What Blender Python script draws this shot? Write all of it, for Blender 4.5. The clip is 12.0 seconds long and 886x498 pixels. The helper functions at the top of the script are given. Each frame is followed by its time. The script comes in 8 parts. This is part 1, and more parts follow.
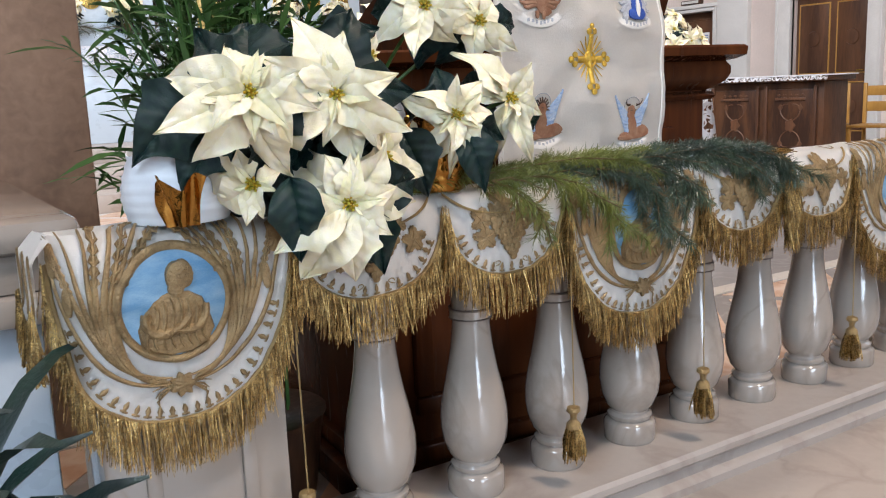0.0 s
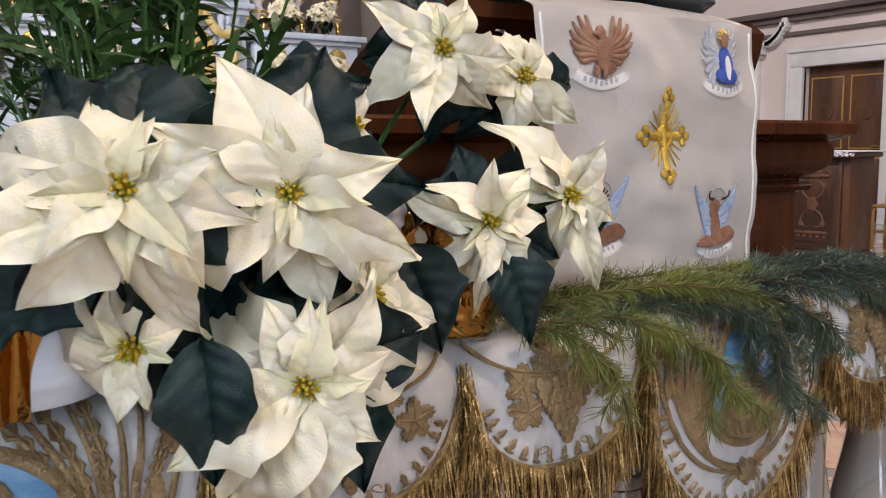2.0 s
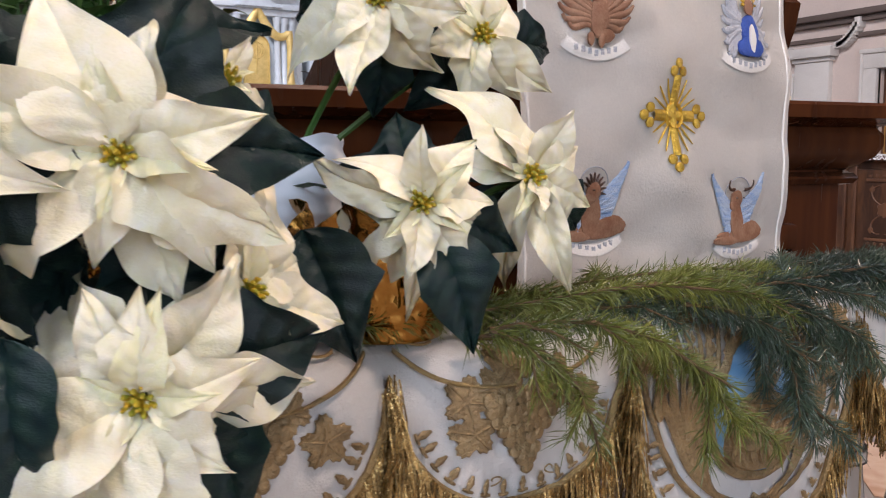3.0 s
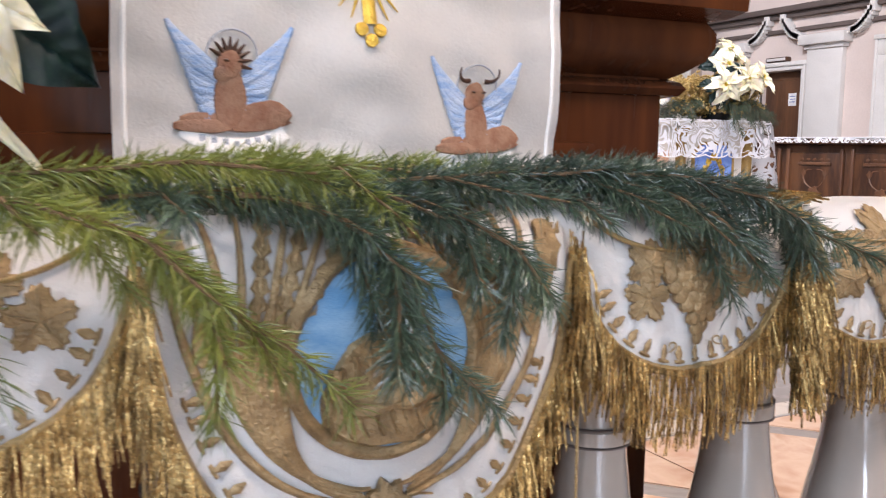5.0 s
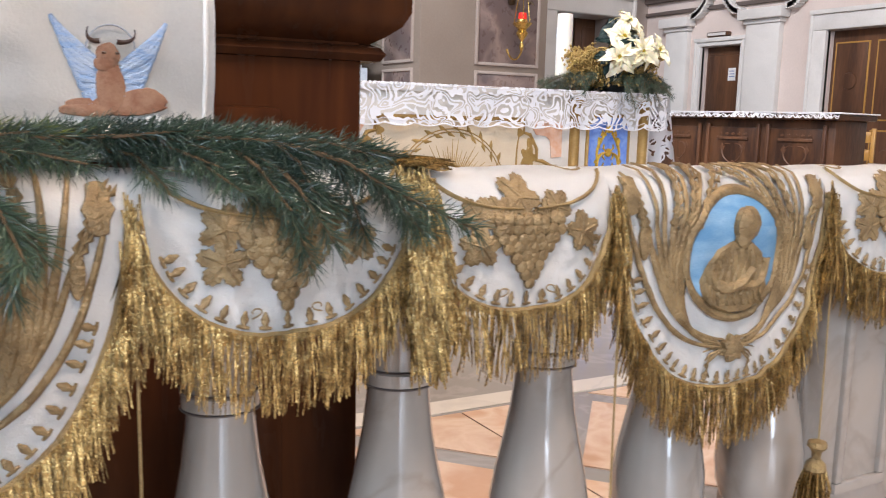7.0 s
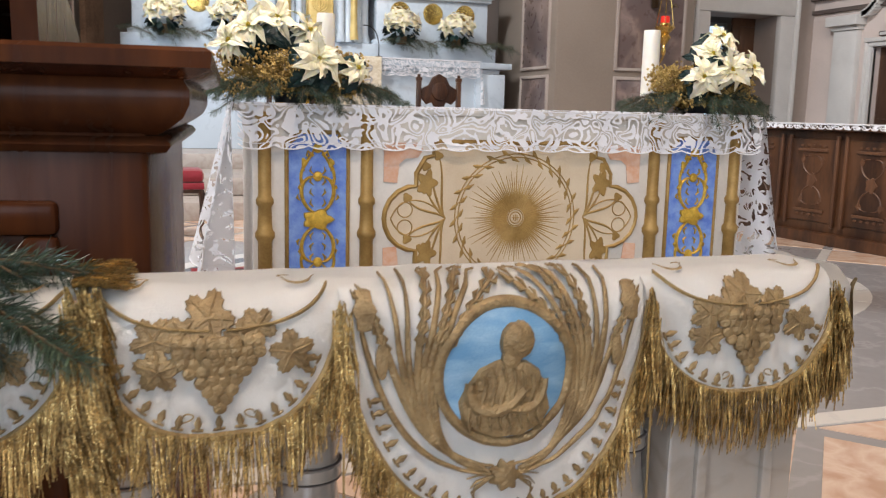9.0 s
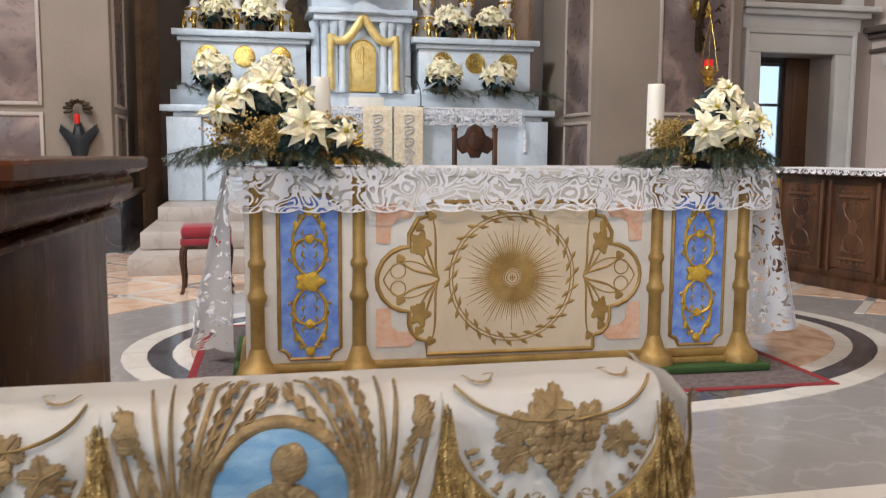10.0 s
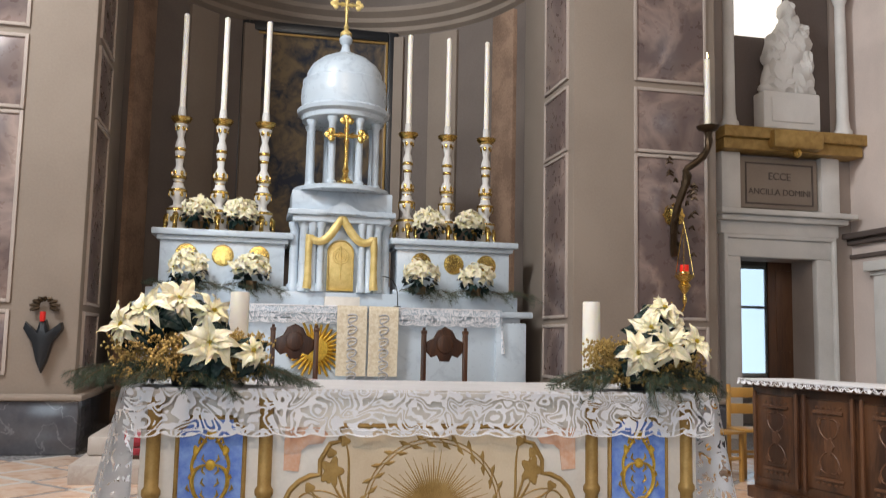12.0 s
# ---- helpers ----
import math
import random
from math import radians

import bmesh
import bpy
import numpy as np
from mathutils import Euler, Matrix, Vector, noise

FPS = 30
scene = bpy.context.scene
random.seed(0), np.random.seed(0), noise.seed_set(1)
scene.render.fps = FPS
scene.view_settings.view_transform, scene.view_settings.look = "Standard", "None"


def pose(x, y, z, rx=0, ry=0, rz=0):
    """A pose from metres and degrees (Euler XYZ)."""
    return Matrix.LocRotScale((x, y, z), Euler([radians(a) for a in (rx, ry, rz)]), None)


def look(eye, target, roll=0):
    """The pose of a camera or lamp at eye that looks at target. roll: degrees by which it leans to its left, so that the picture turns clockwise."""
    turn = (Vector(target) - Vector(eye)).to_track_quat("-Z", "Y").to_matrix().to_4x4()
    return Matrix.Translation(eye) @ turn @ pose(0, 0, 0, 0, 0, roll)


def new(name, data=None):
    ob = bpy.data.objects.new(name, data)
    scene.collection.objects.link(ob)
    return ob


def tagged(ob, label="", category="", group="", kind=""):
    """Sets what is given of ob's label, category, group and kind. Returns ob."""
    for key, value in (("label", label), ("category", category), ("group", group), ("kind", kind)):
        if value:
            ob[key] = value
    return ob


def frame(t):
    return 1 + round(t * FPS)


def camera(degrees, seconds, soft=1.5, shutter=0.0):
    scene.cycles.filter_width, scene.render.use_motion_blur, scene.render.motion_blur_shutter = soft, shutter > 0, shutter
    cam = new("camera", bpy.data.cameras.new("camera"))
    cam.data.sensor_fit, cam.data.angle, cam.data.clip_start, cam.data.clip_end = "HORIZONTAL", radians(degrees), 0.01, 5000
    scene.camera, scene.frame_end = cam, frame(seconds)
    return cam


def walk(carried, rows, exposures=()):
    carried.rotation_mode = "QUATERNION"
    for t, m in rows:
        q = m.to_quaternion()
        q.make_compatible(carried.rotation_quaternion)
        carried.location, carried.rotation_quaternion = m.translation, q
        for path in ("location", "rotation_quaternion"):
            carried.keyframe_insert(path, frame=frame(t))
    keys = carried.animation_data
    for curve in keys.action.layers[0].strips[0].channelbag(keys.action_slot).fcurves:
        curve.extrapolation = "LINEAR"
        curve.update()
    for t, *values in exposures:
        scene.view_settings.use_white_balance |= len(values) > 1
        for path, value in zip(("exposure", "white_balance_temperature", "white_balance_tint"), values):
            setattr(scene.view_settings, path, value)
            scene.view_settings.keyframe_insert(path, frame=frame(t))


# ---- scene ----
cam = camera(53.7, 12.0, 1.1, 0.3)
METRES, EYE, TILT, LEAN, TURN = 3.4, 1.0, 0.0, 0.0, -32.5
OX, OY = -3.6, -1.4
ROWS = [
    (0.0, 0.0, 0.0, 0.0, -0.42, -10.41, 2.3),
    (0.5, -0.0045, 0.0404, 0.0033, -0.57, -10.19, 1.73),
    (1.0, -0.0132, 0.1005, 0.0082, -0.46, -9.54, 1.01),
    (1.5, -0.014, 0.147, 0.0164, -0.57, -7.36, 0.75),
    (2.0, -0.0093, 0.1862, 0.011, -0.7, -6.62, 0.36),
    (2.5, 0.0069, 0.2166, 0.0061, 1.35, -6.43, 0.3),
    (4.5, 0.1329, 0.3125, -0.0321, 6.3, -5.75, -0.85),
    (5.0, 0.1653, 0.3457, -0.0417, 5.46, -6.61, -0.81),
    (5.5, 0.1877, 0.36, -0.0466, 4.8, -7.27, -0.7),
    (6.0, 0.2201, 0.3623, -0.0462, 4.2, -7.85, -0.83),
    (6.5, 0.249, 0.3617, -0.0448, 3.79, -8.31, -1.28),
    (7.0, 0.2831, 0.3586, -0.0417, 3.44, -8.43, -1.54),
    (7.5, 0.3161, 0.3611, -0.0417, 3.63, -8.77, -2.1),
    (9.5, 0.494, 0.4369, 0.0202, 18.55, -8.32, -0.72),
    (10.0, 0.5433, 0.4608, 0.0306, 19.7, -6.34, -0.36),
    (10.5, 0.5685, 0.505, 0.0387, 19.47, -2.86, -0.67),
    (11.0, 0.5963, 0.5396, 0.0514, 19.65, 0.1, -0.95),
    (11.5, 0.6241, 0.5548, 0.0621, 19.77, 2.45, -1.12),
    (12.0, 0.6372, 0.5572, 0.073, 20.27, 6.03, -1.17),
]
walk(cam, [(t, pose(OX, OY, EYE, TILT, LEAN, TURN) @ pose(METRES * x, METRES * y, METRES * z, 90 + pitch, roll, yaw)) for t, x, y, z, yaw, pitch, roll in ROWS],
     [(0.0, -0.19, 6500, 14), (2.5, -0.53, 6700, 22), (5.0, 0.24, 6500, 20), (6.5, 0.18, 6500, 17), (7.5, 0.02, 6600, 15), (9.5, -0.38, 6800, 13), (12.0, -0.53, 6900, 12)])

# ---- world and lights ----
world = bpy.data.worlds.new("sky")
scene.world = world
world.use_nodes = True
wn = world.node_tree.nodes
sky = wn.new("ShaderNodeTexSky")
sky.sky_type, sky.sun_disc, sky.sun_elevation, sky.sun_rotation = "NISHITA", False, radians(35), radians(200)
world.node_tree.links.new(sky.outputs[0], wn["Background"].inputs[0])
wn["Background"].inputs[1].default_value = 0.1


def window_light(name, eye, target, w, h, watts, colour):
    d = bpy.data.lights.new(name, "AREA")
    d.shape, d.size, d.size_y, d.energy, d.color = "RECTANGLE", w, h, watts, colour
    ob = new(name, d)
    ob.matrix_world = look(eye, target)
    return ob


DAY, WARM = (0.68, 0.84, 1.0), (1.0, 0.83, 0.68)
# area lamps standing in for daylight from assumed windows; the walls have no openings
window_light("window_light_left", (-8.9, -4.0, 5.0), (-1.5, 0, 0.6), 3.0, 4.6, 800, DAY)
window_light("window_light_right", (8.4, -2.0, 6.5), (0, 2, 1), 2.4, 3.0, 130, DAY)
window_light("window_light_west", (-3.0, -11.9, 3.2), (-1.6, 3, 0.8), 6.0, 5.4, 950, DAY)
# added fill for the high altar and apse, without a window behind it
window_light("crossing_fill", (-6.0, 3.2, 9.5), (1.2, 11.0, 2.2), 2.2, 2.0, 1750, (0.84, 0.92, 1.0))
# warm fill lamps added over the nave and the sanctuary; no fitting hangs there
window_light("nave_fill", (-1.0, -3.2, 7.5), (-1.5, 0, 0), 0.8, 0.8, 430, WARM)
window_light("sanctuary_lamp", (-0.6, 1.0, 8.5), (0.4, 4, 0.5), 1.0, 1.0, 300, WARM)


# ---- materials ----
def material(name, base, rough=0.5, metal=0.0, dark=None, scale=6.0, fine=60.0, amount=0.5, bump=0.15, sheen=0.0,
             coat=0.0, random_tint=0.0, stretch=(1, 1, 1), distortion=0.4, specular=0.5, subsurface=0.0):
    """A surface with stains and grain at two scales; dark is the second tone."""
    m = bpy.data.materials.new(name)
    m.use_nodes = True
    nt = m.node_tree
    n, ln = nt.nodes, nt.links
    b = n["Principled BSDF"]
    tc = n.new("ShaderNodeTexCoord")
    mp = n.new("ShaderNodeMapping")
    mp.inputs["Scale"].default_value = stretch
    ln.new(tc.outputs["Object"], mp.inputs[0])
    big, small = n.new("ShaderNodeTexNoise"), n.new("ShaderNodeTexNoise")
    for t, s, d in ((big, scale, 5), (small, fine, 3)):
        t.inputs["Scale"].default_value, t.inputs["Detail"].default_value = s, d
        t.inputs["Distortion"].default_value = distortion
        ln.new(mp.outputs[0], t.inputs["Vector"])
    mix = n.new("ShaderNodeMix")
    mix.data_type = "RGBA"
    second = dark or tuple(c * 0.72 for c in base)
    mix.inputs[6].default_value, mix.inputs[7].default_value = (*base, 1), (*second, 1)
    ramp = n.new("ShaderNodeMapRange")
    ramp.inputs[1].default_value, ramp.inputs[2].default_value = 0.35, 0.7
    ramp.inputs[4].default_value = amount * 1.6
    add = n.new("ShaderNodeMath")
    add.operation = "MULTIPLY_ADD"
    add.inputs[1].default_value = 0.35
    ln.new(small.outputs[0], add.inputs[0])
    sub = n.new("ShaderNodeMath")
    sub.operation = "SUBTRACT"
    sub.inputs[1].default_value = 0.17
    ln.new(big.outputs[0], sub.inputs[0])
    ln.new(sub.outputs[0], add.inputs[2])
    ln.new(add.outputs[0], ramp.inputs[0])
    ln.new(ramp.outputs[0], mix.inputs[0])
    out = mix.outputs[2]
    if random_tint:
        info, hsv = n.new("ShaderNodeObjectInfo"), n.new("ShaderNodeHueSaturation")
        v = n.new("ShaderNodeMapRange")
        v.inputs[3].default_value, v.inputs[4].default_value = 1 - random_tint, 1 + random_tint
        ln.new(info.outputs["Random"], v.inputs[0])
        ln.new(v.outputs[0], hsv.inputs["Value"])
        ln.new(out, hsv.inputs["Color"])
        out = hsv.outputs[0]
    ln.new(out, b.inputs["Base Color"])
    rr = n.new("ShaderNodeMapRange")
    rr.inputs[3].default_value, rr.inputs[4].default_value = max(0.03, rough - 0.12), min(1, rough + 0.12)
    ln.new(small.outputs[0], rr.inputs[0])
    ln.new(rr.outputs[0], b.inputs["Roughness"])
    b.inputs["Metallic"].default_value = metal
    b.inputs["Specular IOR Level"].default_value = specular
    b.inputs["Sheen Weight"].default_value = sheen
    b.inputs["Coat Weight"].default_value = coat
    b.inputs["Coat Roughness"].default_value = 0.15
    if subsurface:
        b.inputs["Subsurface Weight"].default_value = subsurface
        b.inputs["Subsurface Radius"].default_value = (0.01, 0.008, 0.004)
        b.inputs["Subsurface Scale"].default_value = 0.3
    if bump:
        bp = n.new("ShaderNodeBump")
        bp.inputs["Strength"].default_value, bp.inputs["Distance"].default_value = bump, 0.004
        ln.new(small.outputs[0], bp.inputs["Height"])
        ln.new(bp.outputs[0], b.inputs["Normal"])
    return m


def marble(name, base, vein, scale=3.0, rough=0.22, vein_width=0.06, tint=0.0, vein_strength=0.4):
    m = material(name, base, rough, dark=tuple(0.86 * c + 0.14 * v for c, v in zip(base, vein)), scale=scale, fine=scale * 7, amount=0.7, bump=0.05,
                 random_tint=tint)
    n, ln = m.node_tree.nodes, m.node_tree.links
    b = n["Principled BSDF"]
    src = b.inputs["Base Color"].links[0].from_socket
    tc, nz = n.new("ShaderNodeTexCoord"), n.new("ShaderNodeTexNoise")
    nz.inputs["Scale"].default_value, nz.inputs["Detail"].default_value, nz.inputs["Distortion"].default_value = scale * 0.7, 9, 0.5
    ln.new(tc.outputs["Object"], nz.inputs["Vector"])
    off, ab, mr, mx = n.new("ShaderNodeMath"), n.new("ShaderNodeMath"), n.new("ShaderNodeMapRange"), n.new("ShaderNodeMix")
    off.operation, ab.operation, mx.data_type = "SUBTRACT", "ABSOLUTE", "RGBA"
    off.inputs[1].default_value = 0.5
    ln.new(nz.outputs[0], off.inputs[0])
    ln.new(off.outputs[0], ab.inputs[0])
    ln.new(ab.outputs[0], mr.inputs[0])
    mr.inputs[2].default_value, mr.inputs[3].default_value, mr.inputs[4].default_value = vein_width * 0.5, vein_strength, 0.0
    mx.inputs[7].default_value = (*vein, 1)
    ln.new(src, mx.inputs[6])
    ln.new(mr.outputs[0], mx.inputs[0])
    ln.new(mx.outputs[2], b.inputs["Base Color"])
    return m


def lace(name, open_share=0.555):
    """White cotton lace: leafy openwork cut through the cloth."""
    m = material(name, (0.88, 0.89, 0.93), 0.8, fine=300, amount=0.2, bump=0.4)
    n, ln = m.node_tree.nodes, m.node_tree.links
    b, out = n["Principled BSDF"], n["Material Output"]
    tc = n.new("ShaderNodeTexCoord")
    mp = n.new("ShaderNodeMapping")
    ln.new(tc.outputs["UV"], mp.inputs[0])
    scroll, break_up = n.new("ShaderNodeTexNoise"), n.new("ShaderNodeTexNoise")
    for t, sc, dt, ds in ((scroll, 9, 0.5, 1.1), (break_up, 20, 0.8, 0.3)):
        t.inputs["Scale"].default_value, t.inputs["Detail"].default_value, t.inputs["Distortion"].default_value = sc, dt, ds
        ln.new(mp.outputs[0], t.inputs["Vector"])
    curl, band, keep, both = (n.new("ShaderNodeMath") for k in range(4))
    curl.operation, curl.inputs[1].default_value = "MULTIPLY", 46
    ln.new(scroll.outputs[0], curl.inputs[0])
    wave = n.new("ShaderNodeMath")
    wave.operation = "SINE"
    ln.new(curl.outputs[0], wave.inputs[0])
    band.operation, band.inputs[1].default_value = "GREATER_THAN", 0.0
    ln.new(wave.outputs[0], band.inputs[0])
    keep.operation, keep.inputs[1].default_value = "LESS_THAN", open_share
    ln.new(break_up.outputs[0], keep.inputs[0])
    both.operation = "MULTIPLY"
    ln.new(band.outputs[0], both.inputs[0])
    ln.new(keep.outputs[0], both.inputs[1])
    sep = n.new("ShaderNodeSeparateXYZ")
    ln.new(tc.outputs["UV"], sep.inputs[0])
    hem = n.new("ShaderNodeMath")
    hem.operation = "LESS_THAN"
    hem.inputs[1].default_value = 10.0
    ln.new(sep.outputs[1], hem.inputs[0])
    final = n.new("ShaderNodeMath")
    final.operation = "MULTIPLY"
    ln.new(both.outputs[0], final.inputs[0])
    ln.new(hem.outputs[0], final.inputs[1])
    tr, mixs = n.new("ShaderNodeBsdfTransparent"), n.new("ShaderNodeMixShader")
    ln.new(final.outputs[0], mixs.inputs[0])
    thin, soft_mix = n.new("ShaderNodeBsdfTranslucent"), n.new("ShaderNodeMixShader")
    thin.inputs["Color"].default_value = (0.84, 0.85, 0.88, 1)
    soft_mix.inputs[0].default_value = 0.18
    ln.new(b.outputs[0], soft_mix.inputs[1])
    ln.new(thin.outputs[0], soft_mix.inputs[2])
    ln.new(soft_mix.outputs[0], mixs.inputs[1])
    ln.new(tr.outputs[0], mixs.inputs[2])
    ln.new(mixs.outputs[0], out.inputs["Surface"])
    return m


def glow(name, colour, strength):
    m = bpy.data.materials.new(name)
    m.use_nodes = True
    b = m.node_tree.nodes["Principled BSDF"]
    b.inputs["Base Color"].default_value = (*colour, 1)
    b.inputs["Emission Color"].default_value = (*colour, 1)
    b.inputs["Emission Strength"].default_value = strength
    return m


MARBLE = marble("white marble", (0.36, 0.315, 0.275), (0.23, 0.185, 0.15), 5.0, 0.13)
MARBLE.node_tree.nodes["Principled BSDF"].inputs["Coat Weight"].default_value = 1.0
MARBLE.node_tree.nodes["Principled BSDF"].inputs["Coat IOR"].default_value = 1.7
MARBLE.node_tree.nodes["Principled BSDF"].inputs["Coat Roughness"].default_value = 0.10
MARBLE_BLUE = marble("pale grey marble", (0.54, 0.62, 0.69), (0.36, 0.43, 0.51), 2.0, 0.3)
MARBLE_STEP = marble("worn step marble", (0.42, 0.37, 0.33), (0.27, 0.21, 0.18), 5.0, 0.4, 0.09)
FLOOR_PINK = marble("orange pink marble tile", (0.56, 0.35, 0.235), (0.74, 0.58, 0.46), 6.0, 0.16, 0.26, 0.14, 0.75)
FLOOR_GREY = marble("grey marble tile", (0.27, 0.26, 0.26), (0.42, 0.41, 0.40), 4.0, 0.16, 0.05, 0.12)
FLOOR_WHITE = marble("white marble strip", (0.66, 0.63, 0.58), (0.5, 0.48, 0.46), 4.0, 0.16, 0.05, 0.06)
FLOOR_BLACK = marble("black marble strip", (0.06, 0.06, 0.07), (0.25, 0.25, 0.26), 4.0, 0.16, 0.03, 0.06)
FLOOR_NAVE = marble("worn nave paving", (0.36, 0.29, 0.235), (0.26, 0.21, 0.17), 2.0, 0.3, 0.05, 0.06)
MARBLE_RED = marble("mottled violet marble panel", (0.12, 0.085, 0.08), (0.30, 0.22, 0.19), 1.6, 0.3, 0.16, 0.0, 0.8)
PLASTER = material("beige plaster", (0.275, 0.222, 0.18), 0.85, scale=1.2, fine=40, amount=0.45, bump=0.1, dark=(0.23, 0.183, 0.147))
PLASTER_BROWN = material("stained brown plaster", (0.34, 0.22, 0.15), 0.8, scale=2.2, fine=30, amount=0.8, bump=0.15, dark=(0.20, 0.125, 0.085))
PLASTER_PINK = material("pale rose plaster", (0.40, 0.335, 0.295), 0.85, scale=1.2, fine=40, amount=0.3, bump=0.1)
# dark tone: painted shade on walls round the apse, own colour of joints and letters
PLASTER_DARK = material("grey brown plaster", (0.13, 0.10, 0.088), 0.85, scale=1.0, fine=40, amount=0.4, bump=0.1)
# the pier's beige plaster, darkened so its colour carries the shade of the apse
PLASTER_APSE_SHADE = material("beige apse plaster darkened for shade", (0.185, 0.150, 0.130), 0.85, scale=1.0, fine=40, amount=0.4, bump=0.1)
# lighter copy of the rose plaster; window light on the north wall is painted in
PLASTER_PINK_LIT = material("rose plaster lightened as if lit", (0.70, 0.595, 0.54), 0.85, scale=1.2, fine=40, amount=0.3, bump=0.1)
STUCCO = material("white stucco", (0.68, 0.66, 0.63), 0.8, scale=2, fine=50, amount=0.3, bump=0.1)
SILK = material("ivory silk", (0.88, 0.86, 0.83), 0.5, dark=(0.82, 0.79, 0.74), scale=9, fine=420, amount=0.4, bump=0.25, sheen=0.3)
LINEN = material("white linen", (0.82, 0.82, 0.84), 0.75, scale=6, fine=300, amount=0.15, bump=0.3)
SATIN = material("white satin", (0.88, 0.825, 0.755), 0.42, scale=7, fine=260, amount=0.25, bump=0.2, sheen=0.4)
SILK_BLUE = material("light blue silk", (0.10, 0.26, 0.44), 0.5, dark=(0.26, 0.42, 0.56), scale=14, fine=300, amount=0.6, bump=0.3, stretch=(1, 1, 3))
GOLD_THREAD = material("gold thread embroidery", (0.42, 0.29, 0.12), 0.42, 0.45, dark=(0.30, 0.20, 0.09), scale=30, fine=330, amount=0.7, bump=0.9)
GOLD_DULL = material("dull gold relief embroidery", (0.35, 0.24, 0.115), 0.42, 0.35, dark=(0.20, 0.13, 0.06), scale=40, fine=260, amount=0.7, bump=0.8)
GOLD_FRINGE = material("gold bullion fringe", (0.62, 0.42, 0.16), 0.28, 0.7, dark=(0.26, 0.155, 0.05), scale=50, fine=240, amount=0.8, bump=0.6, random_tint=0.1)
def strand_tones(m, low, high):
    """Each strand of a fringe takes its own brightness."""
    n, ln = m.node_tree.nodes, m.node_tree.links
    b = n["Principled BSDF"]
    src = b.inputs["Base Color"].links[0].from_socket
    geo, mr, hsv = n.new("ShaderNodeNewGeometry"), n.new("ShaderNodeMapRange"), n.new("ShaderNodeHueSaturation")
    mr.inputs[3].default_value, mr.inputs[4].default_value = low, high
    ln.new(geo.outputs["Random Per Island"], mr.inputs[0])
    ln.new(mr.outputs[0], hsv.inputs["Value"])
    ln.new(src, hsv.inputs["Color"])
    ln.new(hsv.outputs[0], b.inputs["Base Color"])


strand_tones(GOLD_FRINGE, 0.4, 1.4)
GOLD_BRIGHT = material("bright gold embroidery", (0.80, 0.52, 0.08), 0.35, 0.6, dark=(0.5, 0.3, 0.04), scale=40, fine=260, amount=0.6, bump=0.8)
GOLD = material("gilt metal", (0.80, 0.54, 0.17), 0.25, 0.95, dark=(0.5, 0.32, 0.08), scale=12, fine=90, amount=0.5, bump=0.3)
GILT_DULL = material("dull gilt wood", (0.42, 0.265, 0.085), 0.5, 0.3, dark=(0.27, 0.16, 0.045), scale=10, fine=90, amount=0.6, bump=0.3)
MAHOGANY = material("polished mahogany", (0.098, 0.031, 0.011), 0.24, dark=(0.036, 0.012, 0.006), scale=5, fine=38, amount=0.7, bump=0.015, coat=0.0, specular=0.07, stretch=(1, 1, 0.12))
WALNUT = material("carved walnut", (0.10, 0.042, 0.018), 0.36, dark=(0.032, 0.013, 0.007), scale=6, fine=50, amount=0.8, bump=0.25, stretch=(1, 1, 0.2))
PINE_WOOD = material("yellow varnished wood", (0.45, 0.24, 0.06), 0.35, scale=5, fine=40, amount=0.5, bump=0.1, stretch=(1, 1, 0.2))
CREAM = material("cream canvas field", (0.66, 0.55, 0.40), 0.7, dark=(0.56, 0.44, 0.30), scale=5, fine=120, amount=0.5, bump=0.2)
ALTAR_WHITE = material("painted ivory wood", (0.70, 0.66, 0.60), 0.5, scale=6, fine=60, amount=0.3, bump=0.15)
ALTAR_PINK = material("salmon painted panel", (0.68, 0.36, 0.22), 0.55, dark=(0.72, 0.50, 0.38), scale=18, fine=80, amount=0.7, bump=0.15)
ALTAR_BLUE = material("blue painted panel", (0.10, 0.20, 0.62), 0.5, dark=(0.22, 0.36, 0.72), scale=16, fine=80, amount=0.7, bump=0.15)
BRACT = material("cream poinsettia bract", (0.86, 0.80, 0.63), 0.42, dark=(0.78, 0.71, 0.43), scale=7, fine=60, amount=0.45, bump=0.25, random_tint=0.05, subsurface=0.25)
BRACT_SMALL = material("yellowish inner bract", (0.80, 0.75, 0.52), 0.45, dark=(0.76, 0.72, 0.38), scale=14, fine=70, amount=0.4, bump=0.25, random_tint=0.06, subsurface=0.25)
CYATHIA = material("yellow green flower buds", (0.35, 0.36, 0.04), 0.5, dark=(0.65, 0.38, 0.02), scale=90, fine=200, amount=0.8, bump=0.2)
LEAF_DARK = material("dark poinsettia leaf", (0.005, 0.016, 0.018), 0.36, dark=(0.012, 0.032, 0.024), scale=10, fine=90, amount=0.6, bump=0.35, random_tint=0.25, specular=0.3)
LEAF_GREEN = material("green foliage", (0.035, 0.10, 0.02), 0.45, dark=(0.08, 0.17, 0.04), scale=8, fine=80, amount=0.6, bump=0.3, random_tint=0.3)
FIR = material("fir needle green", (0.072, 0.110, 0.066), 0.3, dark=(0.018, 0.034, 0.024), scale=7, fine=60, amount=0.6, bump=0.1)
FIR_YELLOW = material("yellow green needles", (0.20, 0.215, 0.035), 0.4, dark=(0.06, 0.09, 0.02), scale=7, fine=60, amount=0.6, bump=0.1)
TWIG = material("brown twig", (0.12, 0.07, 0.03), 0.8, bump=0.3)
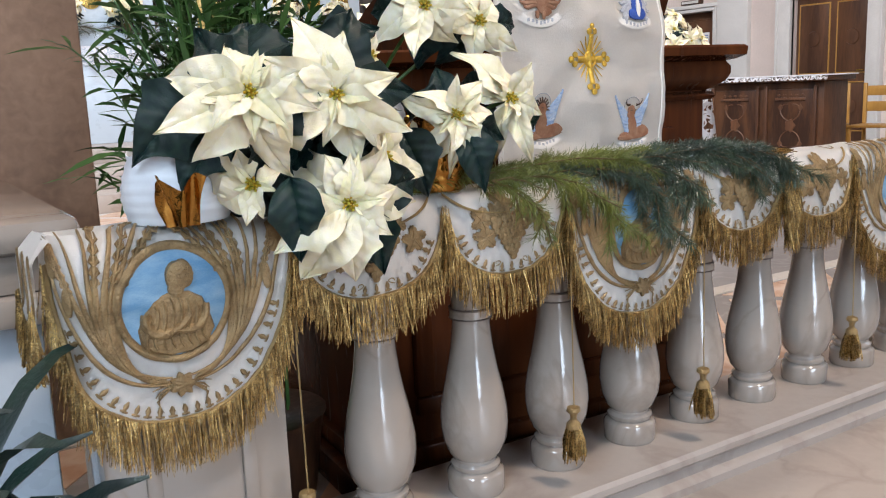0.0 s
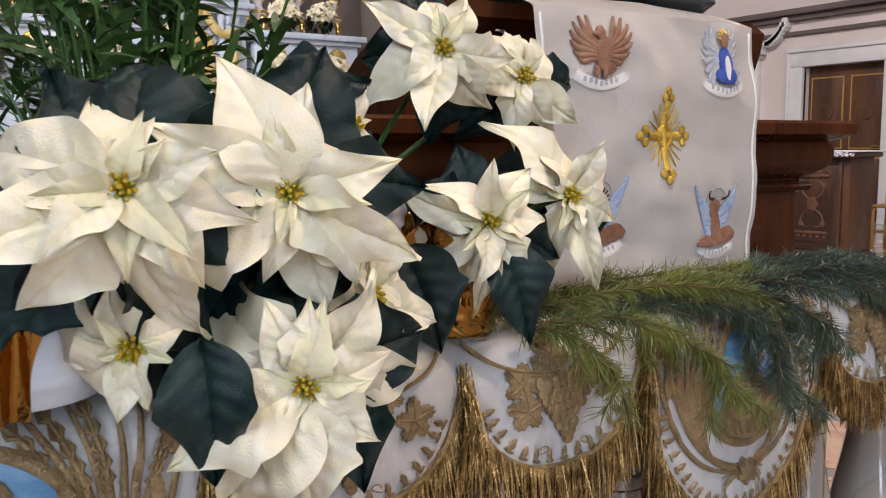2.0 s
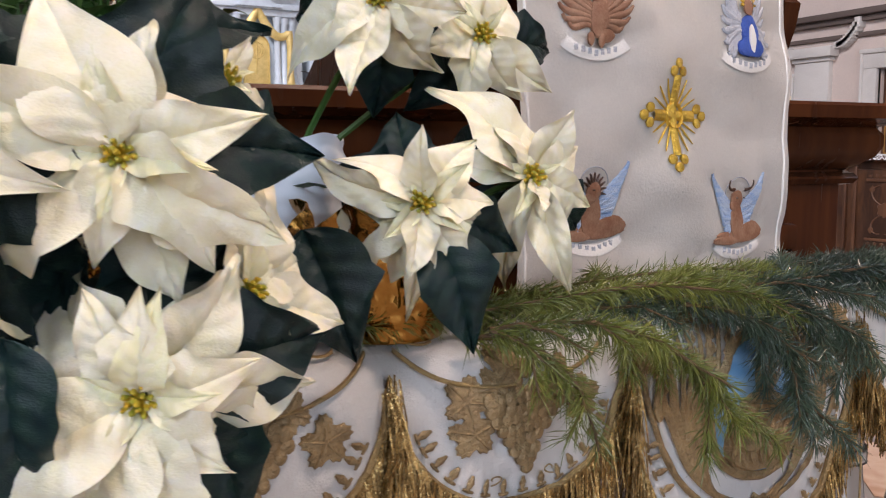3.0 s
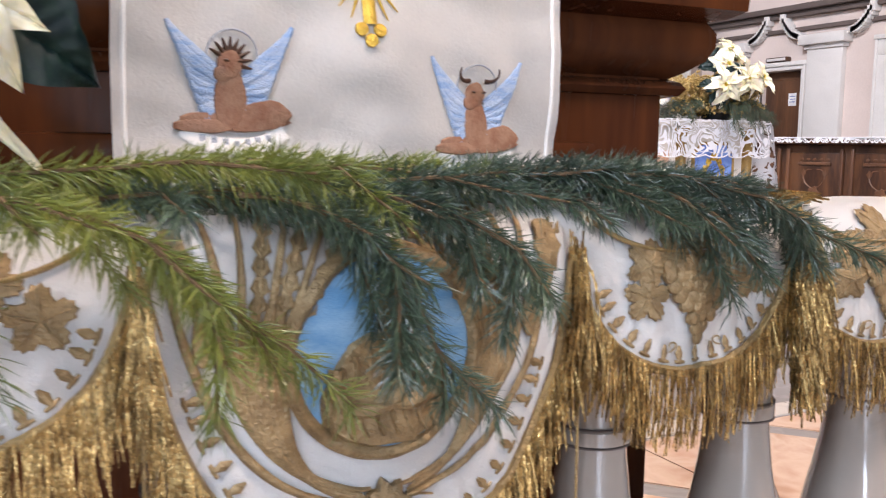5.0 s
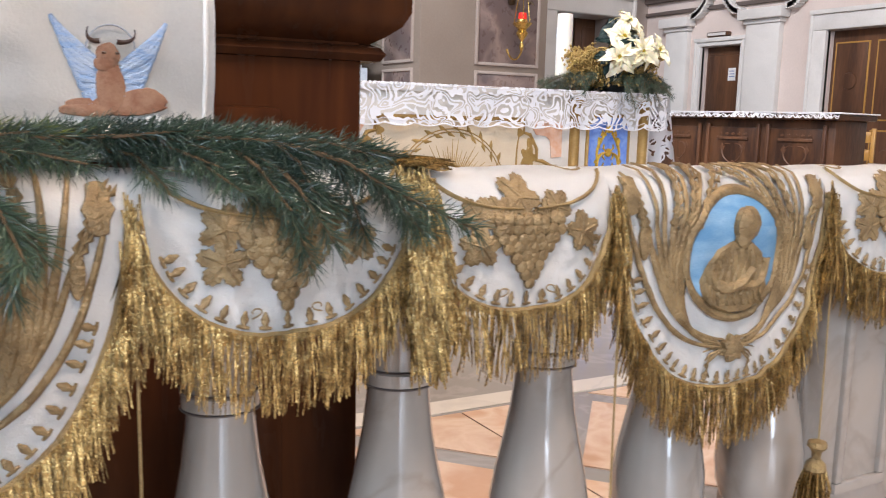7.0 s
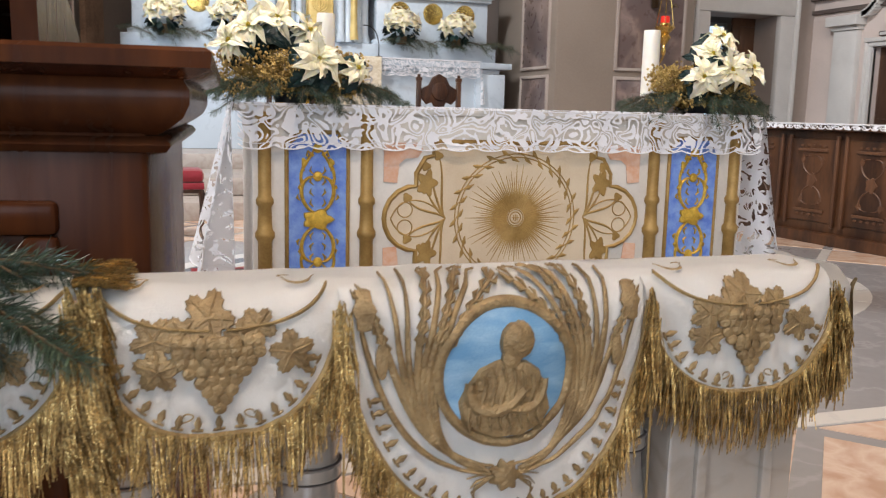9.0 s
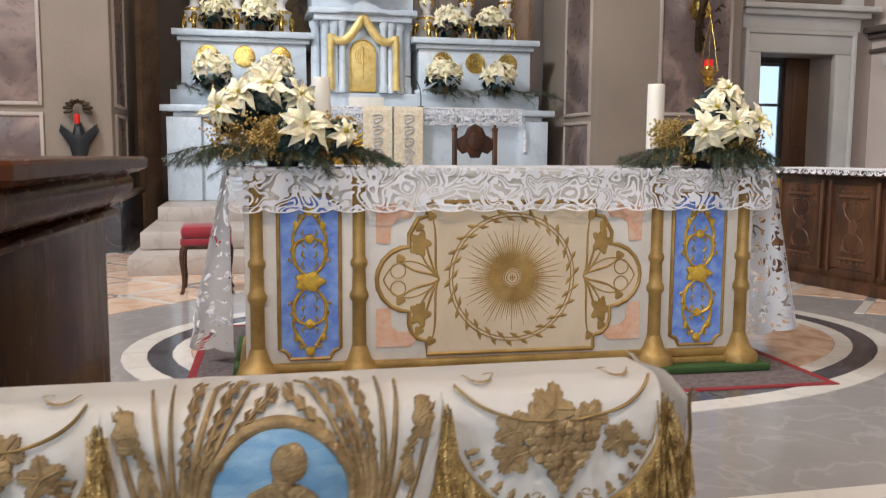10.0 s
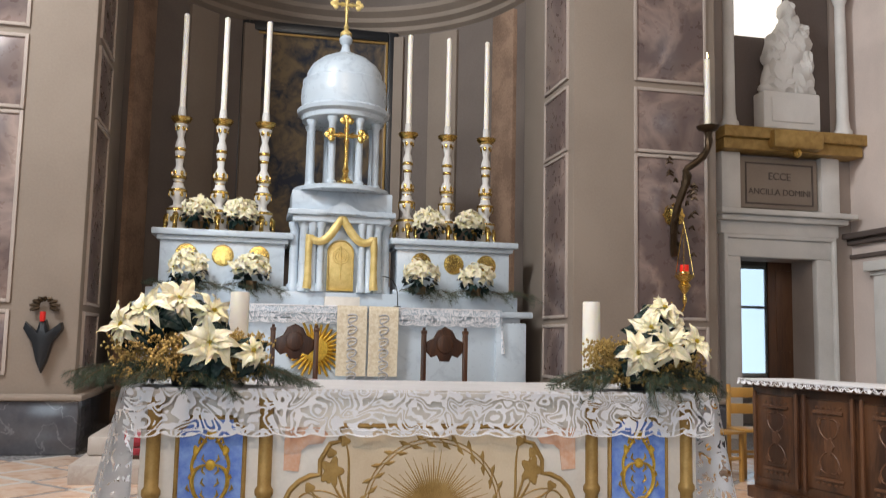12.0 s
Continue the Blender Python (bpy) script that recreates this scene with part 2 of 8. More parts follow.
FOIL = material("gold foil", (0.40, 0.20, 0.045), 0.14, 1.0, dark=(0.28, 0.13, 0.03), scale=20, fine=45, amount=0.5, bump=0.8)
WRAP = material("white wrapping paper", (0.76, 0.80, 0.84), 0.5, scale=6, fine=40, amount=0.2, bump=0.3)
WAX = material("white candle wax", (0.84, 0.80, 0.72), 0.4, scale=6, fine=40, amount=0.15, bump=0.05, subsurface=0.3)
RED_VELVET = material("red velvet", (0.30, 0.01, 0.025), 0.8, scale=9, fine=200, amount=0.5, bump=0.2, sheen=0.5)
CARPET = material("grey patterned rug", (0.16, 0.13, 0.13), 0.95, dark=(0.09, 0.06, 0.06), scale=40, fine=200, amount=0.7, bump=0.5)
CARPET_RED = material("red rug border", (0.26, 0.02, 0.025), 0.95, scale=40, fine=200, amount=0.5, bump=0.5)
CARPET_GREEN = material("green altar step carpet", (0.035, 0.09, 0.02), 0.95, scale=30, fine=200, amount=0.5, bump=0.5)
GOLD_DRY = material("gilded dried sprays", (0.60, 0.43, 0.15), 0.42, 0.45, dark=(0.32, 0.21, 0.07), scale=30, fine=120, amount=0.8, bump=0.4)
PALE_GILT = material("pale gilt carving", (0.80, 0.62, 0.26), 0.45, 0.3, dark=(0.55, 0.40, 0.12), scale=10, fine=80, amount=0.5, bump=0.3)
BROCADE = material("cream brocade stole", (0.76, 0.68, 0.54), 0.55, dark=(0.62, 0.52, 0.36), scale=26, fine=160, amount=0.8, bump=0.5)
LACE = lace("white openwork lace", 0.63)
LACE_DENSE = lace("dense white lace", 0.47)
IRON = material("dark bronze", (0.07, 0.045, 0.025), 0.4, 0.8, scale=14, fine=80, amount=0.6, bump=0.3)
BLACK = material("black leather cover", (0.012, 0.014, 0.017), 0.35, scale=20, fine=200, amount=0.5, bump=0.3)
DOOR_WOOD = material("brown panelled door wood", (0.13, 0.058, 0.028), 0.4, dark=(0.06, 0.026, 0.014), scale=5, fine=40, amount=0.7, bump=0.15, stretch=(1, 1, 0.15))
PAPER = material("white paper", (0.8, 0.8, 0.8), 0.7)
CANVAS = material("darkened oil painting", (0.035, 0.040, 0.055), 0.7, dark=(0.20, 0.145, 0.085), scale=2.6, fine=7, amount=0.7, bump=0.1, distortion=1.2, specular=0.15)
EMB_BROWN = material("russet embroidery thread", (0.34, 0.18, 0.105), 0.6, dark=(0.24, 0.10, 0.05), scale=40, fine=260, amount=0.7, bump=0.35)
EMB_BLUE = material("pale blue embroidery thread", (0.28, 0.42, 0.66), 0.55, dark=(0.5, 0.58, 0.70), scale=50, fine=260, amount=0.7, bump=0.8, stretch=(1, 1, 4))
EMB_NAVY = material("royal blue embroidery", (0.03, 0.09, 0.40), 0.55, scale=50, fine=260, amount=0.5, bump=0.8)
EMB_GREY = material("silver grey embroidery", (0.50, 0.50, 0.53), 0.5, scale=50, fine=260, amount=0.5, bump=0.8)


# ---- building tools ----
def thing(name, x=0, y=0, z=0, label="", category="", group="", kind="", rz=0):
    ob = new(name)
    ob.matrix_world = pose(x, y, z, 0, 0, rz)
    ob.empty_display_size = 0.1
    return tagged(ob, label, category, group, kind)


def mesh_of(name, bm, mat, smooth=True):
    me = bpy.data.meshes.new(name)
    bm.to_mesh(me)
    bm.free()
    me.materials.append(mat)
    if smooth:
        me.polygons.foreach_set("use_smooth", [True] * len(me.polygons))
        me.set_sharp_from_angle(angle=radians(40))
    return me


def part(name, bm, mat, parent, label="", smooth=True):
    me = bm if isinstance(bm, bpy.types.Mesh) else mesh_of(name, bm, mat, smooth)
    ob = new(name, me)
    ob.parent = parent
    if label:
        ob["label"] = label
    return ob


def solid(name, bm, mat, label, category="", kind="", group="", smooth=True):
    return tagged(new(name, mesh_of(name, bm, mat, smooth)), label, category, group, kind)


def box(bm, x0, x1, y0, y1, z0, z1, bevel=0.0):
    g = bmesh.ops.create_cube(bm, size=1)
    for v in g["verts"]:
        v.co = Vector(((x0 + x1) / 2 + v.co.x * (x1 - x0), (y0 + y1) / 2 + v.co.y * (y1 - y0), (z0 + z1) / 2 + v.co.z * (z1 - z0)))
    if bevel:
        es = {e for v in g["verts"] for e in v.link_edges}
        bmesh.ops.bevel(bm, geom=list(es), offset=bevel, segments=2, affect="EDGES", profile=0.5)
    return bm


def boxed(*a):
    return box(bmesh.new(), *a)


def lathe(bm, profile, cx=0, cy=0, seg=24, a0=0.0, a1=360.0):
    full = abs(a1 - a0) >= 359.9
    n = seg if full else seg + 1
    rings = []
    for r, z in profile:
        rings.append([bm.verts.new((cx + r * math.cos(radians(a0 + (a1 - a0) * i / seg)), cy + r * math.sin(radians(a0 + (a1 - a0) * i / seg)), z)) for i in range(n)])
    for a, b in zip(rings, rings[1:]):
        for i in range(n if full else n - 1):
            j = (i + 1) % n
            bm.faces.new((a[i], a[j], b[j], b[i]))
    if full:
        if profile[0][0] > 1e-6:
            bm.faces.new(list(reversed(rings[0])))
        if profile[-1][0] > 1e-6:
            bm.faces.new(rings[-1])
    return bm


def tube(bm, pts, radius, seg=6):
    """A round bar along pts; radius is a number or one for each point."""
    pts = [Vector(p) for p in pts]
    rs = radius if isinstance(radius, (list, tuple)) else [radius] * len(pts)
    rings, up = [], Vector((0.3, 0.5, 0.8)).normalized()
    for i, p in enumerate(pts):
        d = (pts[min(i + 1, len(pts) - 1)] - pts[max(i - 1, 0)])
        d = d.normalized() if d.length else Vector((0, 0, 1))
        s = d.cross(up)
        s = s.normalized() if s.length > 1e-4 else d.orthogonal().normalized()
        w = d.cross(s)
        rings.append([bm.verts.new(p + rs[i] * (math.cos(2 * math.pi * k / seg) * s + math.sin(2 * math.pi * k / seg) * w)) for k in range(seg)])
    for a, b in zip(rings, rings[1:]):
        for k in range(seg):
            bm.faces.new((a[k], a[(k + 1) % seg], b[(k + 1) % seg], b[k]))
    bm.faces.new(list(reversed(rings[0])))
    bm.faces.new(rings[-1])
    return bm


def sheet(bm, fn, nu, nv, uv=None):
    """A surface fn(u, v) over the unit square."""
    g = [[bm.verts.new(fn(i / nu, j / nv)) for j in range(nv + 1)] for i in range(nu + 1)]
    lay = bm.loops.layers.uv.verify() if uv else None
    for i in range(nu):
        for j in range(nv):
            f = bm.faces.new((g[i][j], g[i + 1][j], g[i + 1][j + 1], g[i][j + 1]))
            if uv:
                for lp, (a, b) in zip(f.loops, ((i, j), (i + 1, j), (i + 1, j + 1), (i, j + 1))):
                    lp[lay].uv = uv(a / nu, b / nv)
    return bm


def slab(bm, outline, place, depth):
    """A closed outline of (u, v), raised by depth off the surface place(u, v, height), with a domed edge."""
    n = len(outline)
    cu, cv = sum(p[0] for p in outline) / n, sum(p[1] for p in outline) / n
    rings = []
    for k, h in ((1.0, 0.0), (0.93, 0.75), (0.6, 1.0)):
        rings.append([bm.verts.new(place(cu + (u - cu) * k, cv + (v - cv) * k, h * depth)) for u, v in outline])
    top = bm.verts.new(place(cu, cv, depth))
    for a, b in zip(rings, rings[1:]):
        for i in range(n):
            bm.faces.new((a[i], a[(i + 1) % n], b[(i + 1) % n], b[i]))
    for i in range(n):
        bm.faces.new((rings[-1][i], rings[-1][(i + 1) % n], top))
    return bm


def ribbon(bm, pts, widths, place, depth):
    """A raised band along pts (u, v) on a surface, of varying width: embroidered stems and scrolls."""
    rows = []
    for i, (u, v) in enumerate(pts):
        a, b = pts[max(i - 1, 0)], pts[min(i + 1, len(pts) - 1)]
        du, dv = b[0] - a[0], b[1] - a[1]
        k = math.hypot(du, dv) or 1
        nu, nv = -dv / k, du / k
        w = widths[i] / 2 if isinstance(widths, (list, tuple)) else widths / 2
        rows.append([bm.verts.new(place(u + nu * w * s, v + nv * w * s, depth * h)) for s, h in ((-1, 0), (-0.55, 0.9), (0, 1.15), (0.55, 0.9), (1, 0))])
    for a, b in zip(rows, rows[1:]):
        for k in range(4):
            bm.faces.new((a[k], a[k + 1], b[k + 1], b[k]))
    return bm


def disc(u, v, ru, rv=None, n=20, wob=0.0, lobes=0):
    rv = rv or ru
    return [(u + ru * (1 + wob * math.cos(lobes * 2 * math.pi * i / n)) * math.cos(2 * math.pi * i / n),
             v + rv * (1 + wob * math.cos(lobes * 2 * math.pi * i / n)) * math.sin(2 * math.pi * i / n)) for i in range(n)]


def bez(p0, p1, p2, p3, n=12):
    out = []
    for i in range(n + 1):
        t = i / n
        k = ((1 - t) ** 3, 3 * t * (1 - t) ** 2, 3 * t * t * (1 - t), t ** 3)
        out.append(tuple(sum(w * p[c] for w, p in zip(k, (p0, p1, p2, p3))) for c in range(len(p0))))
    return out


def taper(n, w0, w1=0.15):
    return [w0 * (w1 + (1 - w1) * math.sin(math.pi * min(0.98, 0.12 + 0.86 * i / n))) for i in range(n + 1)]


def moulding(bm, profile, x0, x1, y=0.0, mirror=False):
    """A run along x of a profile of (out, z); out is towards -y."""
    a = [bm.verts.new((x0, y - o, z)) for o, z in profile]
    b = [bm.verts.new((x1, y - o, z)) for o, z in profile]
    for i in range(len(profile) - 1):
        bm.faces.new((a[i], a[i + 1], b[i + 1], b[i]))
    bm.faces.new(a)
    bm.faces.new(list(reversed(b)))
    return bm


# ---- structure ----
solid("floor_nave", boxed(-9.2, 9.0, -12.2, -0.06, -0.3, -0.085), FLOOR_NAVE, "worn beige stone paving of the nave", "floor", "structure")
solid("floor_sanctuary", boxed(-9.2, 9.0, -0.06, 16.0, -0.3, 0.0), FLOOR_GREY, "polished grey marble floor of the sanctuary", "floor", "structure")


def wall(name, x0, x1, y0, y1, z0, z1, mat=PLASTER, label="plain beige plastered church wall", bevel=0.0):
    return solid(name, boxed(x0, x1, y0, y1, z0, z1, bevel), mat, label, "wall", "structure")


# unseen west and south walls and ceiling, coloured dark to cut bounced light
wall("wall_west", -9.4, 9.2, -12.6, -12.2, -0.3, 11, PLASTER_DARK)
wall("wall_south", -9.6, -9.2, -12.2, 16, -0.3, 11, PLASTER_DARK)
wall("wall_north_nave", 9.0, 9.4, -12.2, 4.9, -0.3, 11, PLASTER_PINK, "pale rose plastered nave wall")
wall("wall_east", -9.2, 9.0, 16.0, 16.4, -0.3, 11)
wall("ceiling", -9.6, 9.4, -12.6, 16.4, 11, 11.3, PLASTER, "plaster vault ceiling, darkened to cut bounced light")


def wall_with_hole(name, axis, at, thick, a0, a1, z1, holes, mat, label):
    """A wall along one axis with rectangular openings (from, to, top)."""
    bm = bmesh.new()
    spans, cur = [], a0
    for h0, h1, top in holes:
        spans += [(cur, h0, 0.0), (h0, h1, top)]
        cur = h1
    spans.append((cur, a1, 0.0))
    for s0, s1, zb in spans:
        if axis == "x":
            box(bm, s0, s1, at, at + thick, zb, z1)
        else:
            box(bm, at, at + thick, s0, s1, zb, z1)
    return solid(name, bm, mat, label, "wall", "structure", smooth=False)


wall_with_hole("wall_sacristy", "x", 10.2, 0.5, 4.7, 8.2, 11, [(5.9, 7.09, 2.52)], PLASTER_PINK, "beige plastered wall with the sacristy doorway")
wall_with_hole("wall_north", "y", 7.75, 0.5, 4.6, 10.2, 11, [(5.60, 6.78, 2.12), (8.18, 8.95, 2.03)], PLASTER_PINK_LIT, "rose plastered side wall with two doorways, lightened as if lit")
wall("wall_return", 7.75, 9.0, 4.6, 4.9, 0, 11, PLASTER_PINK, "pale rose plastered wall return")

# apse
bm = bmesh.new()
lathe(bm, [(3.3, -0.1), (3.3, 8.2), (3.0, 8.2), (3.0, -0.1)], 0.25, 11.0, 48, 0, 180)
solid("wall_apse", bm, PLASTER_APSE_SHADE, "beige plastered curved wall of the apse, darkened for shade", "wall", "structure")
# half dome: the dimness of the apse is put into its dark plaster
bm = bmesh.new()
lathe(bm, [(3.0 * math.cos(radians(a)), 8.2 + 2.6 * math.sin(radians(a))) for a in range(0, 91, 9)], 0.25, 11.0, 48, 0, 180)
solid("ceiling_apse", bm, PLASTER_DARK, "half dome over the apse in plaster darkened for shade", "ceiling", "structure")
bm = bmesh.new()
lathe(bm, [(3.0, 6.55), (2.93, 6.6), (2.93, 6.68), (2.84, 6.74), (2.84, 6.82), (2.74, 6.9), (2.74, 6.98), (3.0, 6.98)], 0.25, 11.0, 48, 0, 180)
solid("trim_apse", bm, PLASTER, "grey moulded cornice round the apse", "trim", "structure")
for i, a in enumerate((22, 48, 68, 112, 132, 158)):
    c = Vector((0.25 + 2.97 * math.cos(radians(a)), 11.0 + 2.97 * math.sin(radians(a)), 0))
    ob = solid("trim_pilaster", boxed(-0.27, 0.27, -0.06, 0.1, 0.0, 6.5, 0.012), PLASTER_BROWN if i in (0, 5) else PLASTER, "flat beige pilaster on the curved apse wall", "pilaster", "structure")
    ob.matrix_world = pose(c.x, c.y, 0, 0, 0, a - 90)
# the dim recesses beside the apse get their shade from this dark plaster
wall("wall_apse_left", -9.2, -3.05, 11.0, 11.4, 0, 11, PLASTER_DARK, "wall beside the apse with shade put into its dark plaster")
wall("wall_apse_right", 3.55, 4.7, 10.9, 11.3, 0, 11, PLASTER_DARK, "wall beside the apse with shade put into its dark plaster")


def pier(name, x0, x1, y0, y1, panels, label, front_mat=PLASTER):
    """A square pier with a dark base and framed marble panels on its front and inner side."""
    p = thing(name, 0, 0, 0, label, "pier", kind="structure")
    part("shaft", boxed(x0, x1, y0, y1, 0.0, 11.0, 0.03), front_mat, p)
    part("plinth", boxed(x0 - 0.06, x1 + 0.06, y0 - 0.06, y1 + 0.06, 0.0, 0.55, 0.02), FLOOR_BLACK, p, "dark marble plinth")
    part("plinth_moulding", boxed(x0 - 0.1, x1 + 0.1, y0 - 0.1, y1 + 0.1, 0.55, 0.62, 0.03), PLASTER, p)
    for face, a, b, z0, z1 in panels:
        if face == "front":
            part("panel", boxed(a, b, y0 - 0.012, y0 + 0.02, z0, z1, 0.004), MARBLE_RED, p, "mottled violet marble inlay")
            rim = ((a, b, z0 - .04, z0), (a, b, z1, z1 + .04), (a - .04, a, z0 - .04, z1 + .04), (b, b + .04, z0 - .04, z1 + .04))
            bm = bmesh.new()
            for q in rim:
                box(bm, q[0], q[1], y0 - 0.03, y0 + 0.01, q[2], q[3], 0.008)
        else:
            xs = x1 if face == "right" else x0
            part("panel", boxed(xs - 0.02, xs + 0.012, a, b, z0, z1, 0.004) if face == "right" else boxed(xs - 0.012, xs + 0.02, a, b, z0, z1, 0.004), MARBLE_RED, p, "mottled violet marble inlay")
            bm = bmesh.new()
            for q in ((a, b, z0 - .04, z0), (a, b, z1, z1 + .04), (a - .04, a, z0 - .04, z1 + .04), (b, b + .04, z0 - .04, z1 + .04)):
                box(bm, xs - 0.03, xs + 0.03, q[0], q[1], q[2], q[3], 0.008)
        part("panel_frame", bm, PLASTER_PINK, p, "pale stone panel frame")
    return p


LEVELS = ((0.85, 1.45), (1.6, 3.56), (3.66, 4.4), (4.56, 6.2), (6.4, 8.0))
pier("pier_right", 2.95, 4.86, 8.9, 10.9, [("front", 3.78, 4.68, a, b) for a, b in LEVELS] + [("left", 9.1, 9.9, a, b) for a, b in LEVELS],
     "beige pier with mottled violet marble inlays")
pier("pier_left", -4.4, -2.55, 8.9, 10.9, [("front", -3.95, -3.27, a, b) for a, b in LEVELS] + [("right", 9.1, 9.9, a, b) for a, b in LEVELS],
     "beige pier with mottled violet marble inlays and dark base")
p = thing("pier_nave", 0, 0, 0, "plain brown plastered pier beside the rail", "pier", kind="structure")
part("shaft", boxed(-4.6, -3.07, 1.30, 2.6, 0.0, 11, 0.02), PLASTER_BROWN, p)


# ---- side wall: pilaster, cornices, doors ----
def profile_run(name, pts, label, mat=STUCCO):
    """A cornice along a wall: boxes of (x0, x1, y0, y1, z0, z1)."""
    bm = bmesh.new()
    for q in pts:
        box(bm, *q, 0.012)
    return solid(name, bm, mat, label, "trim", "structure")


profile_run("trim_pilaster_side", [(7.66, 7.76, 7.49, 8.07, 0.0, 2.28), (7.62, 7.76, 7.44, 8.12, 0.0, 0.3), (7.63, 7.76, 7.46, 8.10, 2.28, 2.34), (7.56, 7.76, 7.40, 8.16, 2.34, 2.48)], "white flat pilaster with moulded capital")
profile_run("trim_pilaster_corner", [(7.66, 7.76, 9.20, 9.66, 0.0, 2.28), (7.62, 7.76, 9.16, 9.70, 0.0, 0.3), (7.56, 7.76, 9.13, 9.74, 2.34, 2.48), (7.63, 7.76, 9.17, 9.69, 2.28, 2.34)], "white flat pilaster with moulded capital")
profile_run("trim_cornice_side", [(7.66, 7.76, 4.6, 10.2, 2.76, 2.84), (7.58, 7.76, 4.6, 10.2, 2.84, 2.92), (7.70, 7.76, 4.6, 10.2, 2.56, 2.62)], "moulded plaster string course", PLASTER_DARK)
bm = bmesh.new()
for y0, s_ in ((8.16, 1), (7.40, -1), (9.15, -1)):
    for k in range(10):
        t0, t1 = k / 10, (k + 1) / 10
        ya, yb = y0 + s_ * 0.34 * t0, y0 + s_ * (0.34 * t1 + 0.05)
        box(bm, 7.62, 7.76, min(ya, yb), max(ya, yb), 2.44 + 0.30 * t0 ** 2, 2.52 + 0.30 * t1 ** 2, 0.006)
solid("trim_brackets", bm, STUCCO, "curved white plaster brackets under the string course", "trim", "structure")


def door_frame(name, y0, y1, z1, w, label):
    bm = bmesh.new()
    for q in ((y0 - w, y0, 0, z1), (y1, y1 + w, 0, z1), (y0 - w, y1 + w, z1, z1 + w)):
        box(bm, 7.69, 7.80, q[0], q[1], q[2], q[3], 0.012)
    for q in ((y0 - w - .03, y0 - w, 0, z1 + w), (y1 + w, y1 + w + .03, 0, z1 + w), (y0 - w - .05, y1 + w + .05, z1 + w, z1 + w + .06)):
        box(bm, 7.66, 7.78, q[0], q[1], q[2], q[3], 0.01)
    return solid(name, bm, STUCCO, label, "door frame", "structure")


door_frame("trim_door_frame", 5.60, 6.78, 2.12, 0.20, "white moulded door frame")
door_frame("trim_door_frame", 8.18, 8.95, 2.03, 0.06, "narrow white door frame")


def panelled_door(name, y0, y1, z1, cols, rows, label):
    d = thing(name, 7.86, (y0 + y1) / 2, 0, label, "door", kind="structure")
    w = (y1 - y0) / 2
    part("leaf", boxed(0, 0.06, -w + 0.004, w - 0.004, 0.01, z1 - 0.005, 0.004), DOOR_WOOD, d)
    for i in range(cols):
        for z0, zz in rows:
            a, b = -w + 2 * w * i / cols + 0.07, -w + 2 * w * (i + 1) / cols - 0.07
            p = part("panel", boxed(-0.022, 0.01, a, b, z0, zz, 0.012), DOOR_WOOD, d)
            bm = bmesh.new()
            for q in ((a - .02, b + .02, z0 - .02, z0), (a - .02, b + .02, zz, zz + .02), (a - .02, a, z0, zz), (b, b + .02, z0, zz)):
                box(bm, -0.014, 0.01, *q, 0.004)
            part("moulding", bm, PINE_WOOD if cols == 2 else DOOR_WOOD, p)
            if cols == 2 and zz - z0 > 0.5:
                part("boss", slab(bmesh.new(), disc((a + b) / 2, (z0 + zz) / 2, 0.11, 0.11, 24), lambda u, v, h: Vector((-0.022 - h, u, v)), 0.02), DOOR_WOOD, p)
    part("handle", tube(bmesh.new(), [(-0.05, -w + 0.09, 1.02), (-0.05, -w + 0.19, 1.02)], 0.009, 8), GOLD, d)
    return d


panelled_door("door_1", 5.60, 6.78, 2.12, 2, ((0.2, 0.85), (1.0, 1.95)), "brown panelled double door with carved bosses")
panelled_door("door_2", 8.18, 8.95, 2.03, 1, ((0.2, 0.9), (1.05, 1.9)), "plain dark brown wooden door with a notice")
n_ = thing("notice", 7.83, 8.42, 1.62, "small white paper notice on the door", "notice")
part("sheet", boxed(-0.004, 0.0, -0.07, 0.07, -0.09, 0.09), PAPER, n_)
part("text_bars", box(box(boxed(-0.0055, -0.004, -0.05, 0.05, 0.04, 0.05), -0.0055, -0.004, -0.05, 0.04, 0.0, 0.01), -0.0055, -0.004, -0.05, 0.05, -0.04, -0.03), EMB_NAVY, n_)
e_ = thing("emergency_light", 7.70, 8.60, 2.19, "flat brown emergency light box over the door", "light")
part("box", boxed(-0.05, 0.05, -0.20, 0.20, -0.035, 0.035, 0.02), WALNUT, e_)
part("lens", boxed(-0.056, -0.048, -0.17, 0.17, -0.02, 0.02, 0.003), STUCCO, e_)

# ---- sacristy doorway with its surround, shelf, tablet and statue ----
sd = thing("sacristy_doorway", 6.5, 10.2, 0, "pale stone door surround with cornice and inscription", "doorway", kind="structure")
bm = bmesh.new()
for q in ((-0.82, -0.60, 0, 2.52), (0.59, 0.84, 0, 2.52), (-0.82, 0.84, 2.52, 2.78)):
    box(bm, q[0], q[1], -0.10, 0.02, q[2], q[3], 0.02)
for q in ((-0.88, -0.82, 0, 2.80), (0.84, 0.90, 0, 2.80), (-0.88, 0.90, 2.78, 2.84)):
    box(bm, q[0], q[1], -0.14, 0.02, q[2], q[3], 0.015)
part("surround", bm, STUCCO, sd)
bm = bmesh.new()
box(bm, -0.95, 1.05, -0.22, 0.02, 3.02, 3.10, 0.02)
box(bm, -1.0, 1.15, -0.30, 0.02, 3.10, 3.18, 0.02)
box(bm, -0.92, 0.95, -0.12, 0.02, 2.84, 3.02, 0.01)
part("cornice", bm, STUCCO, sd)
bm = bmesh.new()
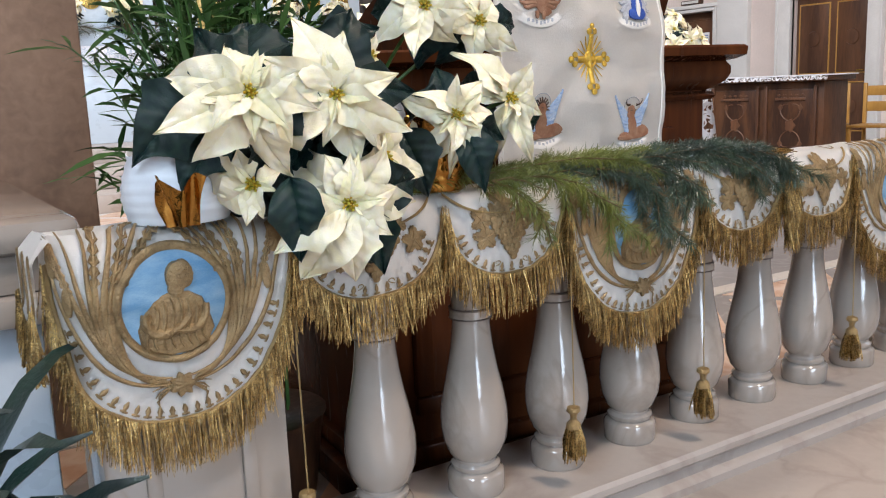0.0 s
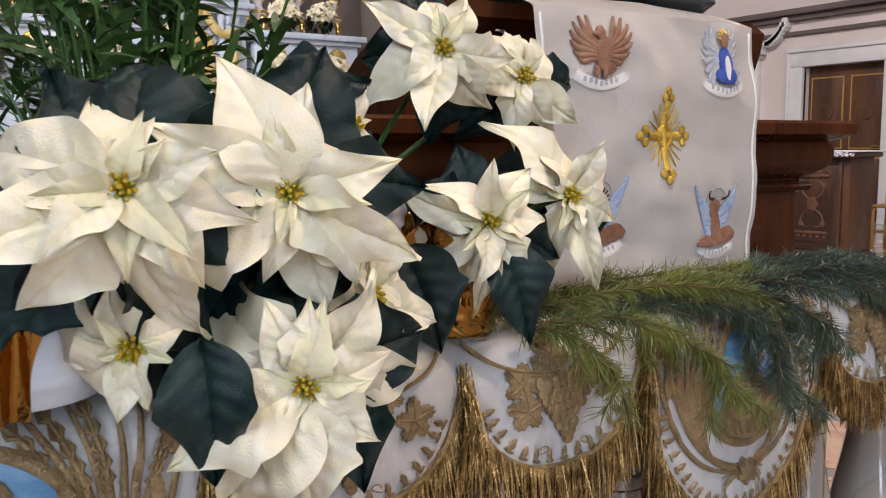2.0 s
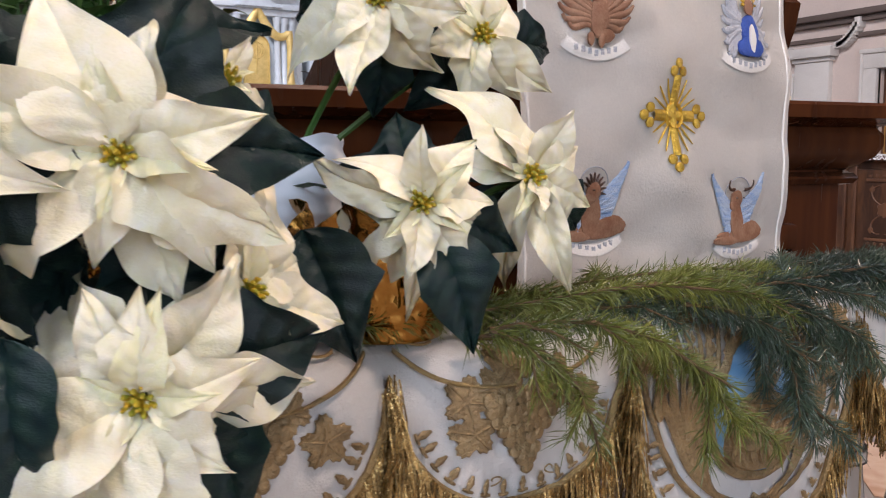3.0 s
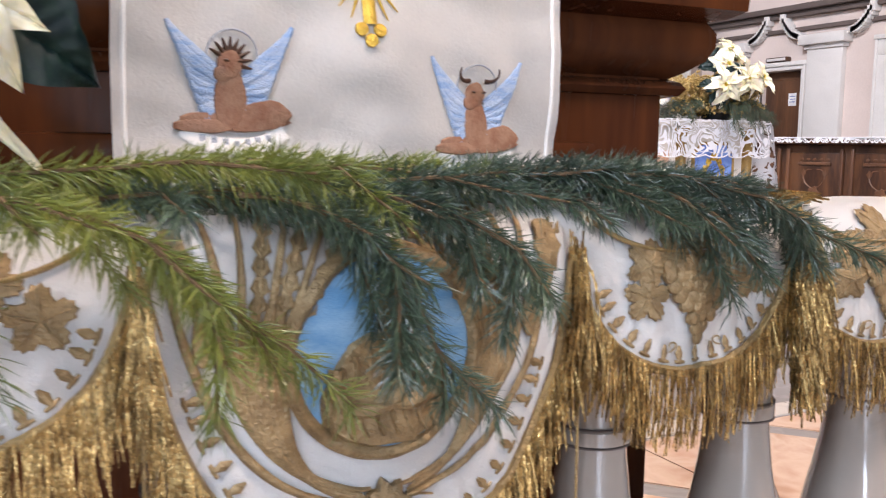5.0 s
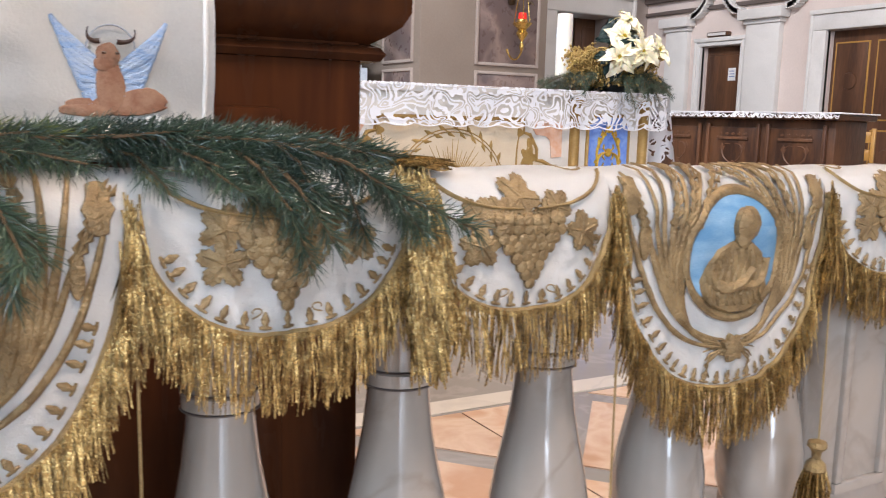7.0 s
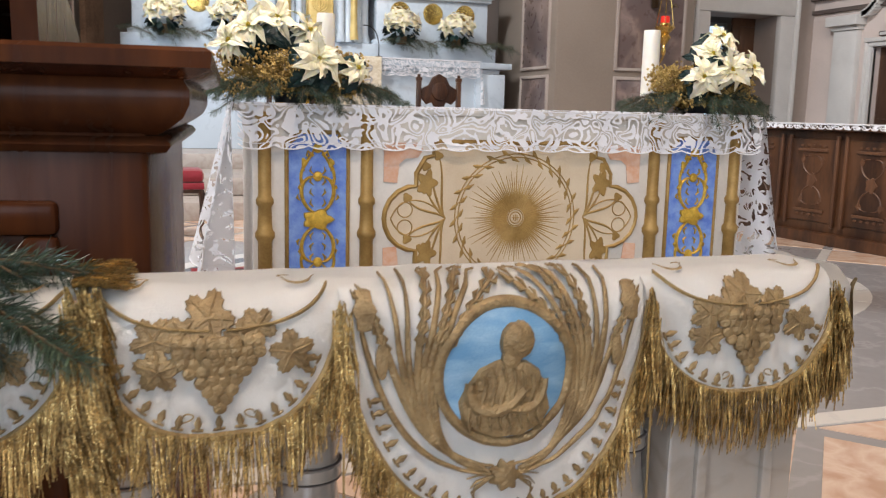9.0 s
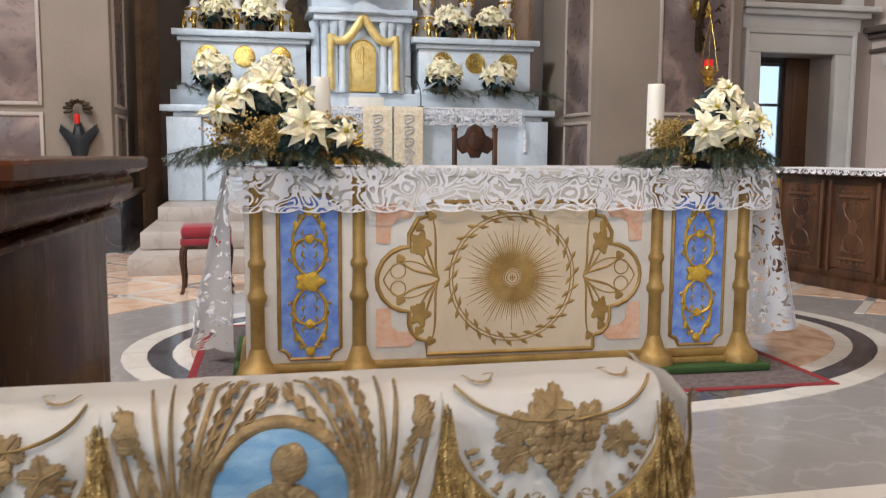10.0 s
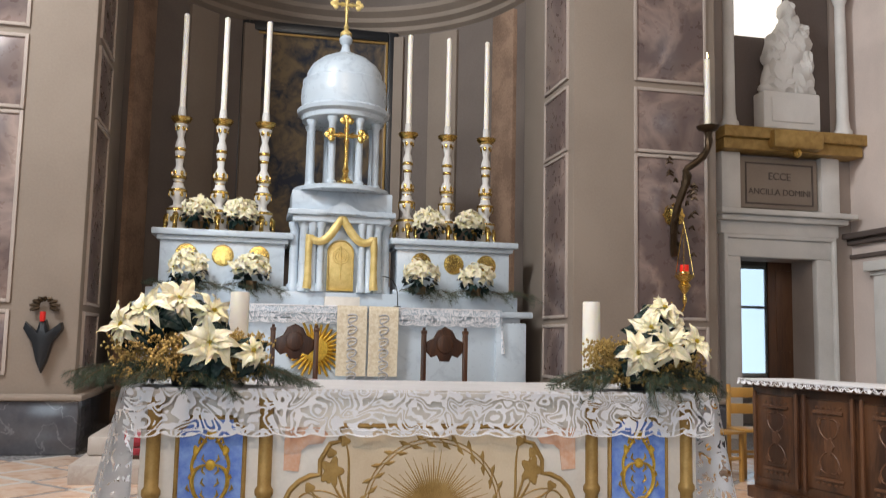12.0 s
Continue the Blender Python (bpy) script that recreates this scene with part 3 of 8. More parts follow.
for q in ((-0.92, -0.62), (0.66, 0.96)):
    box(bm, q[0], q[1], -0.16, 0.02, 3.18, 4.0, 0.02)
part("side_block", bm, STUCCO, sd)
tb = part("tablet", boxed(-0.60, 0.64, -0.10, 0.02, 3.22, 3.96, 0.02), PLASTER, sd)
fr = bmesh.new()
for q in ((-0.52, 0.56, 3.28, 3.30), (-0.52, 0.56, 3.86, 3.88), (-0.52, -0.50, 3.30, 3.86), (0.54, 0.56, 3.30, 3.86)):
    box(fr, q[0], q[1], -0.115, -0.09, q[2], q[3], 0.004)
part("tablet_frame", fr, PLASTER_DARK, tb)
for txt, z in (("ECCE", 3.64), ("ANCILLA DOMINI", 3.42)):
    cu = bpy.data.curves.new("lettering", "FONT")
    cu.body, cu.size, cu.align_x, cu.extrude = txt, 0.15 if txt == "ECCE" else 0.125, "CENTER", 0.003
    ob = new("lettering", cu)
    ob.parent = tb
    ob.matrix_local = pose(0.02, -0.108, z, 90, 0, 0)
    cu.materials.append(PLASTER_DARK)
bm = bmesh.new()
box(bm, -0.98, 1.22, -0.34, 0.02, 4.0, 4.16, 0.02)
box(bm, -1.0, 1.26, -0.40, 0.02, 4.16, 4.32, 0.02)
box(bm, -0.30, 0.50, -0.50, -0.3, 4.02, 4.30, 0.06)
part("gilt_shelf", bm, GILT_DULL, sd, "yellow gilt stone shelf")
part("shelf_knob", lathe(bmesh.new(), [(0.0, 3.90), (0.05, 3.93), (0.07, 3.98), (0.05, 4.02), (0.0, 4.02)], 0.1, -0.42, 14), GOLD, sd)
bm = bmesh.new()
for cx in (-0.80, 1.02):
    lathe(bm, [(0.13, 4.32), (0.13, 4.40), (0.10, 4.44), (0.10, 4.48), (0.085, 4.55), (0.075, 6.3), (0.10, 6.36), (0.13, 6.5), (0.13, 6.6)], cx, -0.18, 20)
part("column", bm, STUCCO, sd, "slender white stone columns")
part("niche_back", boxed(-0.70, 0.92, -0.03, 0.012, 4.32, 7.5), PLASTER_DARK, sd)
part("niche_window", boxed(-0.62, 0.15, -0.05, -0.03, 5.75, 7.4, 0.004), glow("bright niche window", (1.0, 0.99, 0.95), 1.5), sd, "bright window behind the statue")

stt = bmesh.new()
box(stt, 6.12, 7.02, 9.82, 10.1, 4.32, 4.86, 0.03)
box(stt, 6.24, 6.90, 9.80, 10.1, 4.42, 4.76, 0.01)
rr = random.Random(4)
for cx, cz, sx, sz in ((6.45, 5.15, .26, .34), (6.72, 5.1, .24, .3), (6.58, 5.45, .26, .34), (6.42, 5.55, .17, .24), (6.74, 5.62, .20, .22), (6.60, 5.82, .17, .24), (6.58, 6.08, .11, .15), (6.34, 5.4, .13, .18), (6.85, 5.3, .12, .25), (6.45, 4.97, .3, .16), (6.75, 4.96, .26, .16), (6.80, 5.8, .12, .1)):
    g = bmesh.ops.create_icosphere(stt, subdivisions=3, radius=1)
    o = rr.uniform(0, 9)
    for v in g["verts"]:
        n3 = v.co.copy()
        f = 1 + 0.16 * math.sin(7 * n3.x + o) * math.cos(4 * n3.z + o) + 0.10 * math.sin(14 * n3.x + 3 * n3.z + o)
        v.co = Vector((cx + n3.x * sx * f, 9.95 + n3.y * 0.15 * f, cz + n3.z * sz * f))
solid("statue", stt, STUCCO, "white stone seated statue group on a plinth", "statue")

# sacristy behind the doorway
wall("wall_sacristy_back", 4.9, 8.4, 12.4, 12.6, 0, 3.6, PLASTER_PINK, "bright sacristy back wall")
wall("ceiling_sacristy", 4.7, 8.6, 10.7, 12.6, 3.6, 3.7, PLASTER_PINK, "sacristy ceiling")
wall("wall_sacristy_left", 4.7, 4.9, 10.7, 12.6, 0, 3.6, PLASTER_PINK, "sacristy side wall")
wall("wall_sacristy_right", 8.2, 8.4, 10.7, 12.6, 0, 3.6, PLASTER_PINK, "sacristy side wall")
dl = thing("door_3", 6.55, 10.72, 0, "dark brown wooden sacristy door standing ajar", "door", kind="structure")
part("leaf", boxed(0.16, 0.98, 0.0, 0.05, 0.01, 2.6, 0.005), DOOR_WOOD, dl)
part("panel", boxed(0.28, 0.86, -0.015, 0.01, 1.2, 2.4, 0.01), DOOR_WOOD, dl)
w3 = thing("window_1", 7.15, 12.36, 1.7, "bright sacristy window with pale bars", "window", kind="structure")
part("pane", boxed(-0.55, 0.55, 0, 0.02, -0.9, 0.9), glow("daylit pane", (0.55, 0.78, 1.0), 1.7), w3)
bm = bmesh.new()
for q in ((-0.58, -0.52, -.93, .93), (0.52, 0.58, -.93, .93), (-0.03, 0.03, -.93, .93), (-.58, .58, -.93, -.87), (-.58, .58, .87, .93), (-.58, .58, .2, .25)):
    box(bm, q[0], q[1], -0.03, 0.03, q[2], q[3], 0.006)
part("window_frame", bm, STUCCO, w3)

# apse painting
pa = thing("painting", 0.16, 13.72, 4.55, "large dark oil painting in a black frame", "painting")
part("canvas", boxed(-1.18, 1.18, 0.0, 0.03, -1.7, 1.85), CANVAS, pa)
bm = bmesh.new()
for q in ((-1.36, -1.18, -1.88, 2.03), (1.18, 1.36, -1.88, 2.03), (-1.18, 1.18, -1.88, -1.7), (-1.18, 1.18, 1.85, 2.03)):
    box(bm, q[0], q[1], -0.06, 0.04, q[2], q[3], 0.03)
part("frame", bm, BLACK, pa)
bm = bmesh.new()
for q in ((-1.18, -1.14, -1.7, 1.85), (1.14, 1.18, -1.7, 1.85), (-1.14, 1.14, 1.81, 1.85)):
    box(bm, q[0], q[1], -0.03, 0.0, q[2], q[3], 0.008)
part("gilt_slip", bm, GILT_DULL, pa)


# ---- altar rail ----
RAIL_Y = 0.11
rail = thing("altar_rail", -2.0, RAIL_Y, 0.0, "white veined marble altar rail with turned balusters", "altar rail")


def rail_run(profile, x0, x1):
    bm = bmesh.new()
    a = [bm.verts.new((x0 + 2.0, o, z)) for o, z in profile]
    b = [bm.verts.new((x1 + 2.0, o, z)) for o, z in profile]
    n = len(profile)
    for i in range(n):
        bm.faces.new((a[i], a[(i + 1) % n], b[(i + 1) % n], b[i]))
    bm.faces.new(list(reversed(a)))
    bm.faces.new(b)
    return bm


def both_sides(half):
    return [(-o, z) for o, z in half] + [(o, z) for o, z in reversed(half)]


part("rail_base", rail_run(both_sides([(0.176, -0.085), (0.176, 0.046), (0.168, 0.052), (0.150, 0.055), (0.146, 0.084), (0.160, 0.088), (0.166, 0.095), (0.166, 0.110), (0.158, 0.119), (0.0, 0.12)]), -3.36, -0.60), MARBLE_STEP, rail, "worn moulded marble base")
part("coping", rail_run(both_sides([(0.055, 0.66), (0.06, 0.675), (0.06, 0.70), (0.065, 0.715), (0.068, 0.735), (0.068, 0.755), (0.05, 0.782), (0.0, 0.788)]), -3.36, -0.66), MARBLE, rail)
BALUSTER = [(0.0, 0.118), (0.060, 0.119), (0.064, 0.125), (0.064, 0.166), (0.060, 0.172), (0.050, 0.175), (0.055, 0.181), (0.055, 0.188), (0.047, 0.194),
            (0.047, 0.200), (0.06, 0.215), (0.071, 0.245), (0.075, 0.28), (0.073, 0.315), (0.065, 0.36), (0.055, 0.405), (0.047, 0.45), (0.042, 0.495), (0.0405, 0.515),
            (0.047, 0.519), (0.047, 0.535), (0.042, 0.54), (0.042, 0.58), (0.047, 0.585), (0.05, 0.60), (0.058, 0.625), (0.066, 0.64), (0.066, 0.664), (0.0, 0.665)]
part("kneeling_step", boxed(-1.36, 4.6, -0.72, -0.165, -0.085, 0.026, 0.012), MARBLE_STEP, rail, "worn stone kneeling step")
bal_mesh = mesh_of("baluster", lathe(bmesh.new(), BALUSTER, 0, 0, 32), MARBLE)
joint_mesh = mesh_of("joint", lathe(lathe(bmesh.new(), [(0.0400, 0.5150), (0.0474, 0.5156), (0.0474, 0.5172), (0.0400, 0.5178)], 0, 0, 28), [(0.0400, 0.5372), (0.0473, 0.5376), (0.0473, 0.5388), (0.0400, 0.5392)], 0, 0, 28), PLASTER_DARK)
for i in range(9):
    ob = part("baluster", bal_mesh, None, rail)
    part("joint", joint_mesh, None, ob, "thin dark joint round the neck")
    ob.matrix_local = pose(-0.81 + 0.235 * i, 0.0, 0.0, 0, 0, 47 * i)


def rail_pier(x0, x1):
    bm = bmesh.new()
    box(bm, x0, x1, -0.085, 0.085, 0.076, 0.66, 0.008)
    p = part("pier", bm, MARBLE, rail, "square marble end pier")
    bm = bmesh.new()
    box(bm, x0 - 0.02, x1 + 0.02, -0.11, 0.11, 0.10, 0.19, 0.01)
    part("pier_foot", bm, MARBLE, p)
    bm = bmesh.new()
    w = x1 - x0
    for s0, s1, z0, z1 in ((0.2, 0.8, 0.24, 0.26), (0.2, 0.8, 0.58, 0.60), (0.2, 0.28, 0.26, 0.58), (0.72, 0.8, 0.26, 0.58)):
        box(bm, x0 + w * s0, x0 + w * s1, -0.094, -0.082, z0, z1, 0.003)
    part("pier_panel", bm, MARBLE, p)


rail_pier(-1.36, -1.04)
rail_pier(1.11, 1.33)

# return of the rail along the pier: stacked marble copings
ret = thing("rail_return", -3.6, 0.75, 0, "stacked grey marble copings of the rail's return", "altar rail")
part("coping", boxed(-0.45, 0.30, -0.45, 0.56, 0.735, 0.80, 0.025), MARBLE, ret)
part("neck", boxed(-0.42, 0.25, -0.42, 0.55, 0.66, 0.735, 0.012), MARBLE, ret)
part("band", boxed(-0.44, 0.28, -0.44, 0.56, 0.60, 0.66, 0.016), MARBLE, ret)
part("dado", boxed(-0.40, 0.22, -0.40, 0.54, 0.08, 0.60, 0.01), MARBLE_BLUE, ret)
part("foot", boxed(-0.46, 0.28, -0.46, 0.56, -0.085, 0.08, 0.015), MARBLE_BLUE, ret)


# ---- embroidered rail cloths ----
Z_TOP, Z_V = 0.797, 0.765
Y_FRONT = 0.004


CORNER = -3.335


def scallop_edge(u, drop):
    """Height of the hem at u in -1..1 across a scallop."""
    return Z_V - drop * max(0.0, 1 - abs(u) ** 2.6) ** 0.55


def cloth_point(x, z, h=0.0, cx=0.0, half=1.0):
    """A point of the hanging cloth: it rolls over the coping, then hangs with a slight belly and folds."""
    u = max(-1.0, min(1.0, (x - cx) / half))
    belly = 0.012 * (1 - u * u) + 0.004 * math.sin(17 * x + 3 * z) + 0.002 * math.sin(43 * x - 9 * z) + 0.005 * noise.noise((x * 13, z * 16, 2.0)) + 0.0045 * noise.noise((x * 38 + z * 9, z * 22, 7.0)) + 0.0022 * noise.noise((x * 80, z * 60, 3.0))
    if x < CORNER:
        p = cloth_point(CORNER, z, h, cx, half)
        a = min(1.7, (CORNER - x) / 0.062)
        q = Vector((CORNER - (0.062 + h) * math.sin(a), p.y + 0.062 * (1 - math.cos(a)) + h * (1 - math.cos(a)), p.z))
        q.x -= 0.006 * math.sin(26 * z + 1) * a * (Z_TOP - z) / 0.2
        return q
    if z > Z_TOP:
        return Vector((x, Y_FRONT + 0.05 + (z - Z_TOP), Z_TOP + h + 0.001))
    hang = max(0.0, min(1.0, (Z_TOP - z) / 0.06))
    y = Y_FRONT + 0.05 * (1 - math.sqrt(max(0.0, 1 - (1 - hang) ** 2))) - belly * hang - h
    return Vector((x, y, z + h * (1 - hang)))


def cloth_piece(parent, x0, x1, drop, first=False):
    cx, half = (x0 + x1) / 2, (x1 - x0) / 2

    def fn(u, v):
        x = x0 + u * (x1 - x0)
        if v < 0.3 and x < CORNER:
            p, e = fn((CORNER + 0.0005 - x0) / (x1 - x0), v), cloth_point(x, Z_TOP, 0, cx, half)
            return Vector((e.x, max(p.y, e.y), p.z))
        if v < 0.3:
            if v < 0.12:
                a = radians(90) * (1 - v / 0.12)
                return Vector((x, 0.128 + 0.055 * math.sin(a), Z_TOP - 0.055 * (1 - math.cos(a)) - 0.03 * max(0.0, 1 - v / 0.03)))
            y = 0.128 + (Y_FRONT + 0.05 - 0.128) * (v - 0.12) / 0.18
            return Vector((x, y, Z_TOP + 0.0015 * math.sin(31 * x + 20 * y) + 0.003 * noise.noise((x * 15, y * 15, 1.0))))
        k = (v - 0.3) / 0.7
        z = Z_TOP + (scallop_edge((x - cx) / half, drop) - Z_TOP) * k ** 0.85
        return cloth_point(x, z, 0, cx, half)
    bm = sheet(bmesh.new(), fn, 64, 50)
    bmesh.ops.solidify(bm, geom=bm.faces[:], thickness=-0.003)
    return part("cloth_scallop", bm, SILK, parent)


def fringe(parent, x0, x1, drop, length, seed):
    rnd = random.Random(seed)
    cx, half = (x0 + x1) / 2, (x1 - x0) / 2
    bm = bmesh.new()
    pts = []
    for i in range(120):
        u = -0.998 + 1.996 * i / 119
        pts.append((cx + u * half, scallop_edge(u, drop)))
    strands = []
    for (xa, za), (xb, zb) in zip(pts, pts[1:]):
        seg = math.hypot(xb - xa, zb - za)
        k = max(1, int(seg / 0.0014))
        for j in range(k):
            f = j / k
            strands.append((xa + (xb - xa) * f, za + (zb - za) * f))
    for x, z in strands:
        for layer in range(2):
            ln = length * rnd.uniform(0.8, 1.12)
            p = cloth_point(x, z, 0.004 + 0.007 * layer, cx, half)
            dx, dy = rnd.gauss(0, 0.008), rnd.gauss(-0.003, 0.006)
            q = p + Vector((dx * 0.5, dy * 0.6, -ln * 0.5))
            r = p + Vector((dx, dy + 0.003, -ln))
            w = rnd.uniform(0.0007, 0.0014)
            tube(bm, [p + Vector((0, 0, 0.006)), q, r], [w, w * 0.9, w * 0.7], 3)
    f = part("fringe", bm, GOLD_FRINGE, parent, "twisted gold bullion fringe")
    bm = bmesh.new()
    tube(bm, [cloth_point(x, z + 0.003, 0.005, cx, half) for x, z in pts], 0.0055, 6)
    part("gold_braid", bm, GOLD_THREAD, parent, "gold braid hem")
    return f


def hem_dashes(parent, x0, x1, drop, n):
    """Small dark gold bell flowers in a row along the hem."""
    cx, half = (x0 + x1) / 2, (x1 - x0) / 2
    bm = bmesh.new()
    for i in range(n):
        a = math.pi * (0.06 + 0.88 * i / (n - 1))
        u = -math.cos(a) * 0.93
        z = scallop_edge(u, drop)
        slope = (scallop_edge(min(1.0, u + 0.01), drop) - scallop_edge(max(-1.0, u - 0.01), drop)) / (0.02 * half)
        nx, nz = -slope, 1.0
        k = math.hypot(nx, nz)
        nx, nz = nx / k, nz / k
        x = cx + u * half * 0.97
        bx, bz = x + nx * 0.012, z + nz * 0.012
        ex, ez = x + nx * 0.029, z + nz * 0.029
        place = lambda s, t, h: cloth_point(s, t, h + 0.0035, cx, half)
        ribbon(bm, [(bx, bz), ((bx + ex) / 2, (bz + ez) / 2), (ex, ez)], [0.004, 0.0095, 0.0025], place, 0.0018)
        ribbon(bm, [(bx - nz * 0.007, bz + nx * 0.007), (bx, bz), (bx + nz * 0.007, bz - nx * 0.007)], [0.003, 0.005, 0.003], place, 0.0012)
    part("hem_border", bm, GOLD_DULL, parent)


def grape_motif(parent, x0, x1, drop, seed):
    """A hanging bunch of raised grapes among lobed vine leaves, on a curling vine."""
    rnd = random.Random(seed)
    cx, half = (x0 + x1) / 2, (x1 - x0) / 2
    place = lambda s, t, h: cloth_point(s, t, h + 0.0035, cx, half)
    for lx, lz, size, rot in ((-0.012, 0.766, 0.029, 1.3), (0.048, 0.754, 0.022, 0.9), (0.084, 0.724, 0.027, 0.2), (-0.070, 0.744, 0.026, 2.4), (-0.068, 0.708, 0.027, 3.0),
                              (0.026, 0.742, 0.022, 0.4), (-0.038, 0.750, 0.022, 2.0)):
        lx, lz, rot = lx + rnd.uniform(-.004, .004), lz + rnd.uniform(-.003, .003), rot + rnd.uniform(-.3, .3)
        out = []
        for i in range(50):
            a = 2 * math.pi * i / 50
            r = size * (0.60 + 0.44 * abs(math.cos(2.5 * (a - rot))) ** 0.8 + 0.05 * math.cos(25 * a))
            out.append((cx + lx + r * math.cos(a), lz + r * math.sin(a) * 0.95))
        bm = slab(bmesh.new(), out, place, 0.0024)
        for k in range(5):
            q = rot + 2 * math.pi * k / 5
            ribbon(bm, [(cx + lx, lz), (cx + lx + 0.5 * size * math.cos(q), lz + 0.5 * size * math.sin(q)), (cx + lx + 0.92 * size * math.cos(q), lz + 0.88 * size * math.sin(q))], [0.004, 0.003, 0.001], lambda u, v, h: place(u, v, h + 0.002), 0.0016)
        part("vine_leaf", bm, GOLD_DULL, parent, "dull gold vine leaf")
    bm = bmesh.new()
    slab(bm, [(cx - 0.044, 0.740), (cx - 0.038, 0.722), (cx - 0.024, 0.698), (cx - 0.005, 0.670), (cx + 0.005, 0.670), (cx + 0.018, 0.690), (cx + 0.036, 0.716), (cx + 0.046, 0.736), (cx, 0.746)], place, 0.003)
    for r, wide in enumerate((0.054, 0.052, 0.046, 0.038, 0.029, 0.021, 0.013, 0.004)):
        m = max(1, round(2 * wide / 0.0138))
        for j in range(m):
            gx = cx + ((j + 0.5) / m - 0.5) * 2 * wide + rnd.uniform(-.002, .002)
            slab(bm, disc(gx, 0.740 - r * 0.0112 + rnd.uniform(-.002, .002), 0.0083, n=10), lambda u, v, h: place(u, v, h + 0.001), 0.0062)
    part("grape_motif", bm, GOLD_DULL, parent, "raised dull gold grapes")["kind"] = "stuff"
    bm = bmesh.new()
    for s in (-1, 1):
        ribbon(bm, bez((cx + s * half * 0.90, 0.792), (cx + s * 0.120, 0.776), (cx + s * 0.095, 0.752), (cx + s * 0.01, 0.752), 16), taper(16, 0.0045, 0.6), lambda u, v, h: place(u, v, h + 0.002), 0.003)
        curl = [(cx + s * (0.075 + 0.014 * math.cos(a) + 0.005 * a), 0.800 + 0.006 * math.sin(a)) for a in [k * 0.5 for k in range(14)]]
        ribbon(bm, curl, 0.0018, place, 0.0008)
        curl = [(cx + s * (0.030 + 0.010 * math.cos(a) + 0.003 * a), 0.652 + 0.005 * math.sin(a)) for a in [k * 0.5 for k in range(10)]]
        ribbon(bm, curl, 0.0018, place, 0.0008)
    part("vine", bm, GOLD_THREAD, parent)


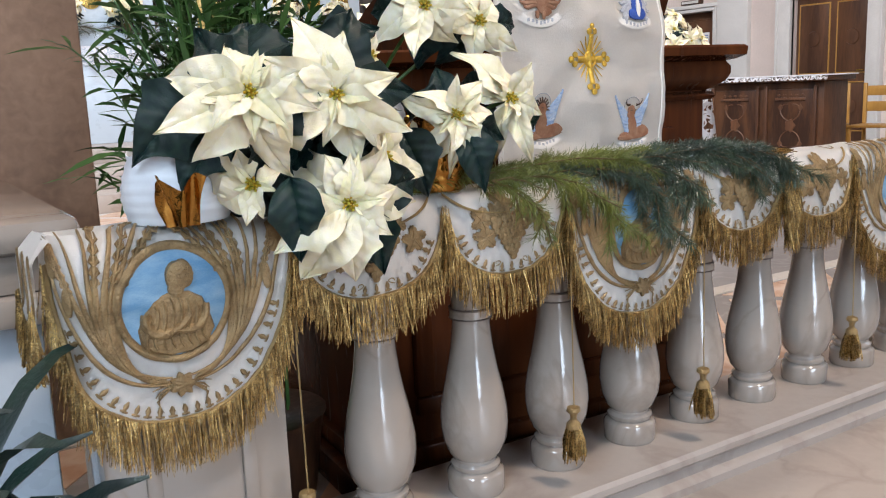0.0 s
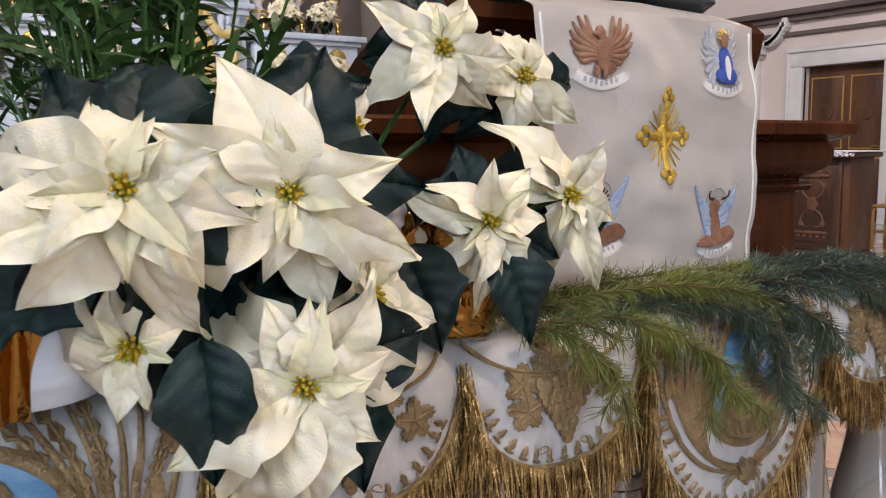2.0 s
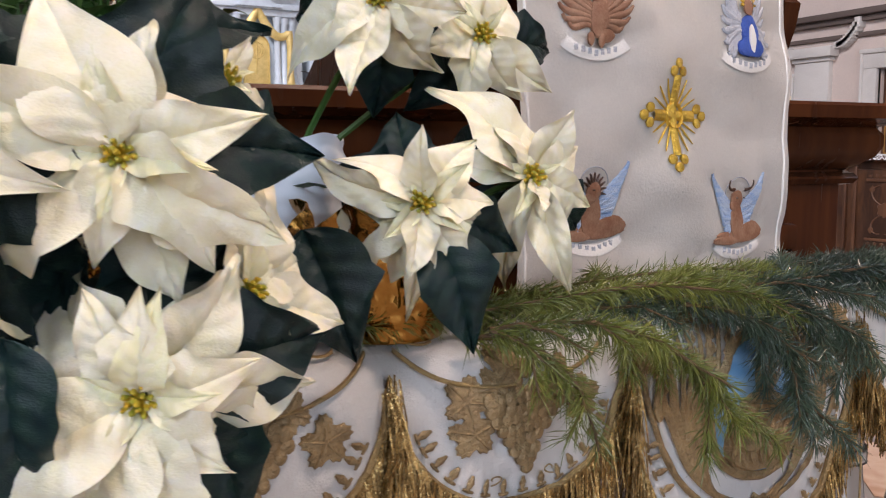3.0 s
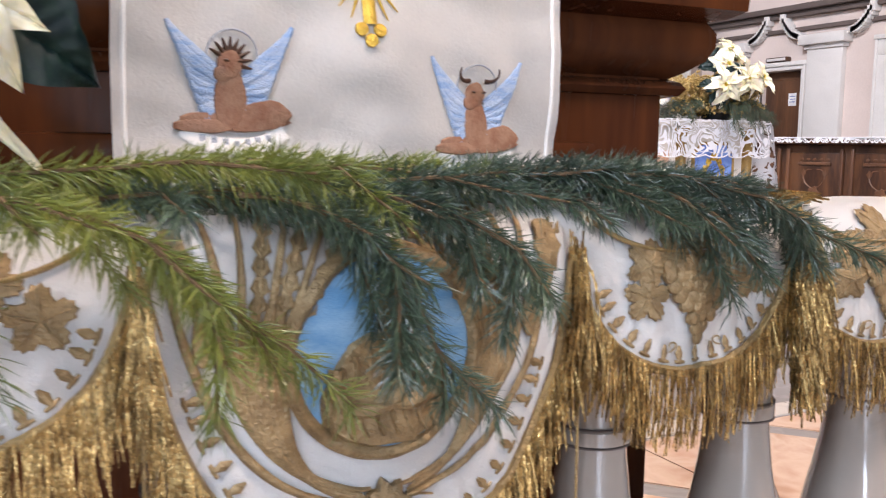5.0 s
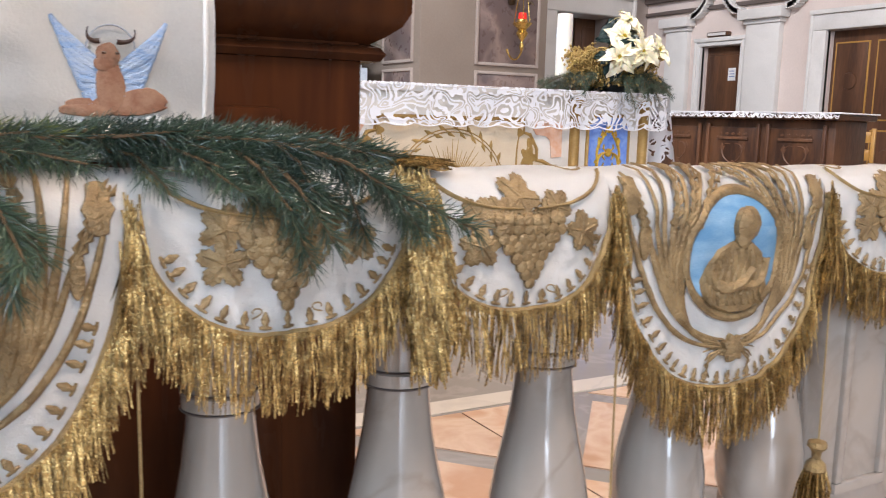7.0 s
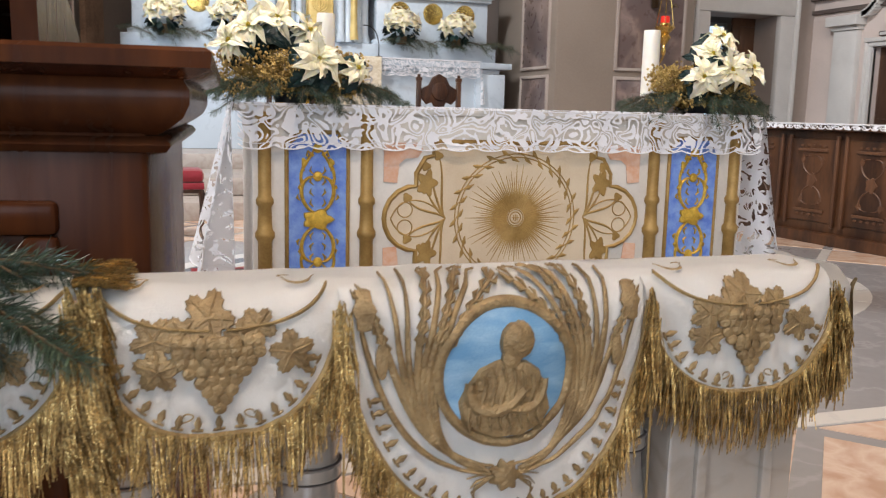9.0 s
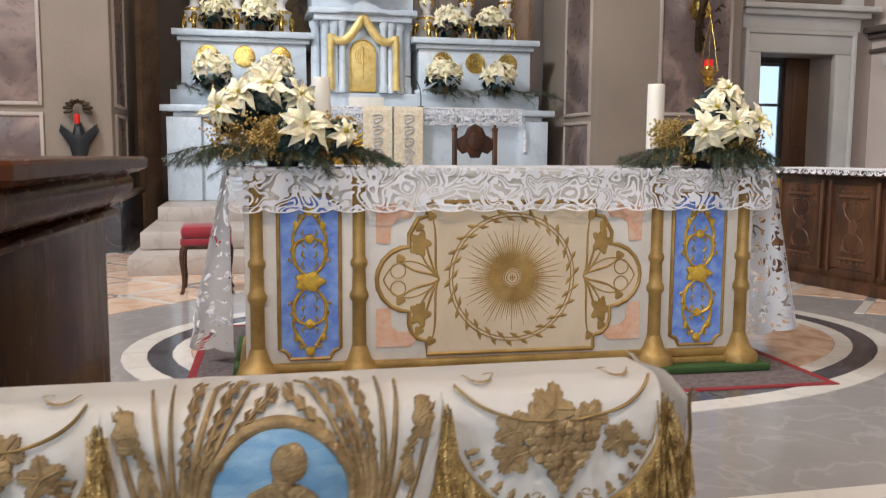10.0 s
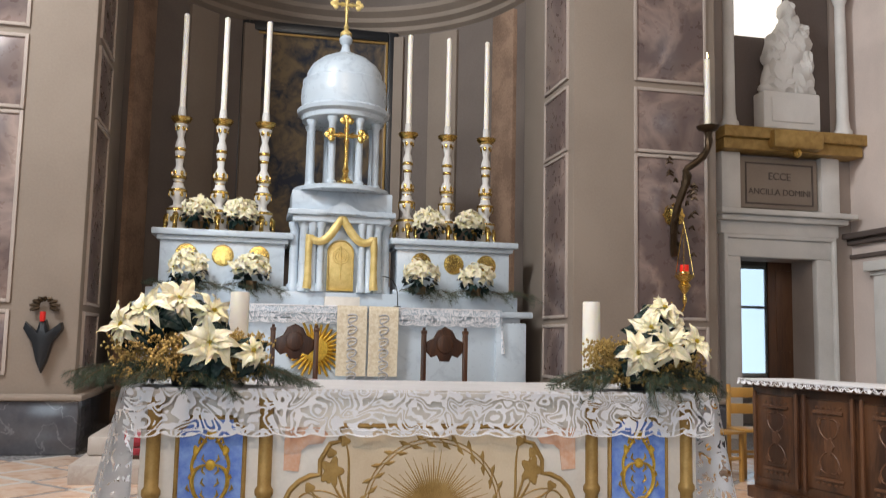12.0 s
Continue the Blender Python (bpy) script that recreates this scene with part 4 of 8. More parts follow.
def medallion(parent, x0, x1, drop, seed):
    """An oval of blue silk in a rope frame with a plain raised gold shape, between sheaves and ribbons."""
    rnd = random.Random(seed)
    cx, half = (x0 + x1) / 2, (x1 - x0) / 2
    place = lambda s, t, h: cloth_point(s, t, h + 0.0035, cx, half)
    mz, ru, rv = 0.678, 0.088, 0.088
    part("medallion", slab(bmesh.new(), disc(cx, mz, ru, rv, 40), place, 0.004), SILK_BLUE, parent, "light blue silk medallion")
    ring = [(cx + (ru + 0.002) * math.cos(2 * math.pi * k / 60), mz + (rv + 0.002) * math.sin(2 * math.pi * k / 60)) for k in range(61)]
    bm = ribbon(bmesh.new(), ring, 0.013, lambda u, v, h: place(u, v, h + 0.003), 0.004)
    for k in range(0, 60):
        (ua, va), (ub, vb) = ring[k], ring[k + 1]
        ribbon(bm, [(ua * 1.0, va), ((ua + ub) / 2, (va + vb) / 2)], 0.0075, lambda u, v, h: place(u, v, h + 0.006), 0.0022)
    part("rope_frame", bm, GOLD_DULL, parent, "gold rope round the medallion")
    # a plain raised half-length shape in a draped cloak
    bm = bmesh.new()
    up = lambda lift: (lambda u, v, h: place(u, v, h + lift))
    body = [(-0.060, -0.060), (-0.064, -0.035), (-0.050, -0.008), (-0.038, 0.010), (-0.020, 0.020), (0.0, 0.024), (0.024, 0.020), (0.044, 0.006), (0.056, -0.022), (0.063, -0.050), (0.050, -0.070), (0.020, -0.083), (-0.016, -0.084), (-0.044, -0.074)]
    slab(bm, [(cx + u, mz + v) for u, v in body], up(0.002), 0.010)
    slab(bm, disc(cx + 0.006, mz + 0.043, 0.019, 0.025, 18), up(0.003), 0.012)
    slab(bm, disc(cx + 0.016, mz + 0.046, 0.017, 0.024, 14), up(0.002), 0.010)
    slab(bm, disc(cx + 0.002, mz + 0.024, 0.013, 0.014, 12), up(0.006), 0.008)
    for k in range(8):
        a0 = (cx - 0.046 + 0.0125 * k, mz + 0.012 - 0.0016 * (k - 3.5) ** 2)
        ribbon(bm, bez(a0, (a0[0] + 0.014, mz - 0.02), (a0[0] - 0.016, mz - 0.045), (cx - 0.050 + 0.014 * k, mz - 0.070), 9), taper(9, 0.008, 0.4), up(0.010), 0.004)
    ribbon(bm, bez((cx - 0.050, mz - 0.008), (cx - 0.060, mz - 0.050), (cx - 0.005, mz - 0.062), (cx + 0.020, mz - 0.018), 10), taper(10, 0.020, 0.5), up(0.010), 0.008)
    ribbon(bm, bez((cx + 0.048, mz - 0.004), (cx + 0.050, mz - 0.045), (cx + 0.020, mz - 0.050), (cx - 0.006, mz - 0.040), 10), taper(10, 0.016, 0.5), up(0.011), 0.007)
    part("relief", bm, GOLD_DULL, parent, "raised gold relief on blue silk")["kind"] = "stuff"
    for s in (-1, 1):
        bm = bmesh.new()
        # a narrow-waisted sheaf that rises beside the oval and opens over the top of the rail
        for k in range(8):
            f = k / 7
            tip = (cx + s * (0.004 + 0.186 * f ** 1.3 + rnd.uniform(-.006, .006)), 0.802 + 0.026 * math.sin(3.1 * f) - 0.020 * f * f + rnd.uniform(-.006, .006))
            waist = cx + s * (0.114 + 0.024 * f)
            curve = bez((cx + s * (0.020 + 0.014 * f), 0.548 + 0.010 * f), (waist + s * 0.012, 0.560 + 0.030 * f), (waist, 0.720 + 0.022 * (1 - f)), tip, 22)
            wide = rnd.uniform(0.0085, 0.0125)
            ribbon(bm, curve, [wide * (0.4 + 0.6 * math.sin(math.pi * min(1.0, 0.08 + 0.94 * j / 22))) for j in range(23)], place, 0.0016 + 0.0007 * (k % 3))
            if k in (0, 2, 4, 7):
                for j, (gx, gz) in enumerate(curve[15:-1]):
                    qx, qz = curve[16 + j][0] - gx, curve[16 + j][1] - gz
                    ln_ = math.hypot(qx, qz) or 1
                    qx, qz = qx / ln_, qz / ln_
                    for w_ in (-1, 1):
                        ribbon(bm, [(gx, gz), (gx + qx * 0.007 - w_ * qz * 0.0055, gz + qz * 0.007 + w_ * qx * 0.0055), (gx + qx * 0.015 - w_ * qz * 0.004, gz + qz * 0.015 + w_ * qx * 0.004)], [0.002, 0.0055, 0.001], up(0.0015), 0.0022)
        part("wheat_sheaf", bm, GOLD_DULL, parent, "gold wheat sheaf")
        # long ribbons that swing below the oval to the rosette, and drooping ears outside them
        part("ribbon", ribbon(bmesh.new(), bez((cx + s * half * 0.90, 0.765), (cx + s * half * 0.80, 0.64), (cx + s * 0.12, 0.545), (cx + s * 0.012, 0.545), 22), taper(22, 0.009, 0.4), place, 0.0028), GOLD_DULL, parent)
        part("ribbon", ribbon(bmesh.new(), bez((cx + s * 0.124, 0.66), (cx + s * 0.118, 0.60), (cx + s * 0.07, 0.560), (cx + s * 0.015, 0.556), 18), taper(18, 0.008, 0.4), place, 0.0028), GOLD_DULL, parent)
        part("bud", slab(bmesh.new(), disc(cx + s * half * 0.76, 0.700, 0.008, 0.024, 14), place, 0.004), GOLD_DULL, parent)
        part("bud", slab(bmesh.new(), disc(cx + s * half * 0.86, 0.762, 0.014, 0.026, 14, 0.15, 6), place, 0.004), GOLD_DULL, parent)
        for k in range(5):
            part("stalk_end", ribbon(bmesh.new(), [(cx + s * 0.014, 0.543), (cx + s * (0.030 + 0.003 * k), 0.551 - 0.008 * k), (cx + s * (0.054 - 0.005 * k), 0.552 - 0.013 * k)], [0.004, 0.003, 0.0015], place, 0.0018), GOLD_DULL, parent)
    part("rosette", slab(bmesh.new(), disc(cx, 0.543, 0.019, 0.019, 28, 0.2, 7), place, 0.009), GOLD_DULL, parent)


def valley_tuft(parent, x, length, seed):
    """Gathered fringe and gold trim where two scallops meet."""
    rnd = random.Random(seed)
    bm = bmesh.new()
    for i in range(90):
        z = rnd.uniform(0.68, 0.775)
        p = cloth_point(x + rnd.gauss(0, 0.005), z, 0.006 + rnd.random() * 0.006, x, 0.2)
        ln = rnd.uniform(0.5, 1.1) * length
        q = p + Vector((rnd.gauss(0, 0.008), rnd.gauss(0, 0.004), -ln))
        tube(bm, [p, (p + q) / 2 + Vector((rnd.gauss(0, 0.003), -0.003, 0)), q], 0.0012, 3)
    part("valley_fringe", bm, GOLD_FRINGE, parent)


def rail_cloth(name, spans, label, seed):
    c = thing(name, 0, 0, 0, label, "rail cloth", "embroidered cloths on the rail")
    for i, (kind, x0, x1) in enumerate(spans):
        drop = 0.285 if kind == "m" else 0.142
        cloth_piece(c, x0, x1, drop)
        fringe(c, x0, x1, drop, 0.078, seed + i)
        hem_dashes(c, x0, x1, drop, 25 if kind == "m" else 15)
        (medallion if kind == "m" else grape_motif)(c, x0, x1, drop, seed + 20 + i)
        valley_tuft(c, x1, 0.09, seed + 40 + i)
    return c


LAB = "ivory silk rail cloth with gold embroidery, medallions and bullion fringe"
rail_cloth("rail_cloth", [("m", -3.44, -3.02), ("g", -3.02, -2.705), ("g", -2.705, -2.40), ("m", -2.40, -1.985), ("g", -1.985, -1.672)], LAB, 100)
rail_cloth("rail_cloth", [("g", -1.668, -1.375), ("m", -1.375, -0.95), ("g", -0.95, -0.64)], LAB, 200)


def cloth_edge_fringe(x, seed):
    """Gold fringe along the cut edge of the first cloth, over the rail's top and down its front."""
    e = thing("edge_fringe", x, RAIL_Y, Z_TOP, "gold fringe along the overlapping edge of the rail cloth", "fringe")
    rnd = random.Random(seed)
    bm = bmesh.new()
    for i in range(1500):
        v = rnd.random()
        if v < 0.45:
            p = Vector((rnd.uniform(-0.012, 0.01), -0.09 + 0.13 * v / 0.45, 0.006 + rnd.uniform(0, 0.006)))
            q = p + Vector((rnd.uniform(0.02, 0.05), rnd.gauss(0, 0.01), rnd.uniform(-0.004, 0.004)))
        else:
            z = -(v - 0.45) / 0.55 * 0.18
            p = cloth_point(x, Z_TOP + z, 0.01, x, 0.2) - Vector((x, RAIL_Y, Z_TOP)) + Vector((rnd.uniform(-0.022, 0.022), rnd.uniform(-0.010, 0), 0))
            q = p + Vector((rnd.uniform(0.0, 0.02), rnd.gauss(-0.004, 0.004), -rnd.uniform(0.04, 0.08)))
        tube(bm, [p, (p + q) / 2 + Vector((0, -0.002, 0.003)), q], 0.0013, 3)
    part("fringe", bm, GOLD_FRINGE, e)["kind"] = "stuff"
    edge = [Vector((0.0, 0.045 - 0.10 * k / 8, 0.004)) for k in range(9)] + [cloth_point(x, Z_TOP - 0.018 * k, 0.006, x, 0.2) - Vector((x, RAIL_Y, Z_TOP)) for k in range(1, 9)]
    part("braid", tube(bmesh.new(), edge, 0.006, 6), GOLD_THREAD, e, "gold braid along the cut edge")


cloth_edge_fringe(-1.668, 81)


def tassel(x, y, z0, z1):
    t = thing("tassel", x, y, z1, "gold tassel hanging on a thin cord", "tassel", "tassels on the rail")
    part("cord", tube(bmesh.new(), [(0, 0.004, z0 - z1), (0.002, 0, 0.0)], 0.0016, 5), GOLD_THREAD, t)
    part("head", lathe(bmesh.new(), [(0.003, 0.0), (0.014, -0.004), (0.016, -0.012), (0.008, -0.02), (0.007, -0.032), (0.015, -0.04), (0.017, -0.05), (0.012, -0.056)], 0, 0, 14), GOLD_THREAD, t)
    rnd = random.Random(int(abs(x) * 1000))
    bm = bmesh.new()
    for i in range(90):
        a, r = rnd.uniform(0, 6.283), rnd.uniform(0.004, 0.014)
        k = rnd.uniform(1.5, 2.4)
        tube(bm, [(r * math.cos(a), r * math.sin(a), -0.045), (r * 1.8 * math.cos(a), r * 1.8 * math.sin(a), -0.08), (r * k * math.cos(a), r * k * math.sin(a), -0.118 + rnd.uniform(-.012, .006))], 0.0017, 3)
    part("skirt", bm, GOLD_FRINGE, t)


def end_drop(x, sgn, seed):
    """The cloth's short end hanging over the end of the rail, with fringe on its hem."""
    c = thing("rail_cloth_end", x, RAIL_Y, Z_TOP, "end of the ivory rail cloth hanging over the rail's end", "rail cloth")
    hem = lambda u: -0.10 - 0.07 * math.sin(math.pi * u)
    fn = lambda u, v: Vector((sgn * (0.012 + 0.03 * min(1, v * 3) + 0.006 * math.sin(9 * u)), -0.09 + 0.15 * u, 0.001 + hem(u) * max(0, v - 0.02)))
    bm = sheet(bmesh.new(), fn, 24, 14)
    bmesh.ops.solidify(bm, geom=bm.faces[:], thickness=0.003)
    part("cloth", bm, SILK, c)
    rnd = random.Random(seed)
    bm = bmesh.new()
    for i in range(330):
        u = rnd.random()
        p = fn(u, 1.0) + Vector((sgn * rnd.uniform(0.002, 0.008), 0, 0.004))
        q = p + Vector((rnd.gauss(0, 0.006), rnd.gauss(0, 0.006), -0.078 * rnd.uniform(0.8, 1.1)))
        tube(bm, [p, (p + q) / 2, q], 0.0011, 3)
    part("fringe", bm, GOLD_FRINGE, c, "twisted gold bullion fringe")
    bm = bmesh.new()
    for k in range(3):
        ribbon(bm, bez((0.02 + 0.07 * k, -0.02), (0.05 + 0.07 * k, -0.05), (0.0 + 0.07 * k, -0.08), (0.04 + 0.07 * k, -0.12), 10), taper(10, 0.014), lambda u, v, h: Vector((sgn * (0.046 + h), -0.11 + 0.8 * u, v)), 0.003)
    part("scroll", bm, GOLD_DULL, c)


end_drop(-3.385, -1, 71)
end_drop(-0.64, 1, 72)

for x, zt in ((-3.03, 0.30), (-2.40, 0.31), (-1.985, 0.31), (-1.375, 0.33), (-0.95, 0.37)):
    tassel(x, Y_FRONT - 0.022, 0.75, zt)


# ---- poinsettias ----
def bract_mesh(name, length, width, droop, fold, seed, mat, lobe=0.0, nu=16, nv=30):
    """A pointed leaf along +x with a folded midrib, side veins, a wavy rim and a drooping tip."""
    rnd = random.Random(seed)
    ph, side, roll = rnd.uniform(0, 6), rnd.uniform(-0.3, 0.3), rnd.uniform(-0.5, 0.5)

    def fn(u, v):
        s = 2 * u - 1
        w = width * 0.5 * (math.sin(math.pi * min(1, v ** 0.72)) ** 0.92 * (1.04 - 0.3 * v * v) + 0.03 * (1 - v))
        if lobe:
            w *= 1 + 1.5 * lobe * max(0.0, 1 - abs(v - 0.50 - 0.06 * math.sin(ph)) / 0.10) * max(0.0, s) + lobe * max(0.0, 1 - abs(v - 0.36 - 0.05 * math.cos(ph)) / 0.09) * max(0.0, -s)
        x = length * v
        y = s * w + side * length * v * v * 0.6
        vein = 0.022 * width * math.cos(v * 44 - abs(s) * 9) - 0.06 * width * math.exp(-(s / 0.13) ** 2)
        z = -droop * length * v * v + 0.10 * length * math.sin(math.pi * v) + fold * abs(s) * w * (1 - 0.6 * v) + 0.10 * width * math.sin(v * 12 + s * 2.5 + ph) * s * s + vein * (1 - abs(s)) ** 0.4 + roll * s * w * v + 0.03 * length * math.sin(6 * v + ph)
        x -= droop * droop * length * v * v * 0.35
        return Vector((x, y, z))
    return mesh_of(name, sheet(bmesh.new(), fn, nu, nv), mat)


BIG = [bract_mesh("bract", 1.0, w, d, f, 10 + i, BRACT, lo) for i, (w, d, f, lo) in enumerate(((0.50, 0.35, 0.25, 0.0), (0.54, 0.50, 0.12, 0.20), (0.48, 0.10, 0.35, 0.0), (0.52, 0.65, 0.2, 0.0), (0.52, 0.38, 0.05, 0.24), (0.54, 0.20, 0.2, 0.0), (0.46, -0.12, 0.3, 0.0), (0.52, 0.75, 0.3, 0.12)))]
SMALL = [bract_mesh("inner_bract", 1.0, w, d, f, 30 + i, BRACT_SMALL) for i, (w, d, f) in enumerate(((0.42, 0.2, 0.5), (0.5, 0.5, 0.3), (0.38, 0.05, 0.6)))]
LEAVES = [bract_mesh("leaf", 1.0, w, d, f, 50 + i, LEAF_DARK, lo) for i, (w, d, f, lo) in enumerate(((0.66, 0.3, 0.2, 0.2), (0.74, 0.5, 0.15, 0.25), (0.6, 0.15, 0.3, 0.1)))]


def facing(d, spin=0.0):
    """A turn whose z looks along d."""
    return Vector(d).to_track_quat("Z", "Y").to_matrix().to_4x4() @ Matrix.Rotation(spin, 4, "Z")


def cyathia(seed):
    rnd = random.Random(seed)
    bm = bmesh.new()
    for i in range(15):
        a, r = i * 2.4, 0.0035 * math.sqrt(i)
        c = Vector((r * math.cos(a), r * math.sin(a), 0.016 - r * 0.4 + rnd.uniform(-.002, .002)))
        tube(bm, [c * 0.3, c, c + Vector((0, 0, 0.004))], [0.0016, 0.0026, 0.0012], 6)
    return mesh_of("flower_centre", bm, CYATHIA)


CENTRES = [cyathia(i) for i in range(3)]


def poinsettia_head(plant, at, d, radius, seed, n_big=8, leaves=5, spin=0.0, bracts=()):
    """A flower head that faces d; bracts: (turn, length, width, lift) of each one, or none for a scattered whorl."""
    rnd = random.Random(seed)
    n_big = 0 if bracts else n_big + 1
    m = Matrix.Translation(Vector(at) - plant.location) @ facing(d, spin)
    c = part("flower_head", CENTRES[seed % 3], None, plant, "cream poinsettia flower head")
    c.matrix_local = m
    for i in range(n_big):
        ob = part("bract", BIG[(seed + i * 2 + i // 3) % len(BIG)], None, c)
        ln = radius * rnd.uniform(0.68, 1.16)
        a = 2 * math.pi * (i + rnd.uniform(-.36, .36)) / n_big
        tilt = rnd.uniform(-30, 4) if i % 2 else rnd.uniform(-10, 24)
        ob.matrix_local = Matrix.Rotation(a, 4, "Z") @ Matrix.Translation((0.008, 0, -0.006 - 0.006 * (i % 3))) @ Matrix.Rotation(-radians(tilt), 4, "Y") @ Matrix.Rotation(rnd.uniform(-.55, .55), 4, "X") @ Matrix.Scale(ln, 4)
    for i, (turn, ln, wide, lift) in enumerate(bracts):
        ob = part("bract", BIG[(seed + i * 3 + i // 4) % len(BIG)], None, c)
        ob.matrix_local = Matrix.Rotation(radians(turn), 4, "Z") @ Matrix.Translation((0.006, 0, 0.0004 * lift - 0.003 * (i % 3))) @ Matrix.Rotation(-radians(1.5 * lift + rnd.uniform(-9, 9)), 4, "Y") @ Matrix.Rotation(rnd.uniform(-.6, .6), 4, "X") @ Matrix.Diagonal((ln, wide * 2.1, ln, 1))
    for i in range(5):
        ob = part("inner_bract", SMALL[(seed + i) % 3], None, c)
        a = 2 * math.pi * (i + 0.5 + rnd.uniform(-.4, .4)) / 5
        ob.matrix_local = Matrix.Rotation(a, 4, "Z") @ Matrix.Translation((0.006, 0, 0.002)) @ Matrix.Rotation(-radians(rnd.uniform(8, 38)), 4, "Y") @ Matrix.Scale(radius * rnd.uniform(0.28, 0.62), 4)
    for i in range(leaves):
        ob = part("leaf", LEAVES[(seed + i) % 3], None, plant)
        a = 2 * math.pi * (i + rnd.uniform(-.3, .3)) / max(1, leaves)
        ob.matrix_local = m @ Matrix.Rotation(a, 4, "Z") @ Matrix.Translation((0.02, 0, -0.045)) @ Matrix.Rotation(radians(rnd.uniform(5, 30)), 4, "Y") @ Matrix.Scale(radius * rnd.uniform(0.95, 1.25), 4)
    return c


def stems(plant, base, heads):
    for h in heads:
        b, t = Vector(base) - plant.location, Vector(h[0]) - plant.location
        k = t - Vector(h[1]).normalized() * 0.07
        part("stem", tube(bmesh.new(), bez(tuple(b), tuple(b + Vector((0, 0, 0.08))), tuple(k), tuple(t), 8), 0.004, 6), LEAF_GREEN, plant)


def wrapped_pot(plant, x, y, z, r, h, mat, seed, name="pot_wrap", label=""):
    rnd = random.Random(seed)
    c = Vector((x, y, z)) - plant.location
    rough_rim = 0.25 if mat is WRAP else 1.3

    def fn(u, v):
        a = 2 * math.pi * u
        rr = r * ((0.86 + 0.16 * math.sin(math.pi * min(1, 0.1 + v))) if mat is WRAP else (0.72 + 0.35 * v + 0.5 * max(0, v - 0.75))) * (1 + rough_rim * (0.07 * v * math.sin(7 * a + seed) + 0.05 * v * math.sin(13 * a)) + 0.012 * math.sin(40 * v))
        return c + Vector((rr * math.cos(a), rr * math.sin(a), h * v * (1 + rough_rim * 0.12 * v * math.sin(5 * a + 1))))
    bm = sheet(bmesh.new(), fn, 64, 24)
    bmesh.ops.remove_doubles(bm, verts=bm.verts[:], dist=0.0005)
    bmesh.ops.solidify(bm, geom=bm.faces[:], thickness=0.0015)
    part(name, bm, mat, plant, label)
    part("soil", lathe(bmesh.new(), [(0.0, h * 0.55 + c.z), (r * 0.85, h * 0.55 + c.z)], c.x, c.y, 20), TWIG, plant)


def poinsettia(base, r, h, wrap, heads, seed, label, wrap_label):
    pl = thing("poinsettia", base[0], base[1], base[2], label, "poinsettia", "poinsettias on the rail")
    wrapped_pot(pl, *base, r, h, wrap, seed, label=wrap_label)
    stems(pl, (base[0], base[1], base[2] + 0.04), heads)
    for i, (at, d, rad, nb, lv, sp, *bracts) in enumerate(heads):
        poinsettia_head(pl, at, d, rad, seed + i, nb, lv, sp, bracts[0] if bracts else ())
    return pl



def big_leaf(plant, at, tip, n, k=0):
    """One large leaf of the plant from its stalk to its tip, facing n."""
    a, b = Vector(at) - plant.location, Vector(tip) - plant.location
    x = (b - a).normalized()
    z = Vector(n)
    z = (z - z.dot(x) * x).normalized()
    y = z.cross(x)
    ob = part("leaf", LEAVES[k], None, plant)
    m = Matrix((x, y, z)).transposed().to_4x4()
    ob.matrix_local = Matrix.Translation(a) @ m @ Matrix.Scale((b - a).length * 1.1, 4)


TOP = Z_TOP + 0.002
first = poinsettia((-3.18, 0.09, TOP), 0.09, 0.115, WRAP,
           [((-3.112, -0.105, 1.006), (-0.42, -0.9, 0.1), 0.13, 8, 5, 0.0,
             ((158, .168, .072, 2), (204, .150, .070, 4), (238, .134, .062, 6), (280, .158, .066, -2), (312, .10, .058, 5), (342, .10, .05, 8), (20, .08, .05, 0), (75, .055, .03, 15), (120, .09, .05, -8), (222, .08, .045, 24), (182, .075, .04, 18))),
            ((-3.10, -0.055, 0.862), (-0.42, -0.88, -0.05), 0.075, 6, 5, 0.0, ((160, .10, .062, 0), (215, .078, .068, 5), (255, .064, .036, 15), (290, .052, .03, 10), (120, .055, .04, 0), (20, .045, .03, 5)))], 3,
           "cream poinsettia in white wrapping on the rail cloth", "crumpled white wrapping paper")
second = poinsettia((-2.96, 0.11, TOP), 0.085, 0.13, FOIL,
           [((-2.966, -0.102, 0.998), (-0.36, -0.92, 0.1), 0.13, 9, 4, 0.0,
             ((109, .132, .082, 16), (155, .138, .064, 5), (178, .150, .070, -8), (204, .168, .080, 4), (232, .10, .05, -15), (257, .078, .044, 20), (290, .12, .07, -12), (318, .10, .06, 8), (335, .128, .072, 6), (14, .10, .052, 12), (38, .128, .042, -5), (75, .10, .06, -10))),
            ((-2.962, -0.118, 0.820), (-0.36, -0.93, 0.05), 0.13, 8, 4, 0.0,
             ((203, .142, .072, 8), (140, .155, .090, -6), (110, .085, .05, 15), (245, .160, .095, -4), (268, .132, .08, 5), (312, .08, .052, 18), (10, .08, .05, 18), (50, .12, .07, 0), (0, .138, .076, -20), (322, .128, .076, -18), (85, .078, .042, 22), (176, .10, .06, -15))),
            ((-2.865, -0.065, 0.885), (0.2, -0.95, 0.0), 0.10, 8, 2, 0.0, ((75, .10, .045, 0), (110, .08, .045, 8), (20, .07, .045, 10), (335, .095, .055, 0), (285, .10, .06, -5), (245, .075, .045, 10), (190, .07, .05, 12))),
            ((-2.875, -0.045, 1.055), (0.0, -0.8, 0.5), 0.065, 5, 2, 0.9)], 11,
           "cream poinsettia in gold foil drooping over the rail", "crumpled gold foil")
